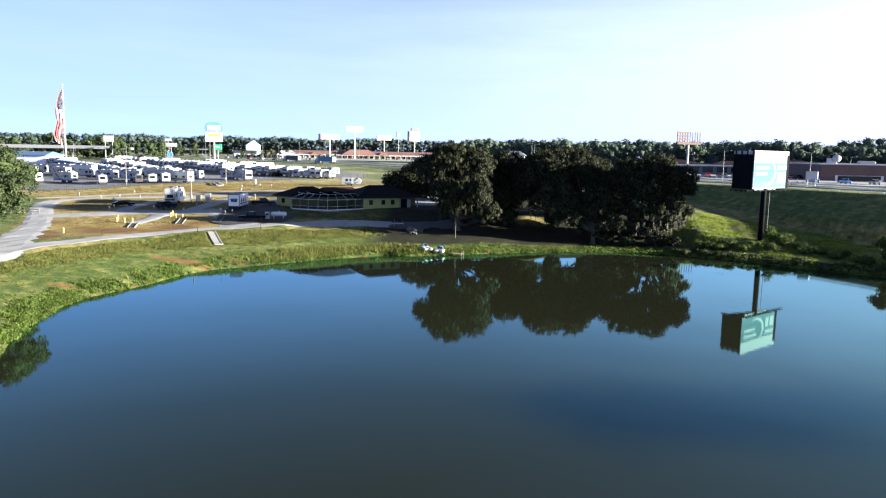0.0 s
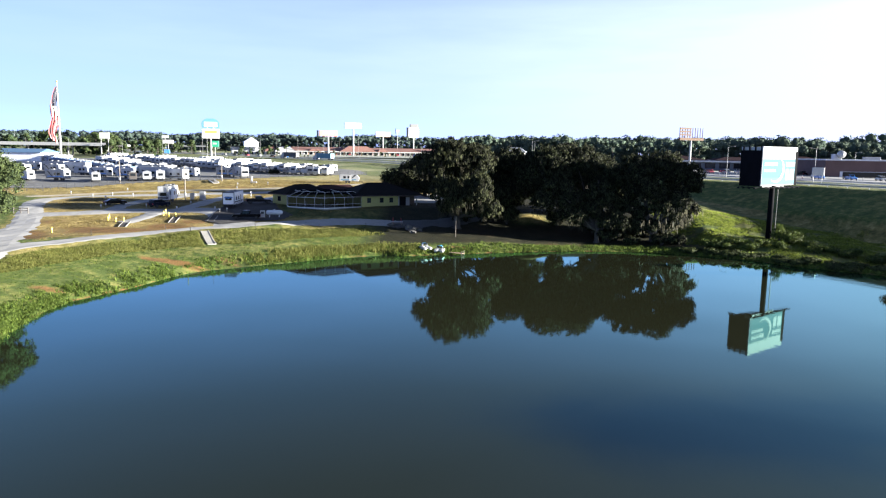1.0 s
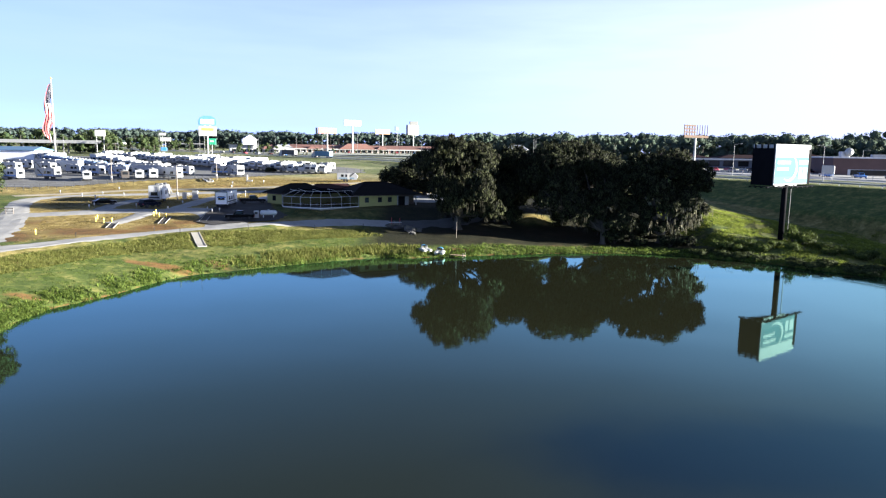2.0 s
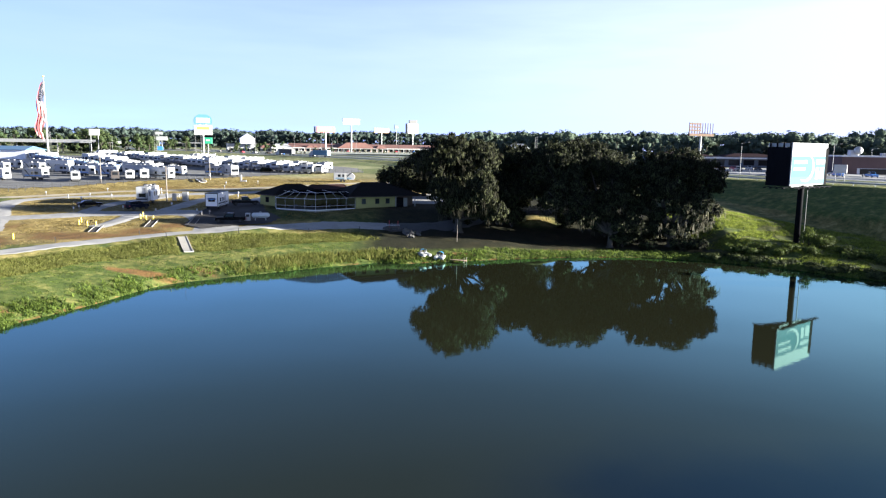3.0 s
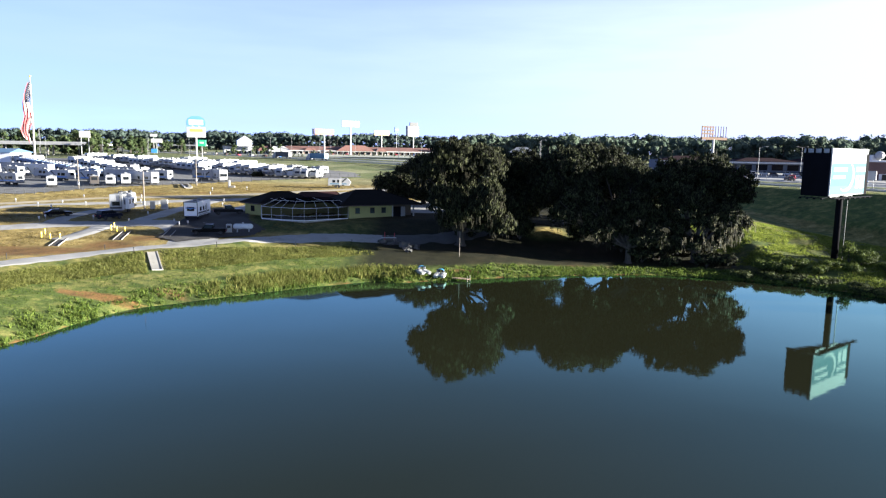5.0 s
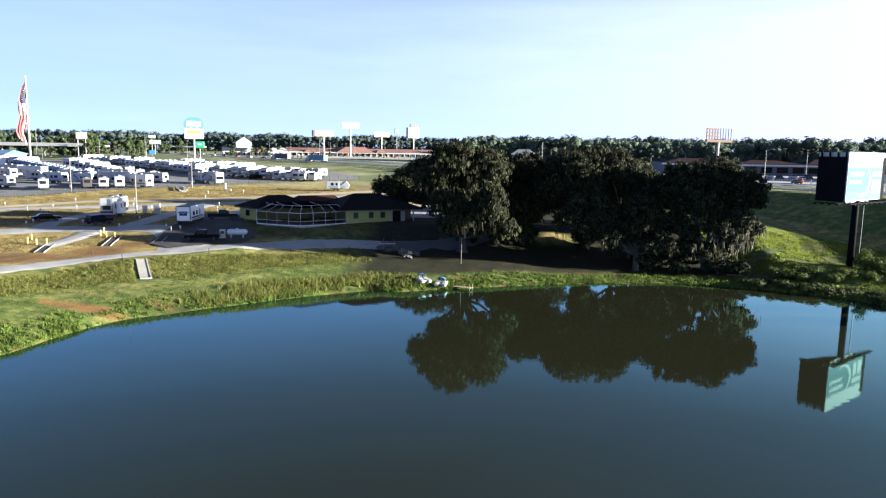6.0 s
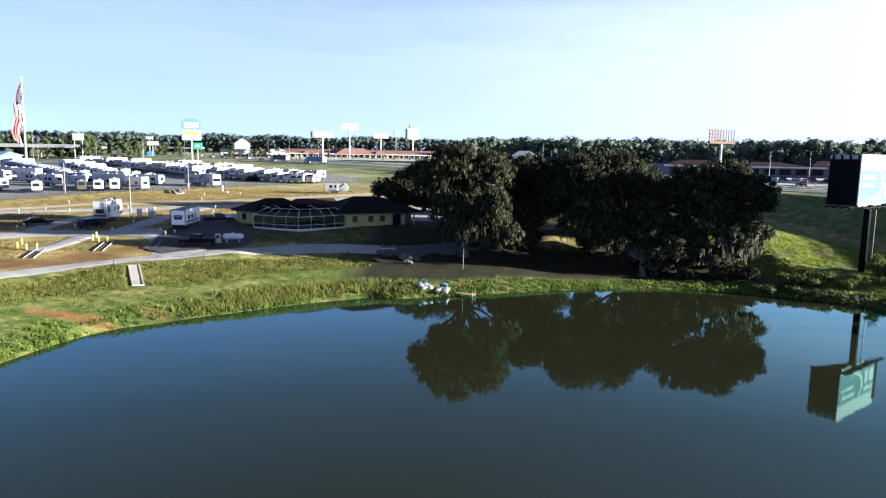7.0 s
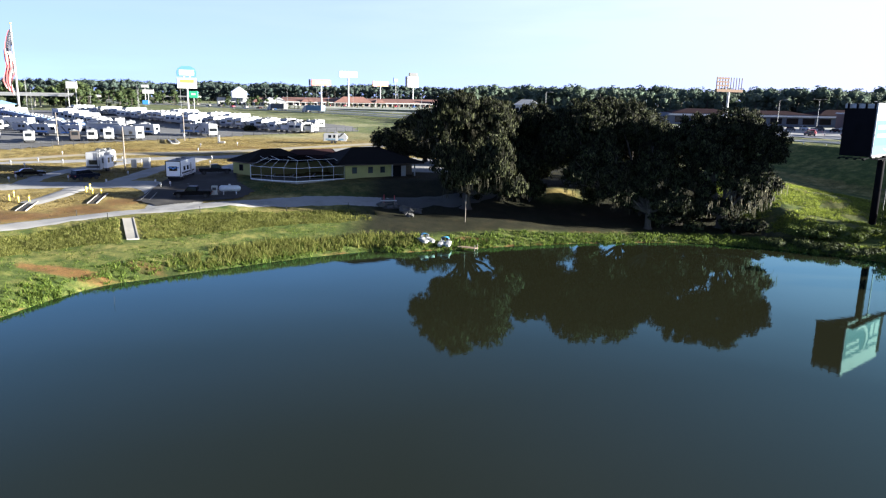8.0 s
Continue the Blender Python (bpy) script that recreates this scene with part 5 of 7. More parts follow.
# ---- vehicles: their length lies along y, the front at +y ----
def trailer(name, label, category, length=8.0, height=3.1, width=2.45, nose="slope", paint=OFFWHITE, stripe=None, seed=0, at=(0, 0, 0), turn=0.0, group=""):
    rng = random.Random(seed)
    ob = thing(name, label, category, group, at, turn)
    h, n = length / 2, height
    floor = 0.62
    if nose == "slope":
        side = [(-h, floor), (-h - 0.06, 1.0), (-h, n - 0.15), (-h + 0.2, n), (h - 0.9, n), (h - 0.1, n - 0.75), (h, 1.5), (h - 0.45, floor)]
    elif nose == "fifth":
        side = [(-h, floor), (-h, n - 0.15), (-h + 0.2, n), (h - 0.5, n), (h, n - 0.5), (h + 0.05, 1.75), (h - 0.3, 1.55), (h - 2.3, 1.5), (h - 2.5, floor)]
    elif nose == "round":
        side = [(-h + 0.3, floor), (-h, 1.1), (-h + 0.05, n - 0.7), (-h + 0.5, n - 0.1), (-h + 1.0, n), (h - 1.0, n), (h - 0.45, n - 0.15), (h - 0.02, n - 0.8), (h, 1.1), (h - 0.3, floor)]
    else:
        side = [(-h, floor - 0.1), (-h, n - 0.1), (-h + 0.15, n), (h - 0.15, n), (h, n - 0.2), (h + 0.05, 1.0), (h - 0.15, 0.5)]
    Shape().prism(side, -width / 2, width / 2, 0.09).object("body", paint, ob)
    w = width / 2
    for sx in (-1, 1):
        count = rng.choice((2, 3, 3))
        for j in range(count):
            y, l = -h + 1.3 + (length - 3.6) * (j + rng.uniform(0.1, 0.6)) / count, rng.uniform(0.8, 1.5)
            box_part("window", GLASS_DARK, ob, sx * (w + 0.004), y, 1.5, 0.03, l, 0.75)
        box_part("lower_trim", STEEL_DARK if seed % 2 else STEEL, ob, sx * (w + 0.003), -0.4, floor + 0.02, 0.02, length - 2.9, 0.22)
        if nose in ("fifth", "slope"):
            Shape().put([(sx * (w + 0.006), h - 3.2, 1.05), (sx * (w + 0.006), h - 2.9, 1.05), (sx * (w + 0.006), h - 0.9, 2.7), (sx * (w + 0.006), h - 1.6, 2.7),
                         (sx * (w + 0.02), h - 3.2, 1.05), (sx * (w + 0.02), h - 2.9, 1.05), (sx * (w + 0.02), h - 0.9, 2.7), (sx * (w + 0.02), h - 1.6, 2.7)],
                        [(0, 1, 2, 3), (7, 6, 5, 4), (0, 4, 5, 1), (1, 5, 6, 2), (2, 6, 7, 3), (3, 7, 4, 0)]).object("graphic", STEEL_DARK, ob)
        if stripe:
            box_part("stripe", stripe, ob, sx * (w + 0.002), -0.3, 1.0, 0.02, length - 1.6, 0.28)
        axle = -0.6 if nose != "box" else -h + 1.6
        for d in ((-0.45, 0.45) if length > 6 else (0,)):
            wheel(ob, sx * (w - 0.12), axle + d)
        if nose == "box":
            wheel(ob, sx * (w - 0.12), h - 1.2)
    box_part("door", WHITE, ob, w + 0.006, h - 2.9 if nose != "fifth" else -h + 2.0, floor + 0.1, 0.03, 0.72, 1.85)
    box_part("rear_window", GLASS_DARK, ob, 0.1 * rng.uniform(-1, 1), -h - 0.055, 1.55, 1.35, 0.03, 0.78)
    if nose == "box":
        box_part("windscreen", GLASS_DARK, ob, 0, h + 0.01, 1.35, width - 0.4, 0.06, 0.95)
    elif nose == "slope":
        Shape().put([(-0.75, h - 0.03, 1.62), (0.75, h - 0.03, 1.62), (0.75, h - 0.13, 2.3), (-0.75, h - 0.13, 2.3), (-0.75, h + 0.04, 1.64), (0.75, h + 0.04, 1.64), (0.75, h - 0.05, 2.33), (-0.75, h - 0.05, 2.33)],
                    [(4, 5, 6, 7), (0, 1, 5, 4), (1, 2, 6, 5), (2, 3, 7, 6), (3, 0, 4, 7)]).object("front_window", GLASS_DARK, ob)
        Shape().tube((-0.5, h - 0.4, 0.55), (0, h + 1.0, 0.5), 0.05, n=5).tube((0.5, h - 0.4, 0.55), (0, h + 1.0, 0.5), 0.05, n=5).tube((0, h + 0.9, 0), (0, h + 0.9, 0.6), 0.04, n=5).object("tow_bar", STEEL_DARK, ob)
    else:
        box_part("front_window", GLASS_DARK, ob, 0, h + 0.03, 2.35, 1.7, 0.06, 0.55)
        Shape().tube((-0.9, h - 0.6, 0), (-0.9, h - 0.6, 1.7), 0.05, n=5).tube((0.9, h - 0.6, 0), (0.9, h - 0.6, 1.7), 0.05, n=5).object("landing_leg", STEEL_DARK, ob)
    for y in ((-1.2, 1.6) if length > 7 else (0,)):
        box_part("roof_unit", ROOF_SKIN, ob, 0, y, n, 0.7, 0.95, 0.3, edge=0.08)
    front = {"slope": 0.95, "fifth": 0.6, "round": 1.1}.get(nose, 0.25)
    back = 1.1 if nose == "round" else 0.28
    box_part("roof", ROOF_SKIN, ob, 0, (back - front) / 2, n - 0.01, width - 0.16, length - front - back, 0.03)
    Shape().box(0.6, 0.3, n, 0.4, 0.4, 0.12, edge=0.03).box(-0.5, h * 0.45, n, 0.4, 0.4, 0.12, edge=0.03).object("roof_vent", ROOF_SKIN, ob)
    box_part("bumper", STEEL_DARK, ob, 0, -h - 0.12, 0.5, width - 0.2, 0.12, 0.14)
    return ob


def car(label, category, paint, kind="sedan", at=(0, 0, 0), turn=0.0, name="parked_car"):
    ob = thing(name, label, category, "", at, turn)
    if kind == "pickup":
        side = [(-2.8, 0.5), (-2.85, 1.1), (-0.75, 1.15), (-0.72, 1.05), (0.9, 1.08), (2.5, 1.05), (2.8, 0.85), (2.82, 0.45)]
        cab, l = [(-0.8, 1.08), (-0.68, 1.82), (0.55, 1.86), (1.25, 1.08)], 2.0
    elif kind == "suv":
        side = [(-2.3, 0.45), (-2.35, 1.0), (-2.2, 1.12), (0.9, 1.1), (2.1, 1.02), (2.35, 0.8), (2.35, 0.42)]
        cab, l = [(-2.2, 1.1), (-1.95, 1.7), (0.2, 1.74), (1.1, 1.08)], 1.45
    else:
        side = [(-2.3, 0.4), (-2.35, 0.85), (-1.7, 0.98), (0.95, 0.95), (2.1, 0.85), (2.35, 0.65), (2.35, 0.38)]
        cab, l = [(-1.65, 0.95), (-0.95, 1.4), (0.25, 1.43), (1.15, 0.93)], 1.45
    Shape().prism(side, -0.93, 0.93, 0.12).object("body", paint, ob)
    c = Shape().prism(cab, -0.78, 0.78, 0.1).object("cabin", paint, ob)
    (y0, z0), (y1, z1), (y2, z2), (y3, z3) = cab
    for sx in (-1, 1):
        s = sx * 0.785
        Shape().put([(s, y0 + 0.2, z0 + 0.08), (s, y1 + 0.08, z1 - 0.08), (s, y2 - 0.05, z2 - 0.08), (s, y3 - 0.28, z3 + 0.08),
                     (s + 0.012 * sx, y0 + 0.2, z0 + 0.08), (s + 0.012 * sx, y1 + 0.08, z1 - 0.08), (s + 0.012 * sx, y2 - 0.05, z2 - 0.08), (s + 0.012 * sx, y3 - 0.28, z3 + 0.08)],
                    [(0, 1, 2, 3), (7, 6, 5, 4), (0, 4, 5, 1), (1, 5, 6, 2), (2, 6, 7, 3), (3, 7, 4, 0)]).object("side_window", GLASS_DARK, c)
        box_part("headlight", WHITE, ob, sx * 0.66, side[-2][0] + 0.01, 0.66, 0.34, 0.05, 0.14)
        box_part("tail_light", RED, ob, sx * 0.72, side[0][0] - 0.045, 0.72, 0.26, 0.05, 0.16)
        for y in (-l, l + 0.05):
            wheel(ob, sx * 0.86, y, 0.36 if kind != "sedan" else 0.32, 0.24)
    for (ya, za), (yb, zb), nm in (((y2, z2), (y3, z3), "windscreen"), ((y1, z1), (y0, z0), "rear_window")):
        k = 0.02 if nm == "windscreen" else -0.02
        q = [(-0.66, ya + (yb - ya) * 0.1 + k, za + (zb - za) * 0.1 + 0.01), (0.66, ya + (yb - ya) * 0.1 + k, za + (zb - za) * 0.1 + 0.01),
             (0.7, ya + (yb - ya) * 0.85 + k, za + (zb - za) * 0.85 + 0.01), (-0.7, ya + (yb - ya) * 0.85 + k, za + (zb - za) * 0.85 + 0.01)]
        Shape().put(q + [(x, y + k * 0.6, z + 0.012) for x, y, z in q], [(3, 2, 1, 0), (4, 5, 6, 7), (0, 1, 5, 4), (1, 2, 6, 5), (2, 3, 7, 6), (3, 0, 4, 7)]).object(nm, GLASS_DARK, c)
    if kind == "pickup":
        Shape().box(0, -1.8, 1.0, 1.5, 1.9, 0.16).object("load_bed", RUBBER, ob)
    return ob


def on(x, y, lift=0.1):
    return (x, y, gz(x, y) + lift)


# ---- camping pitches ----
rv1 = trailer("fifth_wheel_trailer", "white fifth-wheel trailer with dark windows on a pitch", "trailer", 9.0, 3.7, 2.5, "fifth", OFFWHITE, None, 21, on(-62.2, 168.6), 7)
box_part("slide_out", BRIGHT_WHITE, rv1, 1.5, -1.0, 0.75, 0.7, 3.6, 2.2, edge=0.04)
Shape().box(-0.6, 0.5, 3.7, 0.7, 1.0, 0.35, edge=0.08).box(0.5, 3.0, 3.7, 0.7, 1.0, 0.35, edge=0.08).object("roof_unit", STEEL_DARK, rv1, "dark roof air conditioners")
Shape().tube((0.75, -4.62, 0.7), (0.75, -4.62, 3.75), 0.03, n=5).tube((1.1, -4.62, 0.7), (1.1, -4.62, 3.75), 0.03, n=5).object("ladder", STEEL_DARK, rv1)
Shape().box(-0.05, -4.55, 0.95, 2.3, 0.03, 0.32).object("rear_print", STEEL_DARK, rv1)
for y in (-3.2, -1.8, 0.2, 2.6):
    box_part("side_window", GLASS_DARK, rv1, 1.865 if -2.8 < y < 0.8 else 1.27, y, 1.7, 0.03, 0.9, 0.9)
Shape().box(1.28, 2.0, 0.8, 0.03, 4.6, 0.5).object("side_print", STEEL_DARK, rv1)
rv2 = trailer("travel_trailer", "white travel trailer with black edged front and blue print", "trailer", 8.5, 3.25, 2.55, "box", BRIGHT_WHITE, STEEL_DARK, 22, on(-44.9, 161.6), 2)
Shape().box(-0.55, -4.31, 2.0, 0.75, 0.03, 0.2, -10).box(0.55, -4.31, 2.0, 0.75, 0.03, 0.2, 10).box(0, -4.31, 1.85, 0.35, 0.03, 0.25).object("print", BLUE, rv2)
Shape().box(-1.24, -4.26, 0.6, 0.1, 0.1, 2.65).box(1.24, -4.26, 0.6, 0.1, 0.1, 2.65).box(0, -4.26, 3.15, 2.5, 0.1, 0.12).object("edge_trim", BLACK, rv2)
trailer("travel_trailer", "small white travel trailer alone on the dry grass", "trailer", 6.4, 2.7, 2.3, "slope", OFFWHITE, BLUE_PALE, 23, on(-26.6, 227.5), -84)
car("dark sedan parked on an asphalt pitch", "car", BLACK, "sedan", on(-70.8, 160.0), -52)
car("dark blue compact car behind a trailer", "car", material("dark_blue_paint", (0.006, 0.009, 0.02), 0.3, bump=0, gloss=0.1), "suv", on(-60.2, 158.0), -28)
car("black pickup truck parked beside the lane", "pickup", BLACK, "pickup", on(-38.2, 147.6), 99, "pickup_truck")
car("dark grey pickup truck by a travel trailer", "pickup", material("dark_grey_paint", (0.006, 0.006, 0.007), 0.3, bump=0, gloss=0.1), "pickup", on(-40.4, 166.2), -66, "pickup_truck")

TANK_PAINT = material("pale_tank_paint", (0.52, 0.55, 0.57), 0.5, var=0.1, dirt=(0.38, 0.40, 0.40), gloss=0.3)
tank = thing("gas_tank", "white horizontal propane tank on short legs", "gas tank", at=on(-33.0, 149.9), turn=8)
t = Shape().bent([(-1.72, 0, 1.0), (-1.62, 0, 1.0), (-1.35, 0, 1.0), (1.35, 0, 1.0), (1.62, 0, 1.0), (1.72, 0, 1.0)], [0.08, 0.32, 0.5, 0.5, 0.32, 0.08], 16)
t.object("vessel", TANK_PAINT, tank, "white steel vessel", True)
for x in (-1.0, 1.0):
    Shape().box(x, 0, 0, 0.16, 0.75, 0.62, edge=0.02).object("leg", STEEL, tank)
Shape().tube((0, 0, 1.48), (0, 0, 1.68), 0.2, n=10).object("valve_dome", STEEL, tank)
cab = thing("gas_pump", "white metal filling cabinet beside the tank", "pump", at=on(-35.4, 149.6), turn=8)
Shape().box(0, 0, 0, 0.95, 0.6, 1.45, edge=0.05).object("body", WHITE, cab)
Shape().box(0, -0.31, 0.75, 0.6, 0.03, 0.45).object("panel", STEEL_DARK, cab)
Shape().box(0, 0, -0.05, 1.3, 0.9, 0.1).object("plinth", CONCRETE, cab)


def bollard(x, y, h=1.0, paint=YELLOW, label="yellow painted bollard on the brown grass", group="bollards", first=[None], kind="bollard"):
    ob = thing(kind, label, kind.replace("_", " "), group, on(x, y, -0.1))
    Shape().tube((0, 0, 0), (0, 0, h), 0.13, n=10).lump(0, 0, h, 0.13, 0.13, 0.06).object("post", paint, ob)
    Shape().tube((0, 0, h * 0.72), (0, 0, h * 0.82), 0.137, n=10).object("band", WHITE, ob)
    return ob


for x, y in ((-64.9, 143.6), (-62.8, 142.4), (-61.3, 142.6), (-66.3, 147.2), (-56.3, 150.1), (-54.7, 148.8), (-53.3, 148.8), (-56.5, 151.8), (-67.4, 127.5)):
    bollard(x, y)
for x, y in ((-71.9, 155.6), (-71.5, 157), (-62.8, 157.4), (-55.3, 155.2), (-54.9, 162.8), (-47.0, 155.1), (-45.6, 153.6), (-44.2, 154.2), (-83.3, 175.5), (-82.8, 194.0), (-75.2, 179.5), (-48.4, 190.0),
             (-78, 171), (-81, 181), (-66, 186), (-93, 184), (-60, 181), (-46, 181), (-70, 196), (-56, 204), (-50, 216), (-58, 212)):
    p = thing("hookup_post", "pale utility hookup post at a camping pitch", "utility post", "hookup posts", on(x, y, -0.1))
    Shape().box(0, 0, 0, 0.12, 0.12, 1.05, edge=0.02).object("post", POST_GREY, p)
    Shape().box(0, -0.06, 0.62, 0.26, 0.2, 0.42, edge=0.02).object("meter_box", STEEL, p)


def slope_pair(name, label, a, b, width, rail=0.1):
    """Two concrete kerbs down a bank with a dark bed between them."""
    (ax, ay), (bx, by) = a, b
    ob = thing(name, label, "ramp", at=(ax, ay, gz(ax, ay)))
    dx, dy = bx - ax, by - ay
    n = math.hypot(dx, dy)
    px, py = -dy / n * width / 2, dx / n * width / 2
    za, zb = gz(ax, ay), gz(bx, by)

    def plank(o, w, lift, thick, nm, mat):
        ox, oy = -dy / n * o, dx / n * o
        wx, wy = -dy / n * w / 2, dx / n * w / 2
        q = [(ox - wx, oy - wy, lift), (ox + wx, oy + wy, lift), (dx + ox + wx, dy + oy + wy, zb - za + lift), (dx + ox - wx, dy + oy - wy, zb - za + lift)]
        Shape().put([(x, y, z - thick) for x, y, z in q] + q, [(3, 2, 1, 0), (4, 5, 6, 7), (0, 1, 5, 4), (1, 2, 6, 5), (2, 3, 7, 6), (3, 0, 4, 7)]).object(nm, mat, ob)
    plank(-width / 2, rail, 0.15, 0.6, "kerb", CONCRETE)
    plank(width / 2, rail, 0.15, 0.6, "kerb", CONCRETE)
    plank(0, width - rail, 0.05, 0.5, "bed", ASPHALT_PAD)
    return ob


slope_pair("wash_ramp", "concrete kerbed ramp in the dry bank", (-58.6, 135.6), (-60.7, 142.6), 1.3)
slope_pair("wash_ramp", "concrete kerbed ramp in the dry bank", (-51.6, 142.0), (-53.2, 149.4), 1.3)
slope_pair("wash_ramp", "concrete kerbed ramp beside the dark pitch", (-44.9, 145.0), (-46.0, 153.6), 1.3)
drain = thing("drain_chute", "pale concrete drain chute down the grass bank", "drain", at=(-41.6, 131.4, gz(-41.6, 131.4)))
for k, (o, w, lift, mat, nm) in enumerate(((0, 1.15, 0.15, CONCRETE, "slab"), (0.66, 0.16, 0.22, CONCRETE, "kerb"), (-0.66, 0.16, 0.20, CONCRETE, "kerb"))):
    s = Shape()
    ax, ay, bx, by = -41.6, 131.4, -38.0, 124.2
    n = math.hypot(bx - ax, by - ay)
    nx, ny = -(by - ay) / n, (bx - ax) / n
    rows = []
    for i in range(9):
        x, y = ax + (bx - ax) * i / 8, ay + (by - ay) * i / 8
        z = gz(x, y) - gz(-41.6, 131.4)
        rows += [(x - ax + nx * (o - w / 2), y - ay + ny * (o - w / 2), z + lift), (x - ax + nx * (o + w / 2), y - ay + ny * (o + w / 2), z + lift),
                 (x - ax + nx * (o + w / 2), y - ay + ny * (o + w / 2), z - 0.3), (x - ax + nx * (o - w / 2), y - ay + ny * (o - w / 2), z - 0.3)]
    f = [(4 * i + j, 4 * i + (j + 1) % 4, 4 * i + 4 + (j + 1) % 4, 4 * i + 4 + j) for i in range(8) for j in range(4)]
    s.put(rows, f + [(3, 2, 1, 0), (32, 33, 34, 35)]).object(nm, mat, drain)


def utility_pole(x, y, h, label, box=True, arm=False):
    ob = thing("utility_pole", label, "pole", at=on(x, y, -0.2))
    Shape().tube((0, 0, 0), (0, 0, h), 0.16, 0.11, 9).object("pole", WOOD, ob)
    if box:
        Shape().box(0.0, -0.2, 1.3, 0.5, 0.25, 0.8, edge=0.03).object("meter_box", STEEL, ob)
    if arm:
        Shape().tube((0, 0, h - 0.2), (1.6, -0.6, h + 0.15), 0.05, n=6).object("arm", STEEL, ob)
        Shape().box(1.8, -0.68, h + 0.05, 0.7, 0.28, 0.14, -20, 0.04).object("lamp_head", STEEL, ob)
    return ob


utility_pole(-59.5, 172.3, 8.2, "slim wooden pole beside a camping pitch")
kiosk = thing("power_cabinet", "white service cabinets behind the fifth-wheel trailer", "cabinet", at=on(-55.6, 173))
Shape().box(0, 0, 0, 1.3, 0.6, 2.0, edge=0.05).object("body", WHITE, kiosk)
Shape().box(0, -0.32, 0.4, 0.9, 0.03, 1.2).object("door", OFFWHITE, kiosk)
Shape().box(-2.6, 0.2, 0, 0.9, 0.5, 1.6, edge=0.05).object("side_cabinet", WHITE, kiosk)
rail = thing("garden_fence", "pale low rail fence under the tree", "fence", at=on(-88.5, 150))
for i in range(6):
    Shape().box(i * 1.5 - 3.5, 0, -0.2, 0.12, 0.12, 1.4).object("post", WOOD, rail)
Shape().box(0.2, 0, 0.45, 7.6, 0.05, 0.14).object("rail", WOOD, rail)
Shape().box(0.2, 0, 0.95, 7.6, 0.05, 0.14).object("rail", WOOD, rail)


# ---- the pond's edge ----
def pedal_boat(x, y, turn, tilt=0.0):
    ob = thing("pedal_boat", "white pedal boat with blue canopy pulled onto the bank", "boat", "pedal boats", (x, y, max(gz(x, y), 0.05) + 0.02), turn)
    hull = [(-1.2, 0.05), (-1.25, 0.45), (-0.9, 0.55), (0.7, 0.5), (1.25, 0.42), (1.1, 0.05)]
    for sx in (-0.55, 0.55):
        Shape().prism(hull, sx - 0.28, sx + 0.28, 0.15).object("hull", WHITE, ob)
    Shape().box(0, 0, 0.25, 1.1, 2.0, 0.15, edge=0.04).object("deck", WHITE, ob)
    for sx in (-0.36, 0.36):
        seat = Shape().box(sx, -0.35, 0.4, 0.55, 0.5, 0.22, edge=0.06).object("seat", STEEL, ob)
        Shape().box(sx, -0.66, 0.5, 0.55, 0.14, 0.6, edge=0.05).object("seat_back", STEEL_DARK, seat)
    canopy = Shape()
    rows = []
    for i in range(7):
        a = math.pi * (0.12 + 0.76 * i / 6)
        rows += [(0.6 * math.cos(a), -0.9, 0.85 + 0.3 * math.sin(a)), (0.6 * math.cos(a), -0.3, 0.85 + 0.3 * math.sin(a))]
    rows += [(x2, y2, z2 - 0.04) for x2, y2, z2 in rows]
    f = [(2 * i, 2 * i + 1, 2 * i + 3, 2 * i + 2) for i in range(6)] + [(14 + 2 * i + 2, 14 + 2 * i + 3, 14 + 2 * i + 1, 14 + 2 * i) for i in range(6)]
    canopy.put(rows, f).object("canopy", BLUE_CLOTH, ob, "bright blue canvas canopy")
    for sx in (-0.53, 0.53):
        for sy in (-0.86, -0.34):
            Shape().tube((sx, sy, 0.4), (sx, sy, 1.0), 0.025, n=5).object("canopy_post", STEEL, ob)


BLUE_CLOTH = material("blue_canvas", (0.04, 0.30, 0.55), 0.8, var=0.12)
pedal_boat(-0.9, 133.2, 205)
pedal_boat(1.7, 132.7, 170)
dock = thing("jetty", "small weathered wooden jetty at the water edge", "jetty", at=(4.9, 132.3, 0.1), turn=-28)
for i in range(14):
    Shape().box(-1.3 + i * 0.2, 0, 0.2, 0.18, 1.0, 0.05).object("plank", SUNLIT_WOOD, dock)
for x in (-1.2, 1.3):
    for y in (-0.45, 0.45):
        Shape().tube((x, y, -1.2), (x, y, 0.75 if x > 0 else 0.25), 0.06, n=6).object("post", WOOD, dock)
for k, (x, y, sx, sy, sz) in enumerate(((-4.0, 147.4, 1.15, 0.75, 0.8), (-2.5, 147.8, 0.8, 0.6, 0.5), (-3.6, 145.4, 0.6, 0.5, 0.4), (-8.4, 149.7, 0.8, 0.6, 0.45), (-7.0, 149.2, 0.6, 0.5, 0.35), (-6.2, 149.9, 0.7, 0.5, 0.4))):
    tagged(Shape().lump(x, y, gz(x, y) + sz * 0.55, sx, sy, sz, k + 3, 0.9).object("boulder", ROCK), "rough grey boulder lying on the shaded bank", "boulder", "boulders on the bank")
for x, y in ((-49.5, 133.2), (-58.5, 123.5), (-43.8, 130.2), (-34.0, 138.0), (-22.5, 143.2), (-13.5, 147.0)):
    marker = thing("edge_marker", "thin dark post at the road edge", "marker post", "road edge markers", on(x, y, -0.1))
    Shape().tube((0, 0, 0), (0, 0, 0.9), 0.05, n=7).lump(0, 0, 0.92, 0.07, 0.07, 0.06).object("post", RUBBER, marker)
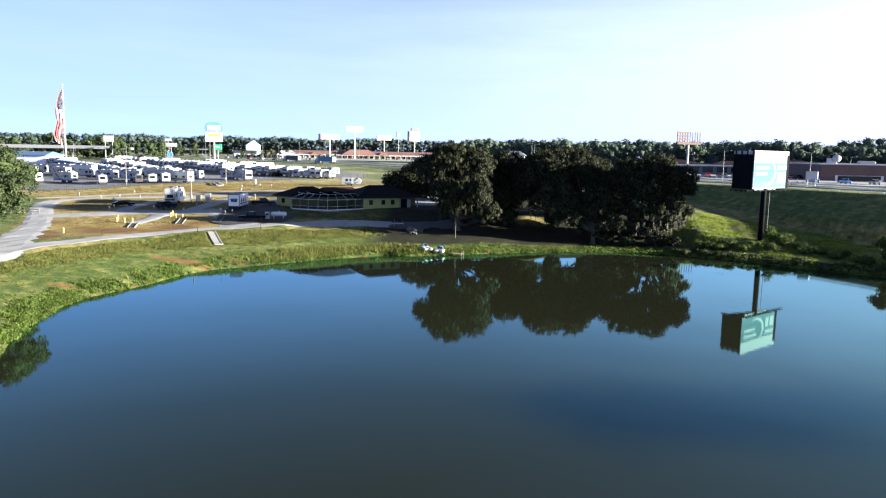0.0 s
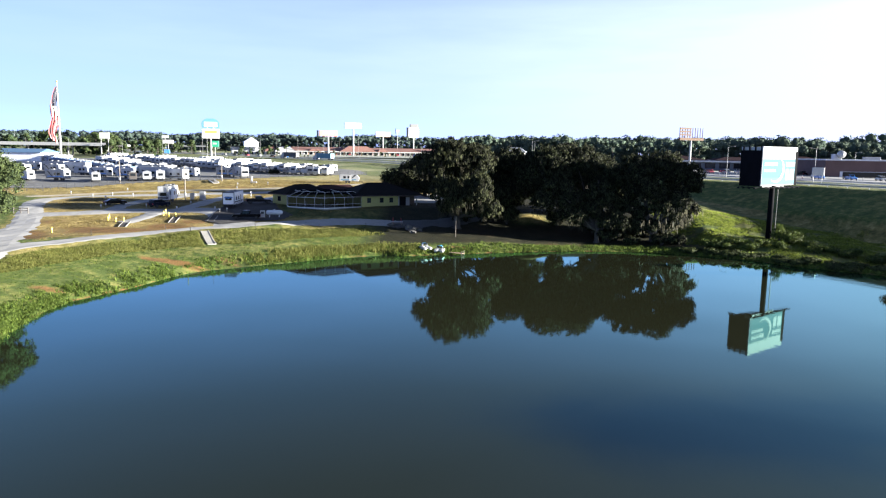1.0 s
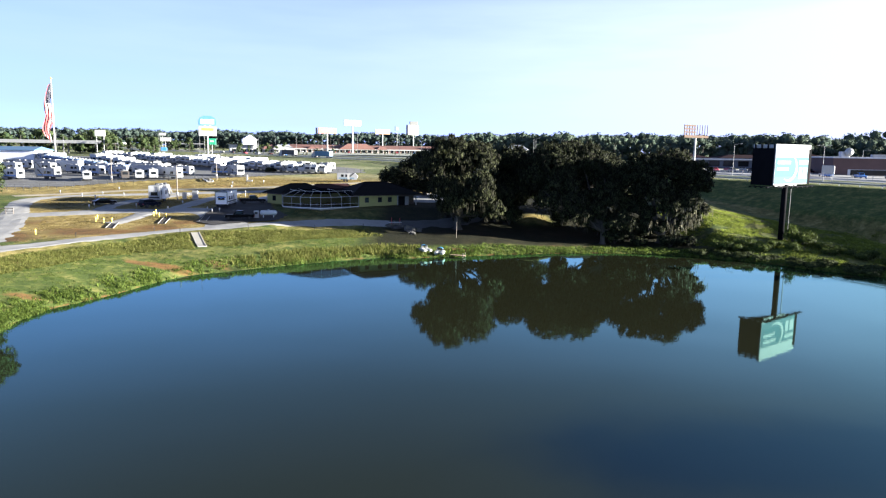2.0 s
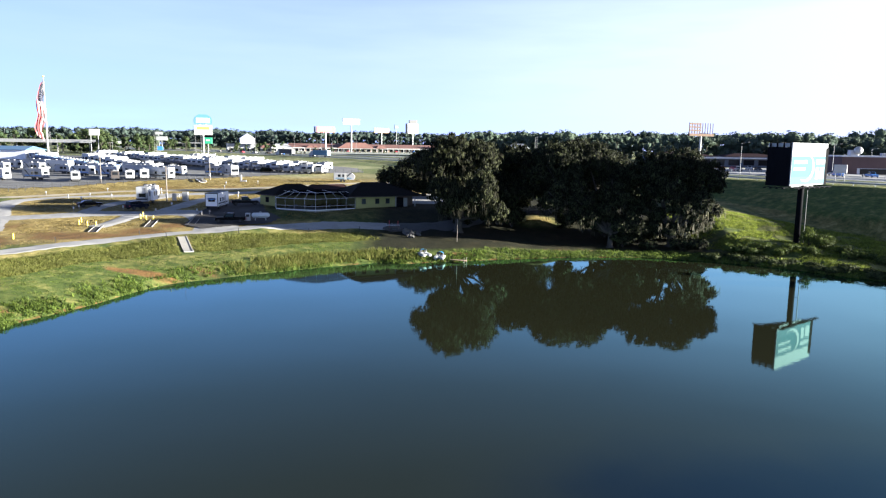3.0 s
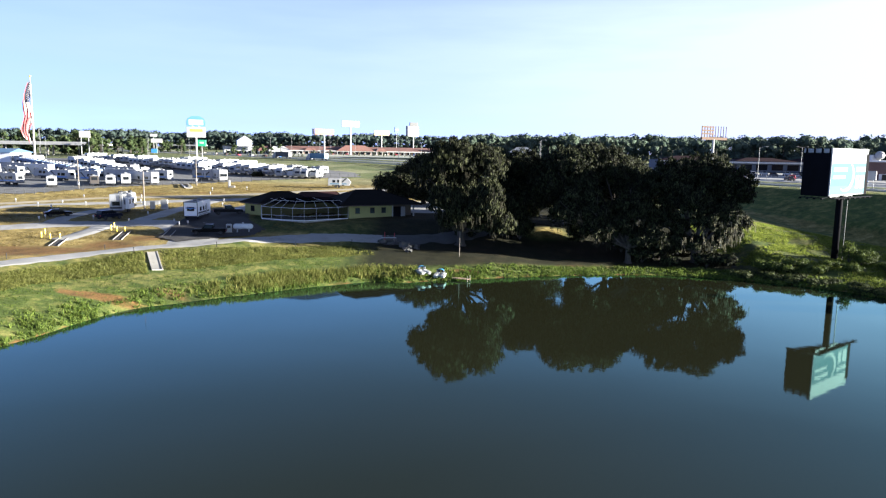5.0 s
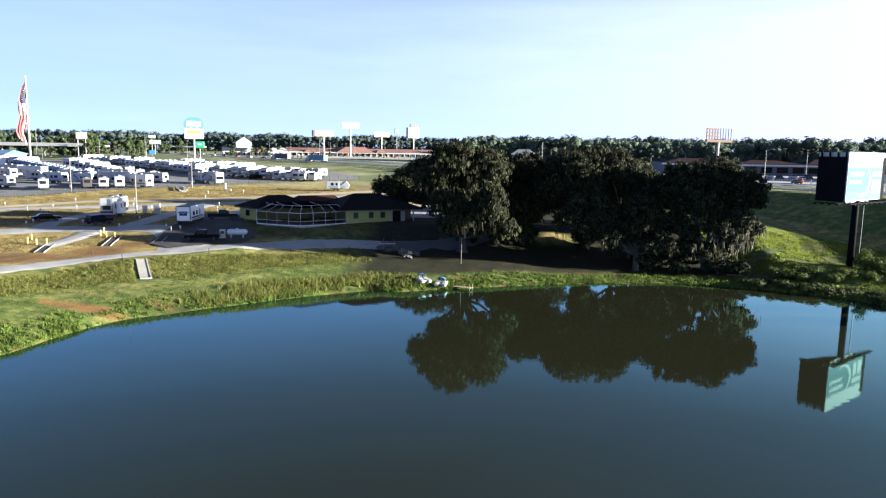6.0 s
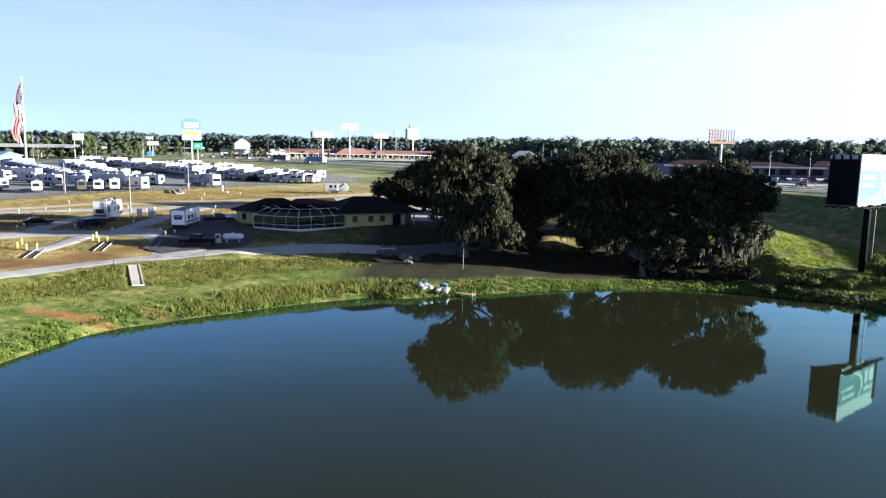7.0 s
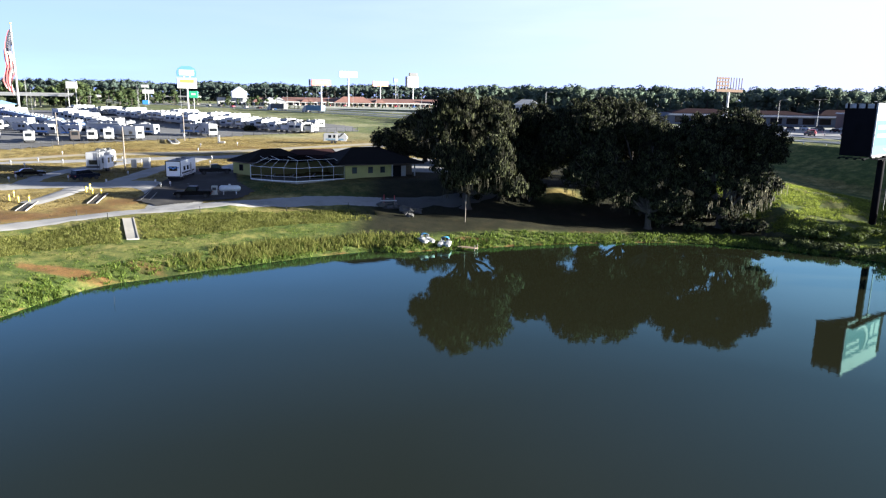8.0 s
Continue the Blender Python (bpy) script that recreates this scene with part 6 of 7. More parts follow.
table = thing("picnic_table", "pale picnic table with red posts in the shade", "table", at=on(-7.3, 150.4), turn=10)
Shape().box(0, 0, 0.72, 2.6, 0.9, 0.08, edge=0.02).object("tabletop", WHITE, table)
for y in (-0.85, 0.85):
    Shape().box(0, y, 0.42, 2.6, 0.3, 0.06).object("bench", WOOD, table)
for x in (-0.9, 0.9):
    Shape().box(x, 0, 0, 0.1, 1.7, 0.42).box(x, 0, 0.4, 0.1, 0.6, 0.34).object("leg", WOOD, table)
for x in (-0.8, 0.9):
    cone = thing("marker_post", "red marker post standing on the bank", "marker", "markers", on(-7.3 + x, 150.9))
    Shape().tube((0, 0, 0), (0, 0, 1.5), 0.07, 0.04, 8).object("post", RED, cone)
    Shape().tube((0, 0, 0), (0, 0, 0.06), 0.2, n=8).object("foot", RUBBER, cone)
stake = thing("water_stake", "thin dark stake standing in the pond", "stake", at=(-31.5, 104, -0.5))
Shape().tube((0, 0, 0), (0.05, 0, 1.3), 0.014, n=6).object("post", RUBBER, stake)
post = thing("bank_post", "thin pale post on the shaded bank", "post", at=on(5.0, 143.5))
Shape().tube((0, 0, -0.2), (0.05, 0, 4.2), 0.06, n=6).object("post", WOOD, post)
low_rail = thing("rail_fence", "low white rail fence in the shade of the oaks", "fence", at=on(8, 168))
for i in range(7):
    Shape().box(i * 2.2 - 6.6, 0, -0.2, 0.14, 0.14, 1.3).object("post", WHITE, low_rail)
Shape().box(0, 0, 0.75, 13.4, 0.06, 0.2).object("rail", WHITE, low_rail)
# ---- the trailer dealer's lot ----
proto = [
    trailer("travel_trailer", "white travel trailer parked in a dealer row", "trailer", 7.6, 3.1, 2.45, "slope", OFFWHITE, BLUE, 1, on(-77.5, 281), 15, "trailers on the lot"),
    trailer("fifth_wheel_trailer", "large cream fifth-wheel trailer parked in a dealer row", "trailer", 10.5, 3.8, 2.5, "fifth", OFFWHITE, None, 2, on(-97, 256), 22, "trailers on the lot"),
    trailer("travel_trailer", "white rounded travel trailer parked in a dealer row", "trailer", 6.2, 2.8, 2.35, "round", OFFWHITE, None, 3, on(-99.8, 211.5), 28, "trailers on the lot"),
    trailer("motorhome", "white motorhome with dark windscreen parked in a dealer row", "motorhome", 9.6, 3.5, 2.5, "box", OFFWHITE, STEEL_DARK, 4, on(-65, 240), -145, "trailers on the lot"),
    trailer("travel_trailer", "blue and white travel trailer parked in a dealer row", "trailer", 7.2, 3.2, 2.45, "slope", SKY_PAINT, WHITE, 5, on(-119.5, 260), -15, "trailers on the lot"),
]
SLATE = material("brown_cargo_paint", (0.04, 0.033, 0.03), 0.5)


def park(kind, x, y, turn):
    return copy_thing(proto[kind], pose(*on(x, y), 0, 0, turn))


lot = random.Random(9)
for x0, y0, x1, y1, n, turn, kinds in (
        (-77, 281.5, -50, 263.5, 8, 162, (0, 0, 1)),       # first row beside the fence
        (-46.5, 261.5, -38.5, 259.5, 4, 165, (2, 0)),
        (-84, 288, -128, 332, 15, 158, (0, 0, 1)),
        (-66, 293, -40, 279, 8, 162, (0, 2, 0)),
        (-74, 303, -118, 346, 15, 150, (0, 1, 2)),
        (-121, 261.6, -168, 316.6, 17, -15, (4, 4, 4, 0)),
        (-117, 256, -101, 254, 5, 24, (0, 2, 1)),
        (-93, 254, -87, 251, 2, 24, (2, 0)),
        (-108, 268, -148, 322, 15, -15, (1, 0, 2)),
        (-170, 325, -205, 368, 12, -15, (0, 1)),
        (-130, 345, -170, 372, 12, 150, (0, 1, 2)),
        (-160, 242, -200, 290, 10, -40, (1, 0))):
    for i in range(n):
        k = i / (n - 1)
        park(lot.choice(kinds), x0 + (x1 - x0) * k + lot.uniform(-0.3, 0.3), y0 + (y1 - y0) * k + lot.uniform(-0.5, 0.5), turn + lot.uniform(-3, 3))
for kind, x, y, turn in ((0, -112.5, 214.5, 70), (0, -121.5, 212, 65), (2, -87, 217.5, 20), (3, -80.5, 223, 60), (0, -84, 219.5, 25), (0, -131, 247, 66), (0, -142, 246, 66), (1, -153, 252, 66), (1, -136, 257, 70), (0, -147, 261, 70), (2, -128, 211, 66), (0, -158, 243, 66), (0, -70, 243, -110),
                         (1, -88.5, 228, 78), (0, -98, 229, 70), (0, -108, 232, 72), (4, -103, 239, 68), (1, -94, 240, 74), (2, -118, 241, 70), (0, -112, 247, 70), (1, -125, 251, 68), (0, -99, 247, 72), (0, -82, 238, 74)):
    park(kind, x, y, turn)
cargo = trailer("cargo_trailer", "brown cargo trailer parked by the lot fence", "trailer", 5.0, 2.6, 2.2, "box", SLATE, None, 6, on(-91, 216), 30)


def lot_fence():
    ob = thing("lot_fence", "thin wire fence along the dealer lot", "fence", at=(-104, 190, 7))
    line = spline([(-112, 186), (-104, 190.9), (-96, 201), (-86, 210.5), (-75, 222), (-62.5, 234.2), (-49, 249.9), (-39.5, 260.4), (-26, 276)], steps=6)
    rails = Shape()
    last = None
    for x, y in line:
        z = gz(x, y)
        Shape().tube((x + 104, y - 190, z - 7.2), (x + 104, y - 190, z - 7 + 1.6), 0.05, n=5).object("post", STEEL_DARK, ob)
        p = (x + 104, y - 190, z - 7)
        if last:
            for h in (0.5, 1.0, 1.5):
                rails.tube((last[0], last[1], last[2] + h), (p[0], p[1], p[2] + h), 0.018, n=4)
        last = p
    rails.object("wire", STEEL_DARK, ob)


lot_fence()
steps = thing("bank_steps", "concrete steps with pale stringers down the grass bank", "steps", at=(-70.2, 225.8, gz(-70.2, 225.8)), turn=0)
for i in range(8):
    k = i / 7
    x, y = 3.6 * k, -7.2 * k
    z = gz(-70.2 + x, 225.8 + y) - gz(-70.2, 225.8)
    Shape().box(x, y, z - 0.4, 1.6, 0.95, 0.6, 26, 0.02).object("step", CONCRETE, steps)
for o in (-0.95, 0.95):
    a, b = Vector((o * 0.9, o * 0.43, 0.35)), Vector((3.6 + o * 0.9, -7.2 + o * 0.43, gz(-66.6, 218.6) - gz(-70.2, 225.8) + 0.35))
    Shape().tube(a, b, 0.16, n=6).object("stringer", WHITE, steps)
for x, y in ((-67.3, 227.2), (-91.6, 209.2)):
    utility_pole(x, y, 8.0, "tall lamp pole at the lot fence", True, True)
sentry = thing("lot_marker", "short white post with plinth on the dry bank", "post", at=on(-56.5, 222))
Shape().box(0, 0, 0, 0.5, 0.5, 2.0, edge=0.05).object("post", WHITE, sentry)
Shape().box(0.8, 0, 0, 1.6, 0.6, 0.5, edge=0.05).object("plinth", CONCRETE, sentry)
# ---- signs, flag and buildings beyond ----
ORANGE_LIGHT = material("orange_print", (0.42, 0.20, 0.045), 0.5)
ROSE = material("faded_red_print", (0.34, 0.10, 0.075), 0.5)
PEACH = material("peach_print", (0.36, 0.20, 0.10), 0.5)
NAVY_SIGN = material("blue_sign", (0.015, 0.06, 0.09), 0.5)
RUST = material("rusty_steel", (0.085, 0.05, 0.03), 0.9, 0.0, var=0.3)
BLUE_ROOF = material("blue_metal_roof", (0.0884, 0.163, 0.258), 0.5, 0.1, var=0.1)
BLUEGREY = material("blue_grey_wall", (0.09, 0.11, 0.15), 0.8)
DARK_ROOF = material("dark_brown_roof", (0.03, 0.018, 0.02), 0.9, var=0.2, gloss=0.03)


def pole_sign(name, label, x, y, w, z0, z1, mat, pole=0.5, turn=0.0, bands=(), side=None, poles=1):
    base = gz(x, y)
    ob = thing(name, label, "sign", at=(x, y, base), turn=turn)
    for i in range(poles):
        px = 0 if poles == 1 else (i - (poles - 1) / 2) * w * 0.7
        Shape().tube((px, 0.5, -0.5), (px, 0.5, z0 - base + 1.0), pole * 0.65, pole * 0.55, 12).object("pole", WHITE, ob)
    f = Shape().box(0, 0.4, z0 - base, w, 0.9, z1 - z0, edge=0.12).object("panel", mat, ob)
    for bx, bw, bz0, bz1, m in bands:
        Shape().box(bx * w, -0.08, z0 - base + bz0 * (z1 - z0), bw * w, 0.05, (bz1 - bz0) * (z1 - z0)).object("print_bar", m, f)
    if side:
        Shape().box(-w / 2 - 0.8, 1.5, z0 - base, 0.4, 3.0, z1 - z0).object("side_panel", side, ob)
    return ob


tall = pole_sign("pylon_sign", "tall dealer sign with blue dome and orange band", -121.5, 388, 9.2, 24.3, 29.2, WHITE, 0.75, 25, [(0, 0.7, 0.55, 0.85, ORANGE_LIGHT)])
head = Shape()
prof = [(-4.4, 30.0), (-4.6, 32.2), (-3.8, 33.8), (-2.0, 34.9), (2.0, 34.9), (3.8, 33.8), (4.6, 32.2), (4.4, 30.0)]
q = [(px, -0.1, pz - gz(-121.5, 388)) for px, pz in prof] + [(px, 1.0, pz - gz(-121.5, 388)) for px, pz in prof]
head.put(q, [tuple(range(7, -1, -1))[::-1], tuple(range(15, 7, -1))] + [(i, 8 + i, 8 + (i + 1) % 8, (i + 1) % 8) for i in range(8)])
dome = head.object("dome_panel", BLUE_PALE, tall, "pale blue domed panel")
Shape().box(0, -0.16, 30.5 - gz(-121.5, 388), 7.0, 0.08, 2.6, edge=0.02).object("white_field", WHITE, dome)
Shape().tube((-1.5, 0.4, 28.0 - gz(-121.5, 388)), (-1.5, 0.4, 31 - gz(-121.5, 388)), 0.3).tube((1.5, 0.4, 28.0 - gz(-121.5, 388)), (1.5, 0.4, 31 - gz(-121.5, 388)), 0.3).object("bracket", STEEL, tall)

pole_sign("pylon_sign", "wide red roadside sign on a single pole", -89.6, 600, 16.5, 30.6, 35.3, ROSE, 1.0, 32, [(0, 0.6, 0.4, 0.75, WHITE)], STEEL_DARK)
pole_sign("pylon_sign", "wide white roadside sign on a tall pole", -73, 640, 16.5, 38.6, 43.6, WHITE, 1.0, 32, [(0.1, 0.4, 0.05, 0.2, STEEL)])
pole_sign("pylon_sign", "orange and cream roadside sign on a pole", -50.6, 700, 16.2, 32.8, 37.4, PEACH, 0.9, 32, [(0, 0.7, 0.35, 0.7, WHITE)])
pole_sign("pylon_sign", "small square blue sign on a thin pole", -38.4, 740, 5.0, 37.0, 42.2, NAVY_SIGN, 0.35, 32, [(0, 0.5, 0.4, 0.6, STEEL)])
tw = pole_sign("pylon_sign", "tall white sign with grey crest and dark side", -22, 756, 12.5, 33.5, 44.0, WHITE, 1.0, 32, [(0, 0.7, 0.78, 0.9, STEEL)], STEEL_DARK)
Shape().prism([(-0.4, 44.0 - gz(-22, 756)), (-0.4, 47.6 - gz(-22, 756)), (0.8, 47.6 - gz(-22, 756)), (0.8, 44.0 - gz(-22, 756))], -4.6, 4.6, 0.3).object("crest", STEEL_DARK, tw, "grey rounded crest")
pole_sign("road_sign", "white pole sign by the overpass", -194.3, 420, 5.6, 23.6, 27.2, WHITE, 0.3, 10, (), None, 2)
pole_sign("road_sign", "green highway sign on a post", -129.5, 420, 4.6, 19.8, 23.3, GREEN_SIGN, 0.3, 10, [(0, 0.5, 0.4, 0.7, WHITE)])
pole_sign("road_sign", "small white signs on one pole", -210, 560, 8, 22, 25, WHITE, 0.3, 10)
pole_sign("road_sign", "small white round-cornered sign on a pole", -213, 562, 5, 26.5, 28.5, WHITE, 0.3, 10)
pole_sign("road_sign", "blue service signs beside the highway", -196, 520, 4, 14.8, 17.5, BLUE, 0.2, 10)
pole_sign("road_sign", "white traffic sign board beside the highway", 112, 205, 3.2, 13.9, 16.2, WHITE, 0.12, -20, (), None, 2)
far_board = pole_sign("empty_billboard", "rusty bare billboard frame on a steel pole", 109.5, 300, 15.0, 25.4, 26.4, RUST, 0.75, 30)
for i in range(10):
    x = -7.1 + i * 1.57
    Shape().box(x, 0.4, 26.4 - gz(109.5, 300), 0.4 if i < 5 else 0.16, 0.25, 4.3).object("upright", RUST, far_board)
for h in (27.4, 28.7, 30.0):
    Shape().box(-3.8, 0.25, h - gz(109.5, 300), 7.0, 0.1, 0.55).object("plank", RUST, far_board)


def flag():
    bz = gz(-191, 365)
    ob = thing("flagpole", "very tall white flagpole with a limp striped flag", "flag", at=(-191, 365, bz))
    Shape().tube((0, 0, -0.3), (0, 0, 51 - bz), 0.55, 0.22, 14).object("pole", WHITE, ob, soft=True)
    Shape().lump(0, 0, 51.2 - bz, 0.5, 0.5, 0.5, 1, 0).object("ball", YELLOW, ob)
    top, low = 49.6 - bz, 19.8 - bz
    cols = 13

    def at(u, v):
        """u across the hanging cloth, v down it."""
        wide = np.interp(v, [0, 0.15, 0.35, 0.6, 0.85, 1], [0.4, 1.6, 3.4, 2.6, 3.8, 1.8])
        lean = np.interp(v, [0, 0.3, 0.6, 1], [0.0, -0.1, 0.3, -1.2])
        fold = 0.55 * math.sin(u * 19 + v * 5) * min(1, v * 4) + 0.25 * math.sin(u * 37 - v * 3)
        x = -0.3 + lean - wide * u + 0.5 * math.sin(v * 13 + u * 4) * (1 - 0.4 * u)
        return (x * 0.85, fold + 0.75 * x, top + (low - top) * v * (1 - 0.10 * u) - (1 - v) * u * 1.5)
    for i in range(cols):
        for name, mat, v0, v1 in (("canton", NAVY, 0.0, 0.36), ("stripe", FLAG_RED if i % 2 == 0 else FLAG_WHITE, 0.36, 1.0)):
            if name == "canton" and i > 8:
                mat, name = (FLAG_RED if i % 2 == 0 else FLAG_WHITE), "stripe"
            s = Shape()
            rows = []
            for k in range(15):
                v = v0 + (v1 - v0) * k / 14
                for u in (i / cols, (i + 1) / cols):
                    rows.append(at(u, v))
            rows += [(x, y + 0.03, z) for x, y, z in rows]
            f = [(2 * k, 2 * k + 1, 2 * k + 3, 2 * k + 2) for k in range(14)] + [(30 + 2 * k + 2, 30 + 2 * k + 3, 30 + 2 * k + 1, 30 + 2 * k) for k in range(14)]
            s.put(rows, f).object(name, mat, ob, soft=True)
    stars = Shape()
    for i in range(7):
        for k in range(8):
            x, y, z = at((i + 0.6) / cols * 0.85, 0.05 + 0.29 * (k + 0.5 * (i % 2)) / 8)
            stars.box(x, y - 0.12, z, 0.42, 0.06, 0.42, 0)
    stars.object("stars", FLAG_WHITE, ob)


flag()


def gable_block(name, label, x, y, w, d, h, roof_h, wall, roof, turn=0.0, category="building", over=0.6, base=None, hip=0.25):
    z = gz(x, y) if base is None else base
    ob = thing(name, label, category, at=(x, y, z), turn=turn)
    Shape().box(0, d / 2, -1.0, w, d, h + 1.0).object("wall", wall, ob)
    if roof_h:
        a, b = w / 2 + over, d + over
        k = w * hip
        Shape().put([(-a, -over, h), (a, -over, h), (a, b, h), (-a, b, h), (-a, -over, h - 0.3), (a, -over, h - 0.3), (a, b, h - 0.3), (-a, b, h - 0.3), (-w / 2 + k, d / 2, h + roof_h), (w / 2 - k, d / 2, h + roof_h)],
                    [(0, 1, 9, 8), (2, 3, 8, 9), (1, 2, 9), (3, 0, 8), (4, 5, 1, 0), (5, 6, 2, 1), (6, 7, 3, 2), (7, 4, 0, 3), (7, 6, 5, 4)]).object("roof", roof, ob)
    return ob


def shop_front(ob, w, n, z0, z1, mat=None):
    for i in range(n):
        x = -w / 2 + w * (i + 0.5) / n
        win = Shape().box(x, -0.06, z0, w / n * 0.72, 0.16, z1 - z0).object("window", mat or STEEL, ob)
        Shape().box(x, -0.16, z0 + 0.15, w / n * 0.64, 0.06, z1 - z0 - 0.3).object("pane", GLASS_DARK, win)


mall = gable_block("shopping_centre", "long pink shopping centre with red tile roof", -62, 655, 145, 22, 4.2, 3.0, MALL_WALL, RED_ROOF, 14, base=14.3, hip=0.03)
shop_front(mall, 140, 26, 0.3, 2.9)
Shape().box(0, -1.6, 2.9, 145, 2.4, 0.8).object("canopy", WHITE, mall, "white canopy band")
for i in range(29):
    Shape().box(-70 + i * 5, -2.6, 0, 0.5, 0.5, 3.0).object("column", WHITE, mall)
for x, w, h in ((-9, 34, 9.5), (-48, 12, 6.5), (14, 10, 7)):
    Shape().put([(x - w / 2, -3.2, 3.4), (x + w / 2, -3.2, 3.4), (x + w / 4, -2.8, h - 1), (x - w / 4, -2.8, h - 1), (x - w / 2, 8, 3.4), (x + w / 2, 8, 3.4), (x + w / 4, 8, h - 1), (x - w / 4, 8, h - 1)],
                [(0, 1, 2, 3), (1, 5, 6, 2), (5, 4, 7, 6), (4, 0, 3, 7), (3, 2, 6, 7), (4, 5, 1, 0)]).object("gable", RED_ROOF, mall)
a = gable_block("white_house", "tall white gabled building on a rise", -161, 645, 15, 12, 8.0, 4.5, BRIGHT_WHITE, WHITE, 110, base=17.0, hip=0.0)
b = gable_block("store", "long low white store with flat roof", -162, 610, 24, 12, 6.2, 0, WHITE, WHITE, 20, base=14)
shop_front(b, 22, 5, 0.5, 2.8)
Shape().box(0, 6, 6.2, 25, 13, 0.4).object("parapet", CREAM, b)
for x, w, lab in ((-138, 10, "dark red roofed diner by the highway"), (-126, 17, "white roofed restaurant by the highway")):
    c = gable_block("restaurant", lab, x, 600, w, 12, 3.2, 3.6, WHITE, WHITE if w > 12 else RED_ROOF, 20, base=14.2)
    shop_front(c, w - 1, 4, 0.6, 2.4)
d = gable_block("store", "long white shed with a blue roof", -206, 338, 39, 16, 4.6, 1.6, BRIGHT_WHITE, BLUE_ROOF, 0, hip=0.02)
e = gable_block("gas_station", "white flat canopy on posts beside the highway", -205, 600, 34, 10, 0.3, 0, CONCRETE, WHITE, 0, base=15)
Shape().box(0, 5, 5.0, 34, 11, 1.0, edge=0.05).object("canopy", WHITE, e)
for x in (-14, -5, 5, 14):
    Shape().tube((x, 5, 0), (x, 5, 5.2), 0.3).object("post", WHITE, e)

over = thing("overpass", "pale concrete road bridge over the highway", "bridge", at=(-245, 455, gz(-245, 455)))
Shape().box(0, 0, 6.2, 96, 11, 1.1, 4).object("deck", WHITE, over)
Shape().box(0, -5.4, 7.3, 96, 0.3, 0.9, 4).object("parapet", WHITE, over)
for x in (-36, -12, 12, 36):
    for y in (-3, 3):
        Shape().tube((x, y + x * 0.07, -0.5), (x, y + x * 0.07, 6.3), 0.5, n=10).object("pier", CONCRETE, over)

brick = gable_block("brick_store", "large dark brick store with flat roof", 205, 268, 104, 40, 7.0, 0, BRICK, BRICK, -8, base=11.0)
Shape().box(0, 20, 7.0, 104.6, 40.6, 0.5, edge=0.05).object("parapet", STEEL, brick, "pale metal parapet")
for x, y, w, h in ((-45, 8, 3.2, 2.2), (-30, 12, 6, 1.2), (-22, 8, 2.5, 1.6), (-8, 10, 3, 1.5), (8, 9, 4, 1.4)):
    Shape().box(x, y, 7.4, w, 2.4, h, edge=0.1).object("roof_unit", WHITE if x != -45 else STEEL, brick)
Shape().lump(-44, 6, 9.4, 1.6, 1.6, 1.6, 2, 0.05).object("roof_tank", WHITE, brick, "white round roof tank")
shop_front(brick, 100, 4, 0.4, 2.8)
strip = gable_block("strip_mall", "long low strip of shops with dark roof", 150, 345, 92, 26, 4.4, 0, BLUEGREY, DARK_ROOF, -8, base=12.6)
for x, w, h in ((-30, 30, 2.0), (2, 28, 1.6), (30, 26, 2.4)):
    Shape().put([(x - w / 2, -0.8, 4.4), (x + w / 2, -0.8, 4.4), (x + w / 2, 26.8, 4.4), (x - w / 2, 26.8, 4.4), (x - w * 0.2, 12, 4.4 + h), (x + w * 0.2, 12, 4.4 + h)],
                [(0, 1, 5, 4), (1, 2, 5), (2, 3, 4, 5), (3, 0, 4), (3, 2, 1, 0)]).object("roof_hip", DARK_ROOF, strip)
shop_front(strip, 88, 13, 0.4, 2.9, DARK_ROOF)
Shape().box(0, -1.2, 3.4, 92, 1.6, 0.7).object("canopy", STEEL, strip, "pale canopy band")
f = gable_block("house", "white house with grey roof behind the oaks", 38, 330, 9, 8, 4.0, 2.0, WHITE, STEEL, -10, base=15.6, category="house")
shop_front(f, 10, 4, 1, 2.8)


LAMP_STEEL = material("weathered_lamp_steel", (0.20, 0.205, 0.21), 0.6, 0.3, var=0.2)


def street_lamp(x, y, h, arm=2.0, double=False):
    ob = thing("street_lamp", "tall grey street lamp beside the road", "street lamp", "street lamps", (x, y, gz(x, y) - 0.3))
    Shape().tube((0, 0, 0), (0, 0, h), 0.11, 0.06, 8).object("pole", LAMP_STEEL, ob)
    for s in ((-1, 1) if double else (1,)):
        Shape().tube((0, 0, h - 0.1), (s * arm, 0, h + 0.3), 0.045, n=6).object("arm", LAMP_STEEL, ob)
        Shape().box(s * (arm + 0.3), 0, h + 0.2, 0.8, 0.3, 0.14, edge=0.05).object("lamp_head", LAMP_STEEL, ob)
    return ob


for x, y, h, two in ((104.6, 251, 11, False), (136.7, 252, 11, True), (-247, 470, 17, False), (-252, 478, 17, False), (-172, 450, 14, False), (-168, 442, 12, False), (-150, 470, 13, True), (-100, 520, 14, True), (-60, 560, 17, False),
                     (46, 330, 13, False), (60, 420, 14, False), (-25, 520, 14, True), (-185, 395, 10, False), (-176, 402, 10, False), (-140, 430, 12, False), (160, 330, 12, True), (190, 240, 11, True), (-285, 520, 16, False), (-330, 560, 18, False), (-100, 640, 20, False), (-130, 585, 14, True), (-80, 570, 12, True), (-45, 585, 12, True), (-10, 575, 12, True), (25, 560, 12, True), (-115, 470, 12, False), (-160, 500, 12, False), (-215, 470, 14, True), (-230, 440, 13, False), (-205, 400, 11, False), (-150, 398, 11, False), (180, 300, 10, False)):
    street_lamp(x, y, h, 2.0, two)


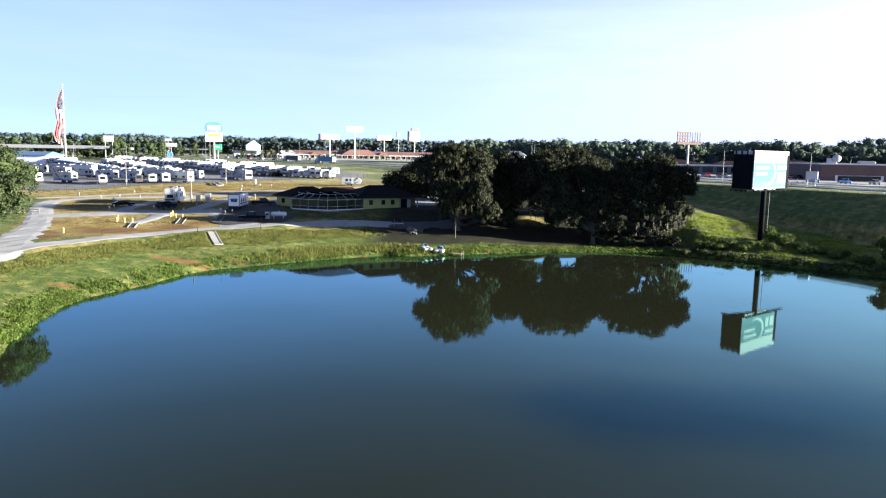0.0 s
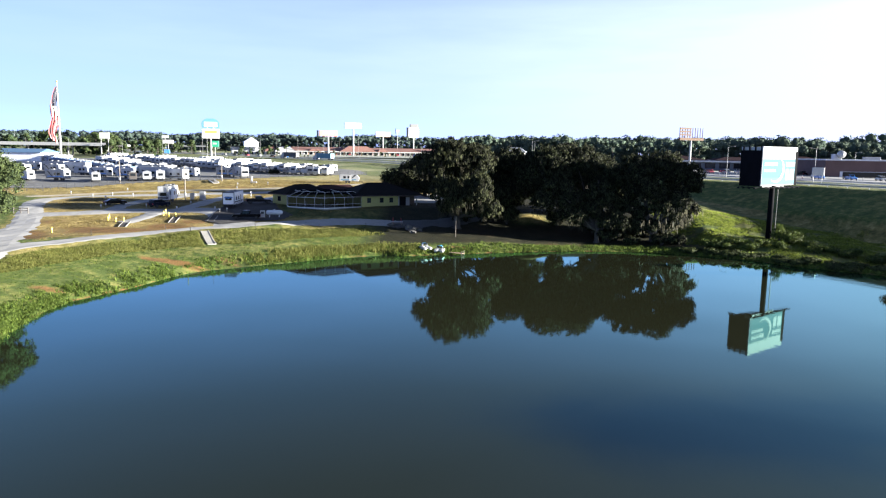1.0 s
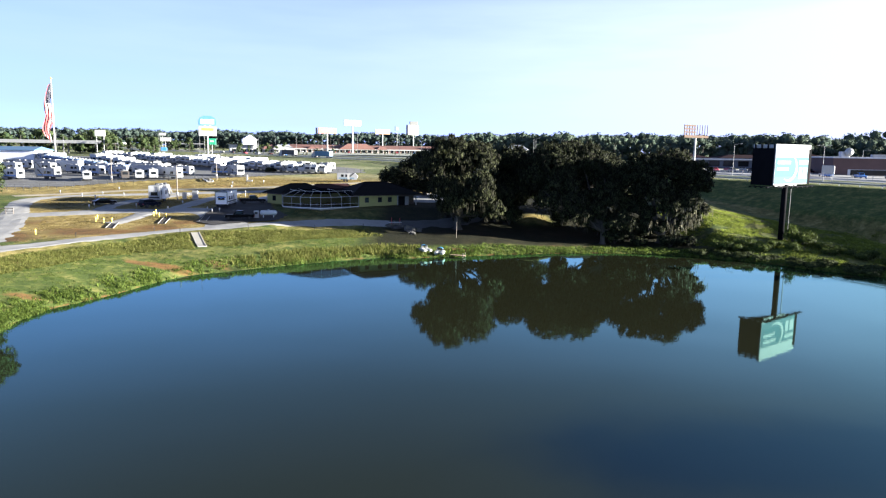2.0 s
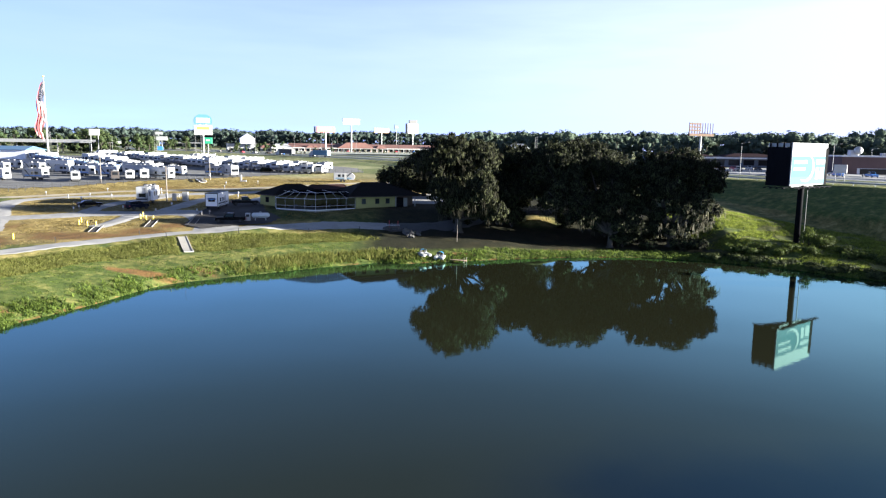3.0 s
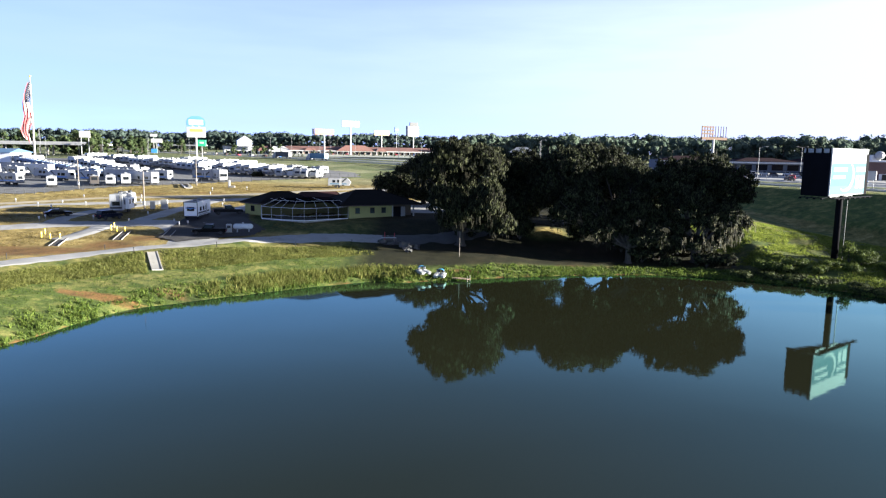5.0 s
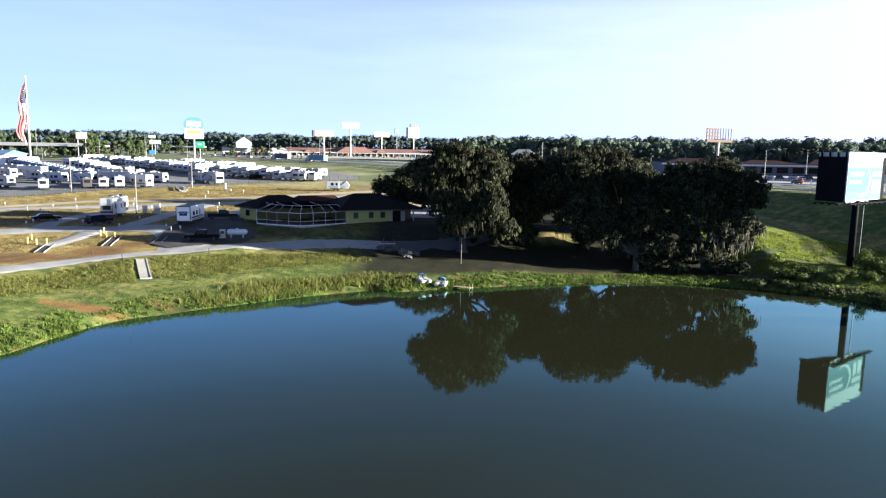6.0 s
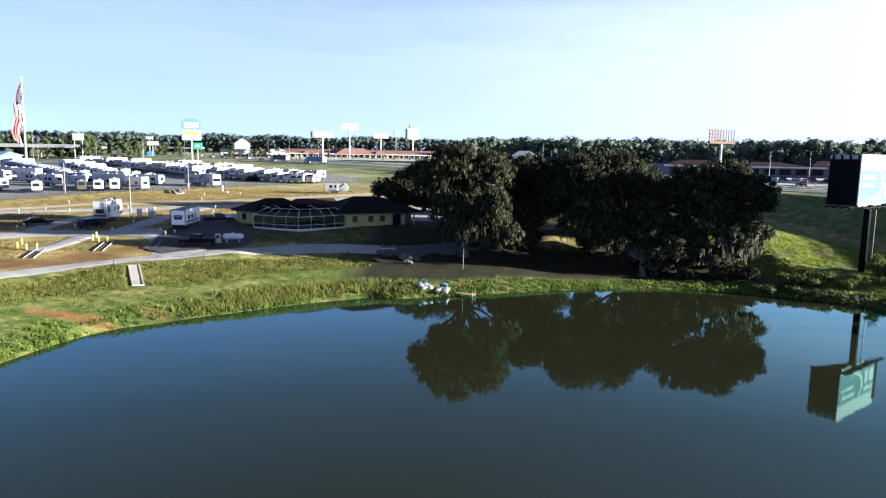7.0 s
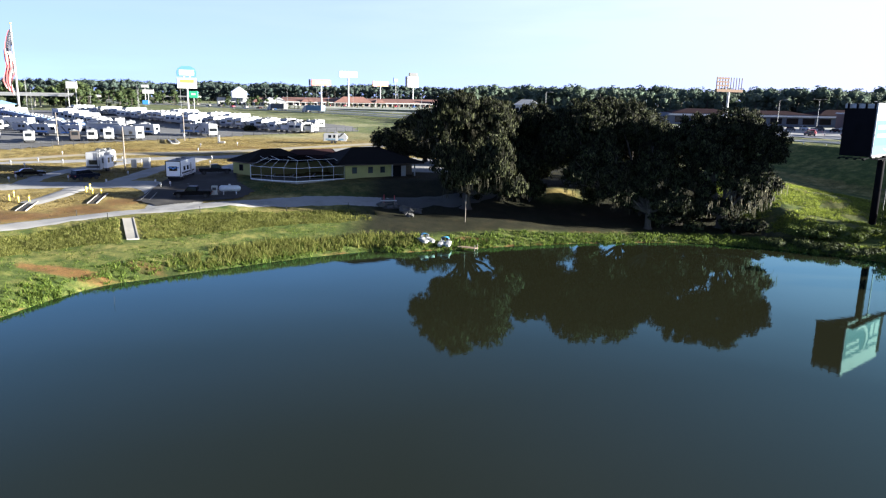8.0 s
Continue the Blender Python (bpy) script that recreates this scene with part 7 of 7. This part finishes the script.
def semi_truck(x, y, turn, paint, label):
    ob = thing("semi_truck", label, "truck", "", on(x, y, 0.12), turn)
    Shape().box(0, -2.2, 1.15, 2.6, 15.5, 2.9, edge=0.06).object("trailer_box", paint, ob)
    Shape().prism([(5.8, 0.6), (5.8, 3.7), (7.6, 3.75), (8.3, 2.6), (9.4, 2.1), (10.0, 1.7), (10.0, 0.6)], -1.2, 1.2, 0.12).object("cab", WHITE, ob)
    Shape().box(0, 8.0, 2.45, 2.1, 0.5, 0.8).object("windscreen", GLASS_DARK, ob)
    for y2 in (-8.6, -7.3, 4.6, 5.9, 8.9):
        for sx in (-1.1, 1.1):
            wheel(ob, sx, y2, 0.5, 0.35)
    return ob


semi_truck(-92, 452, 41, STEEL_DARK, "dark semi-trailer truck on the highway")
semi_truck(-66, 423, 41, BLUE_PALE, "pale blue semi-trailer truck on the highway")
traffic = random.Random(4)
COLOURS = [WHITE, BLACK, OFFWHITE, STEEL_DARK, RED, STEEL, BLUE]
for i in range(54):
    if i < 14:
        x, y, turn = 116 + i * 4.2 + traffic.uniform(-1, 1), 252 - i * 2.2 + (i % 2) * 9, traffic.choice((-8, 172))
    elif i < 28:
        x, y, turn = -150 + (i - 14) * 12 + traffic.uniform(-4, 4), 628 + traffic.uniform(-3, 3), traffic.choice((0, 180))
    elif i > 33:
        x, y, turn = 116 + (i - 34) * 3.6 + traffic.uniform(-1, 1), 296 - (i - 34) * 0.6 + (i % 2) * 14, traffic.choice((-8, 172))
    else:
        k = (i - 28) / 5
        x, y, turn = -100 - 60 * k, 478 + 62 * k, 41
    car(traffic.choice(("parked car in the distance beside shops", "distant car near the highway")), "car", COLOURS[traffic.randrange(7)], traffic.choice(("sedan", "suv", "pickup")), on(x, y, 0.16), turn)


def guard_rail():
    ob = thing("guard_rail", "long pale steel guard rail beside the highway", "guard rail", at=(84, 218, 11))
    line = np.array(offset_line(spline(HIGHWAY, steps=10)[4:62].tolist(), 0.3))
    last = None
    beam = Shape()
    for k, (x, y) in enumerate(line):
        p = Vector((x - 84, y - 218, gz(x, y) - 11))
        Shape().box(p.x, p.y, p.z - 0.3, 0.14, 0.14, 1.0).object("post", STEEL, ob)
        if last is not None:
            beam.tube(last + Vector((0, 0, 0.6)), p + Vector((0, 0, 0.6)), 0.15, n=4)
        last = p
    beam.object("beam", STEEL, ob)
    fence = thing("highway_fence", "pale rail fence along the frontage road", "fence", at=(84, 218, 11))
    line = np.array(offset_line(spline(HIGHWAY, steps=10)[14:50].tolist(), -52))
    last, beam = None, Shape()
    for x, y in line:
        p = Vector((x - 84, y - 218, gz(x, y) - 11))
        Shape().box(p.x, p.y, p.z - 0.3, 0.16, 0.16, 1.7).object("post", WHITE, fence)
        if last is not None:
            for h in (0.6, 1.2):
                beam.tube(last + Vector((0, 0, h)), p + Vector((0, 0, h)), 0.06, n=4)
        last = p
    beam.object("rail", WHITE, fence)


guard_rail()
# ---- grass, reeds and scrub on the banks ----
def blades(name, label, x, y, lo, hi, width, per, mat, seed, splay=0.35):
    """Tufts of blades at the given places."""
    rng = np.random.default_rng(seed)
    x, y = np.repeat(x, per), np.repeat(y, per)
    n = len(x)
    x = x + rng.normal(size=n) * 0.16
    y = y + rng.normal(size=n) * 0.16
    h = rng.uniform(lo, hi, n)
    lean = rng.normal(size=(n, 2)) * splay
    up = unit(np.column_stack([lean, np.ones(n)]))
    t = rng.uniform(0, 2 * math.pi, n)
    way = np.column_stack([np.cos(t), np.sin(t), np.zeros(n)])
    c = np.column_stack([x, y, ground_z(x, y)]) + up * h[:, None] * 0.42
    ob = spikes(name, c, way, up, 1.5 * width * rng.uniform(0.6, 1.4, n), h, mat)
    return tagged(ob, label, "grass", kind="stuff")


FRONT_ROAD = spline([(-63, 78), (-64, 95), (-63.5, 106), (-60, 115), (-54.5, 123.5), (-45.5, 134.5), (-36, 141), (-25, 146.5), (-14, 150.5), (-3, 152.5)])


def scatter(count, x0, x1, y0, y1, seed, keep):
    rng = np.random.default_rng(seed)
    x, y = rng.uniform(x0, x1, count), rng.uniform(y0, y1, count)
    s = shore_distance(x, y)
    s = s - 2.2 * smooth(-41, -34, x) * smooth(-3, -9, x) * smooth(13, 8, s)
    wob = np.sin(x * 0.5 + 2 * np.sin(y * 0.31)) * np.sin(y * 0.43 + np.sin(x * 0.29))
    k = rng.uniform(0, 1, count) < keep(x, y, s, wob)
    for px, py, rx, ry, depth in BARE:
        k &= ~((depth > 0.55) & (s > 2.4) & (np.exp(-((x - px) / rx) ** 2 - ((y - py) / ry) ** 2) * (1 + 0.4 * wob) > 0.45) & (rng.uniform(0, 1, count) < 0.92))
    k &= path_distance(x, y, FRONT_ROAD)[0] > 4.4
    k &= (ground_z(x, y) > 0) | (x > 0) | (x < -41)
    k &= path_distance(x, y, [(-42.5, 133.2), (-37.2, 122.6)])[0] > 1.35
    return x[k], y[k]


def lip(x, y, s, w):
    return np.where((s > -0.5) & (s < 5.5), np.clip(0.5 + 0.6 * w, 0.04, 1) * smooth(6.0, 1.5, s), 0) * (x < 14)


def tall_lip(x, y, s, w):
    return np.where((s > 0.8) & (s < 5.5), np.clip(0.45 + 0.6 * w, 0.1, 1) * smooth(5.5, 3.5, s), 0) * smooth(-32, -28, x) * smooth(4, -14, x)


def slope(x, y, s, w):
    return np.where((s > 13.5) & (s < 24.5), 0.75 + 0.25 * w, 0) * smooth(-8, -18, x)


def lawn(x, y, s, w):
    return np.where((s > 3.5) & (s < 26), 0.4 + 0.4 * w, 0) * (x < 16) * np.where(x > -14, s < 6 - 0.1 * x, True)


def far_shore(x, y, s, w):
    return np.where((s > -0.5) & (s < 4.5), 0.8 + 0.2 * w, 0)


def verge(x, y, s, w):
    return np.where((s > 4) & (s < 40) & (x > 52), np.clip(0.5 + 0.7 * w, 0, 1), 0)


x, y = scatter(60000, -62, 14, 50, 142, 1, lip)
blades("bank_reeds", "lush bright green grass and weeds along the water", x, y, 0.18, 0.65, 0.10, 8, REED_LEAF, 2, 0.6)
x, y = scatter(26000, -32, 8, 104, 142, 13, tall_lip)
blades("bank_reeds", "tall yellow-green reeds along the water", x, y, 0.4, 0.95, 0.09, 8, STRAW_LEAF, 14, 0.35)
x, y = scatter(95000, -64, 2, 84, 152, 3, slope)
blades("bank_grass", "long yellow-green grass on the slope below the road", x, y, 0.16, 0.45, 0.08, 6, STRAW_LEAF, 4, 0.7)
x, y = scatter(60000, -64, 16, 60, 152, 5, lawn)
blades("bank_grass", "short green grass on the pond bank", x, y, 0.06, 0.22, 0.08, 4, REED_LEAF, 6, 0.8)
x, y = scatter(26000, 12, 92, 90, 148, 7, far_shore)
blades("bank_reeds", "dark tangled weeds along the far shore", x, y, 0.2, 0.6, 0.10, 6, REED_LEAF, 8, 0.6)
x, y = scatter(45000, 50, 95, 110, 190, 9, verge)
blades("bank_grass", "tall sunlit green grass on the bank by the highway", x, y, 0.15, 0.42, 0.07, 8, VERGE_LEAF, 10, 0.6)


def weeds(name, label, x, y, lo, hi, per, size, mat, seed):
    """Rounded clumps of small leaves standing on the ground."""
    rng = np.random.default_rng(seed)
    r = np.repeat(rng.uniform(lo, hi, len(x)), per)
    x, y = np.repeat(x, per), np.repeat(y, per)
    n = len(x)
    q = unit(rng.normal(size=(n, 3)))
    q[:, 2] = np.abs(q[:, 2])
    reach = r[:, None] * rng.uniform(0.55, 1.05, (n, 1))
    c = np.column_stack([x, y, np.maximum(ground_z(x, y), 0)]) + q * reach * np.array([1, 1, 0.9])
    nor = unit(q + 0.55 * rng.normal(size=(n, 3)))
    side = unit(np.cross(nor, rng.normal(size=(n, 3))))
    ob = cards(name, c, side, np.cross(nor, side), size * rng.uniform(0.5, 1.2, n), size * rng.uniform(0.8, 1.9, n), mat)
    return tagged(ob, label, "weeds", kind="stuff")


def edge(x, y, s, w):
    return np.where((s > -0.4) & (s < 3.6), np.clip(0.45 + 0.9 * w, 0.05, 1) * smooth(4.0, 1.0, s), 0) * (0.25 + 0.75 * smooth(-8, -20, x))


x, y = scatter(15000, -62, 30, 50, 142, 21, edge)
weeds("bank_weeds", "lush rounded clumps of green weeds along the water", x, y, 0.2, 0.8, 80, 0.10, WEED_LEAF, 22)
x, y = scatter(2600, -64, -2, 84, 152, 23, slope)
weeds("bank_weeds", "yellow-green herbage on the slope below the road", x, y, 0.2, 0.5, 26, 0.13, HERB_LEAF, 24)
x, y = scatter(5000, 40, 92, 90, 150, 25, far_shore)
weeds("bank_weeds", "tangled weeds along the far shore", x, y, 0.2, 0.7, 30, 0.16, WEED_LEAF, 26)


def camp(x, y, s, w):
    """Dry turf between the camping lanes and on the bank below the dealer lot."""
    free = np.ones(len(x), bool)
    for line, half in ROADS[:9]:
        free &= path_distance(x, y, line)[0] > half + 0.3
    lot_side = (y - 203) - 0.97 * (x + 94) < -3
    pad = (x > -47) & (x < -29) & (y > 141) & (y < 173)
    return np.where(free & ~pad & (x + 0.35 * np.clip(y - 130, -60, 45) > -77) & (lot_side | (x > -24)) & (s > 26), 0.55 + 0.45 * w, 0)


x, y = scatter(70000, -102, -22, 112, 236, 11, camp)
blades("camp_turf", "patchy straw-coloured turf between the camping lanes", x, y, 0.06, 0.2, 0.10, 3, DRY_LEAF, 12, 0.9)
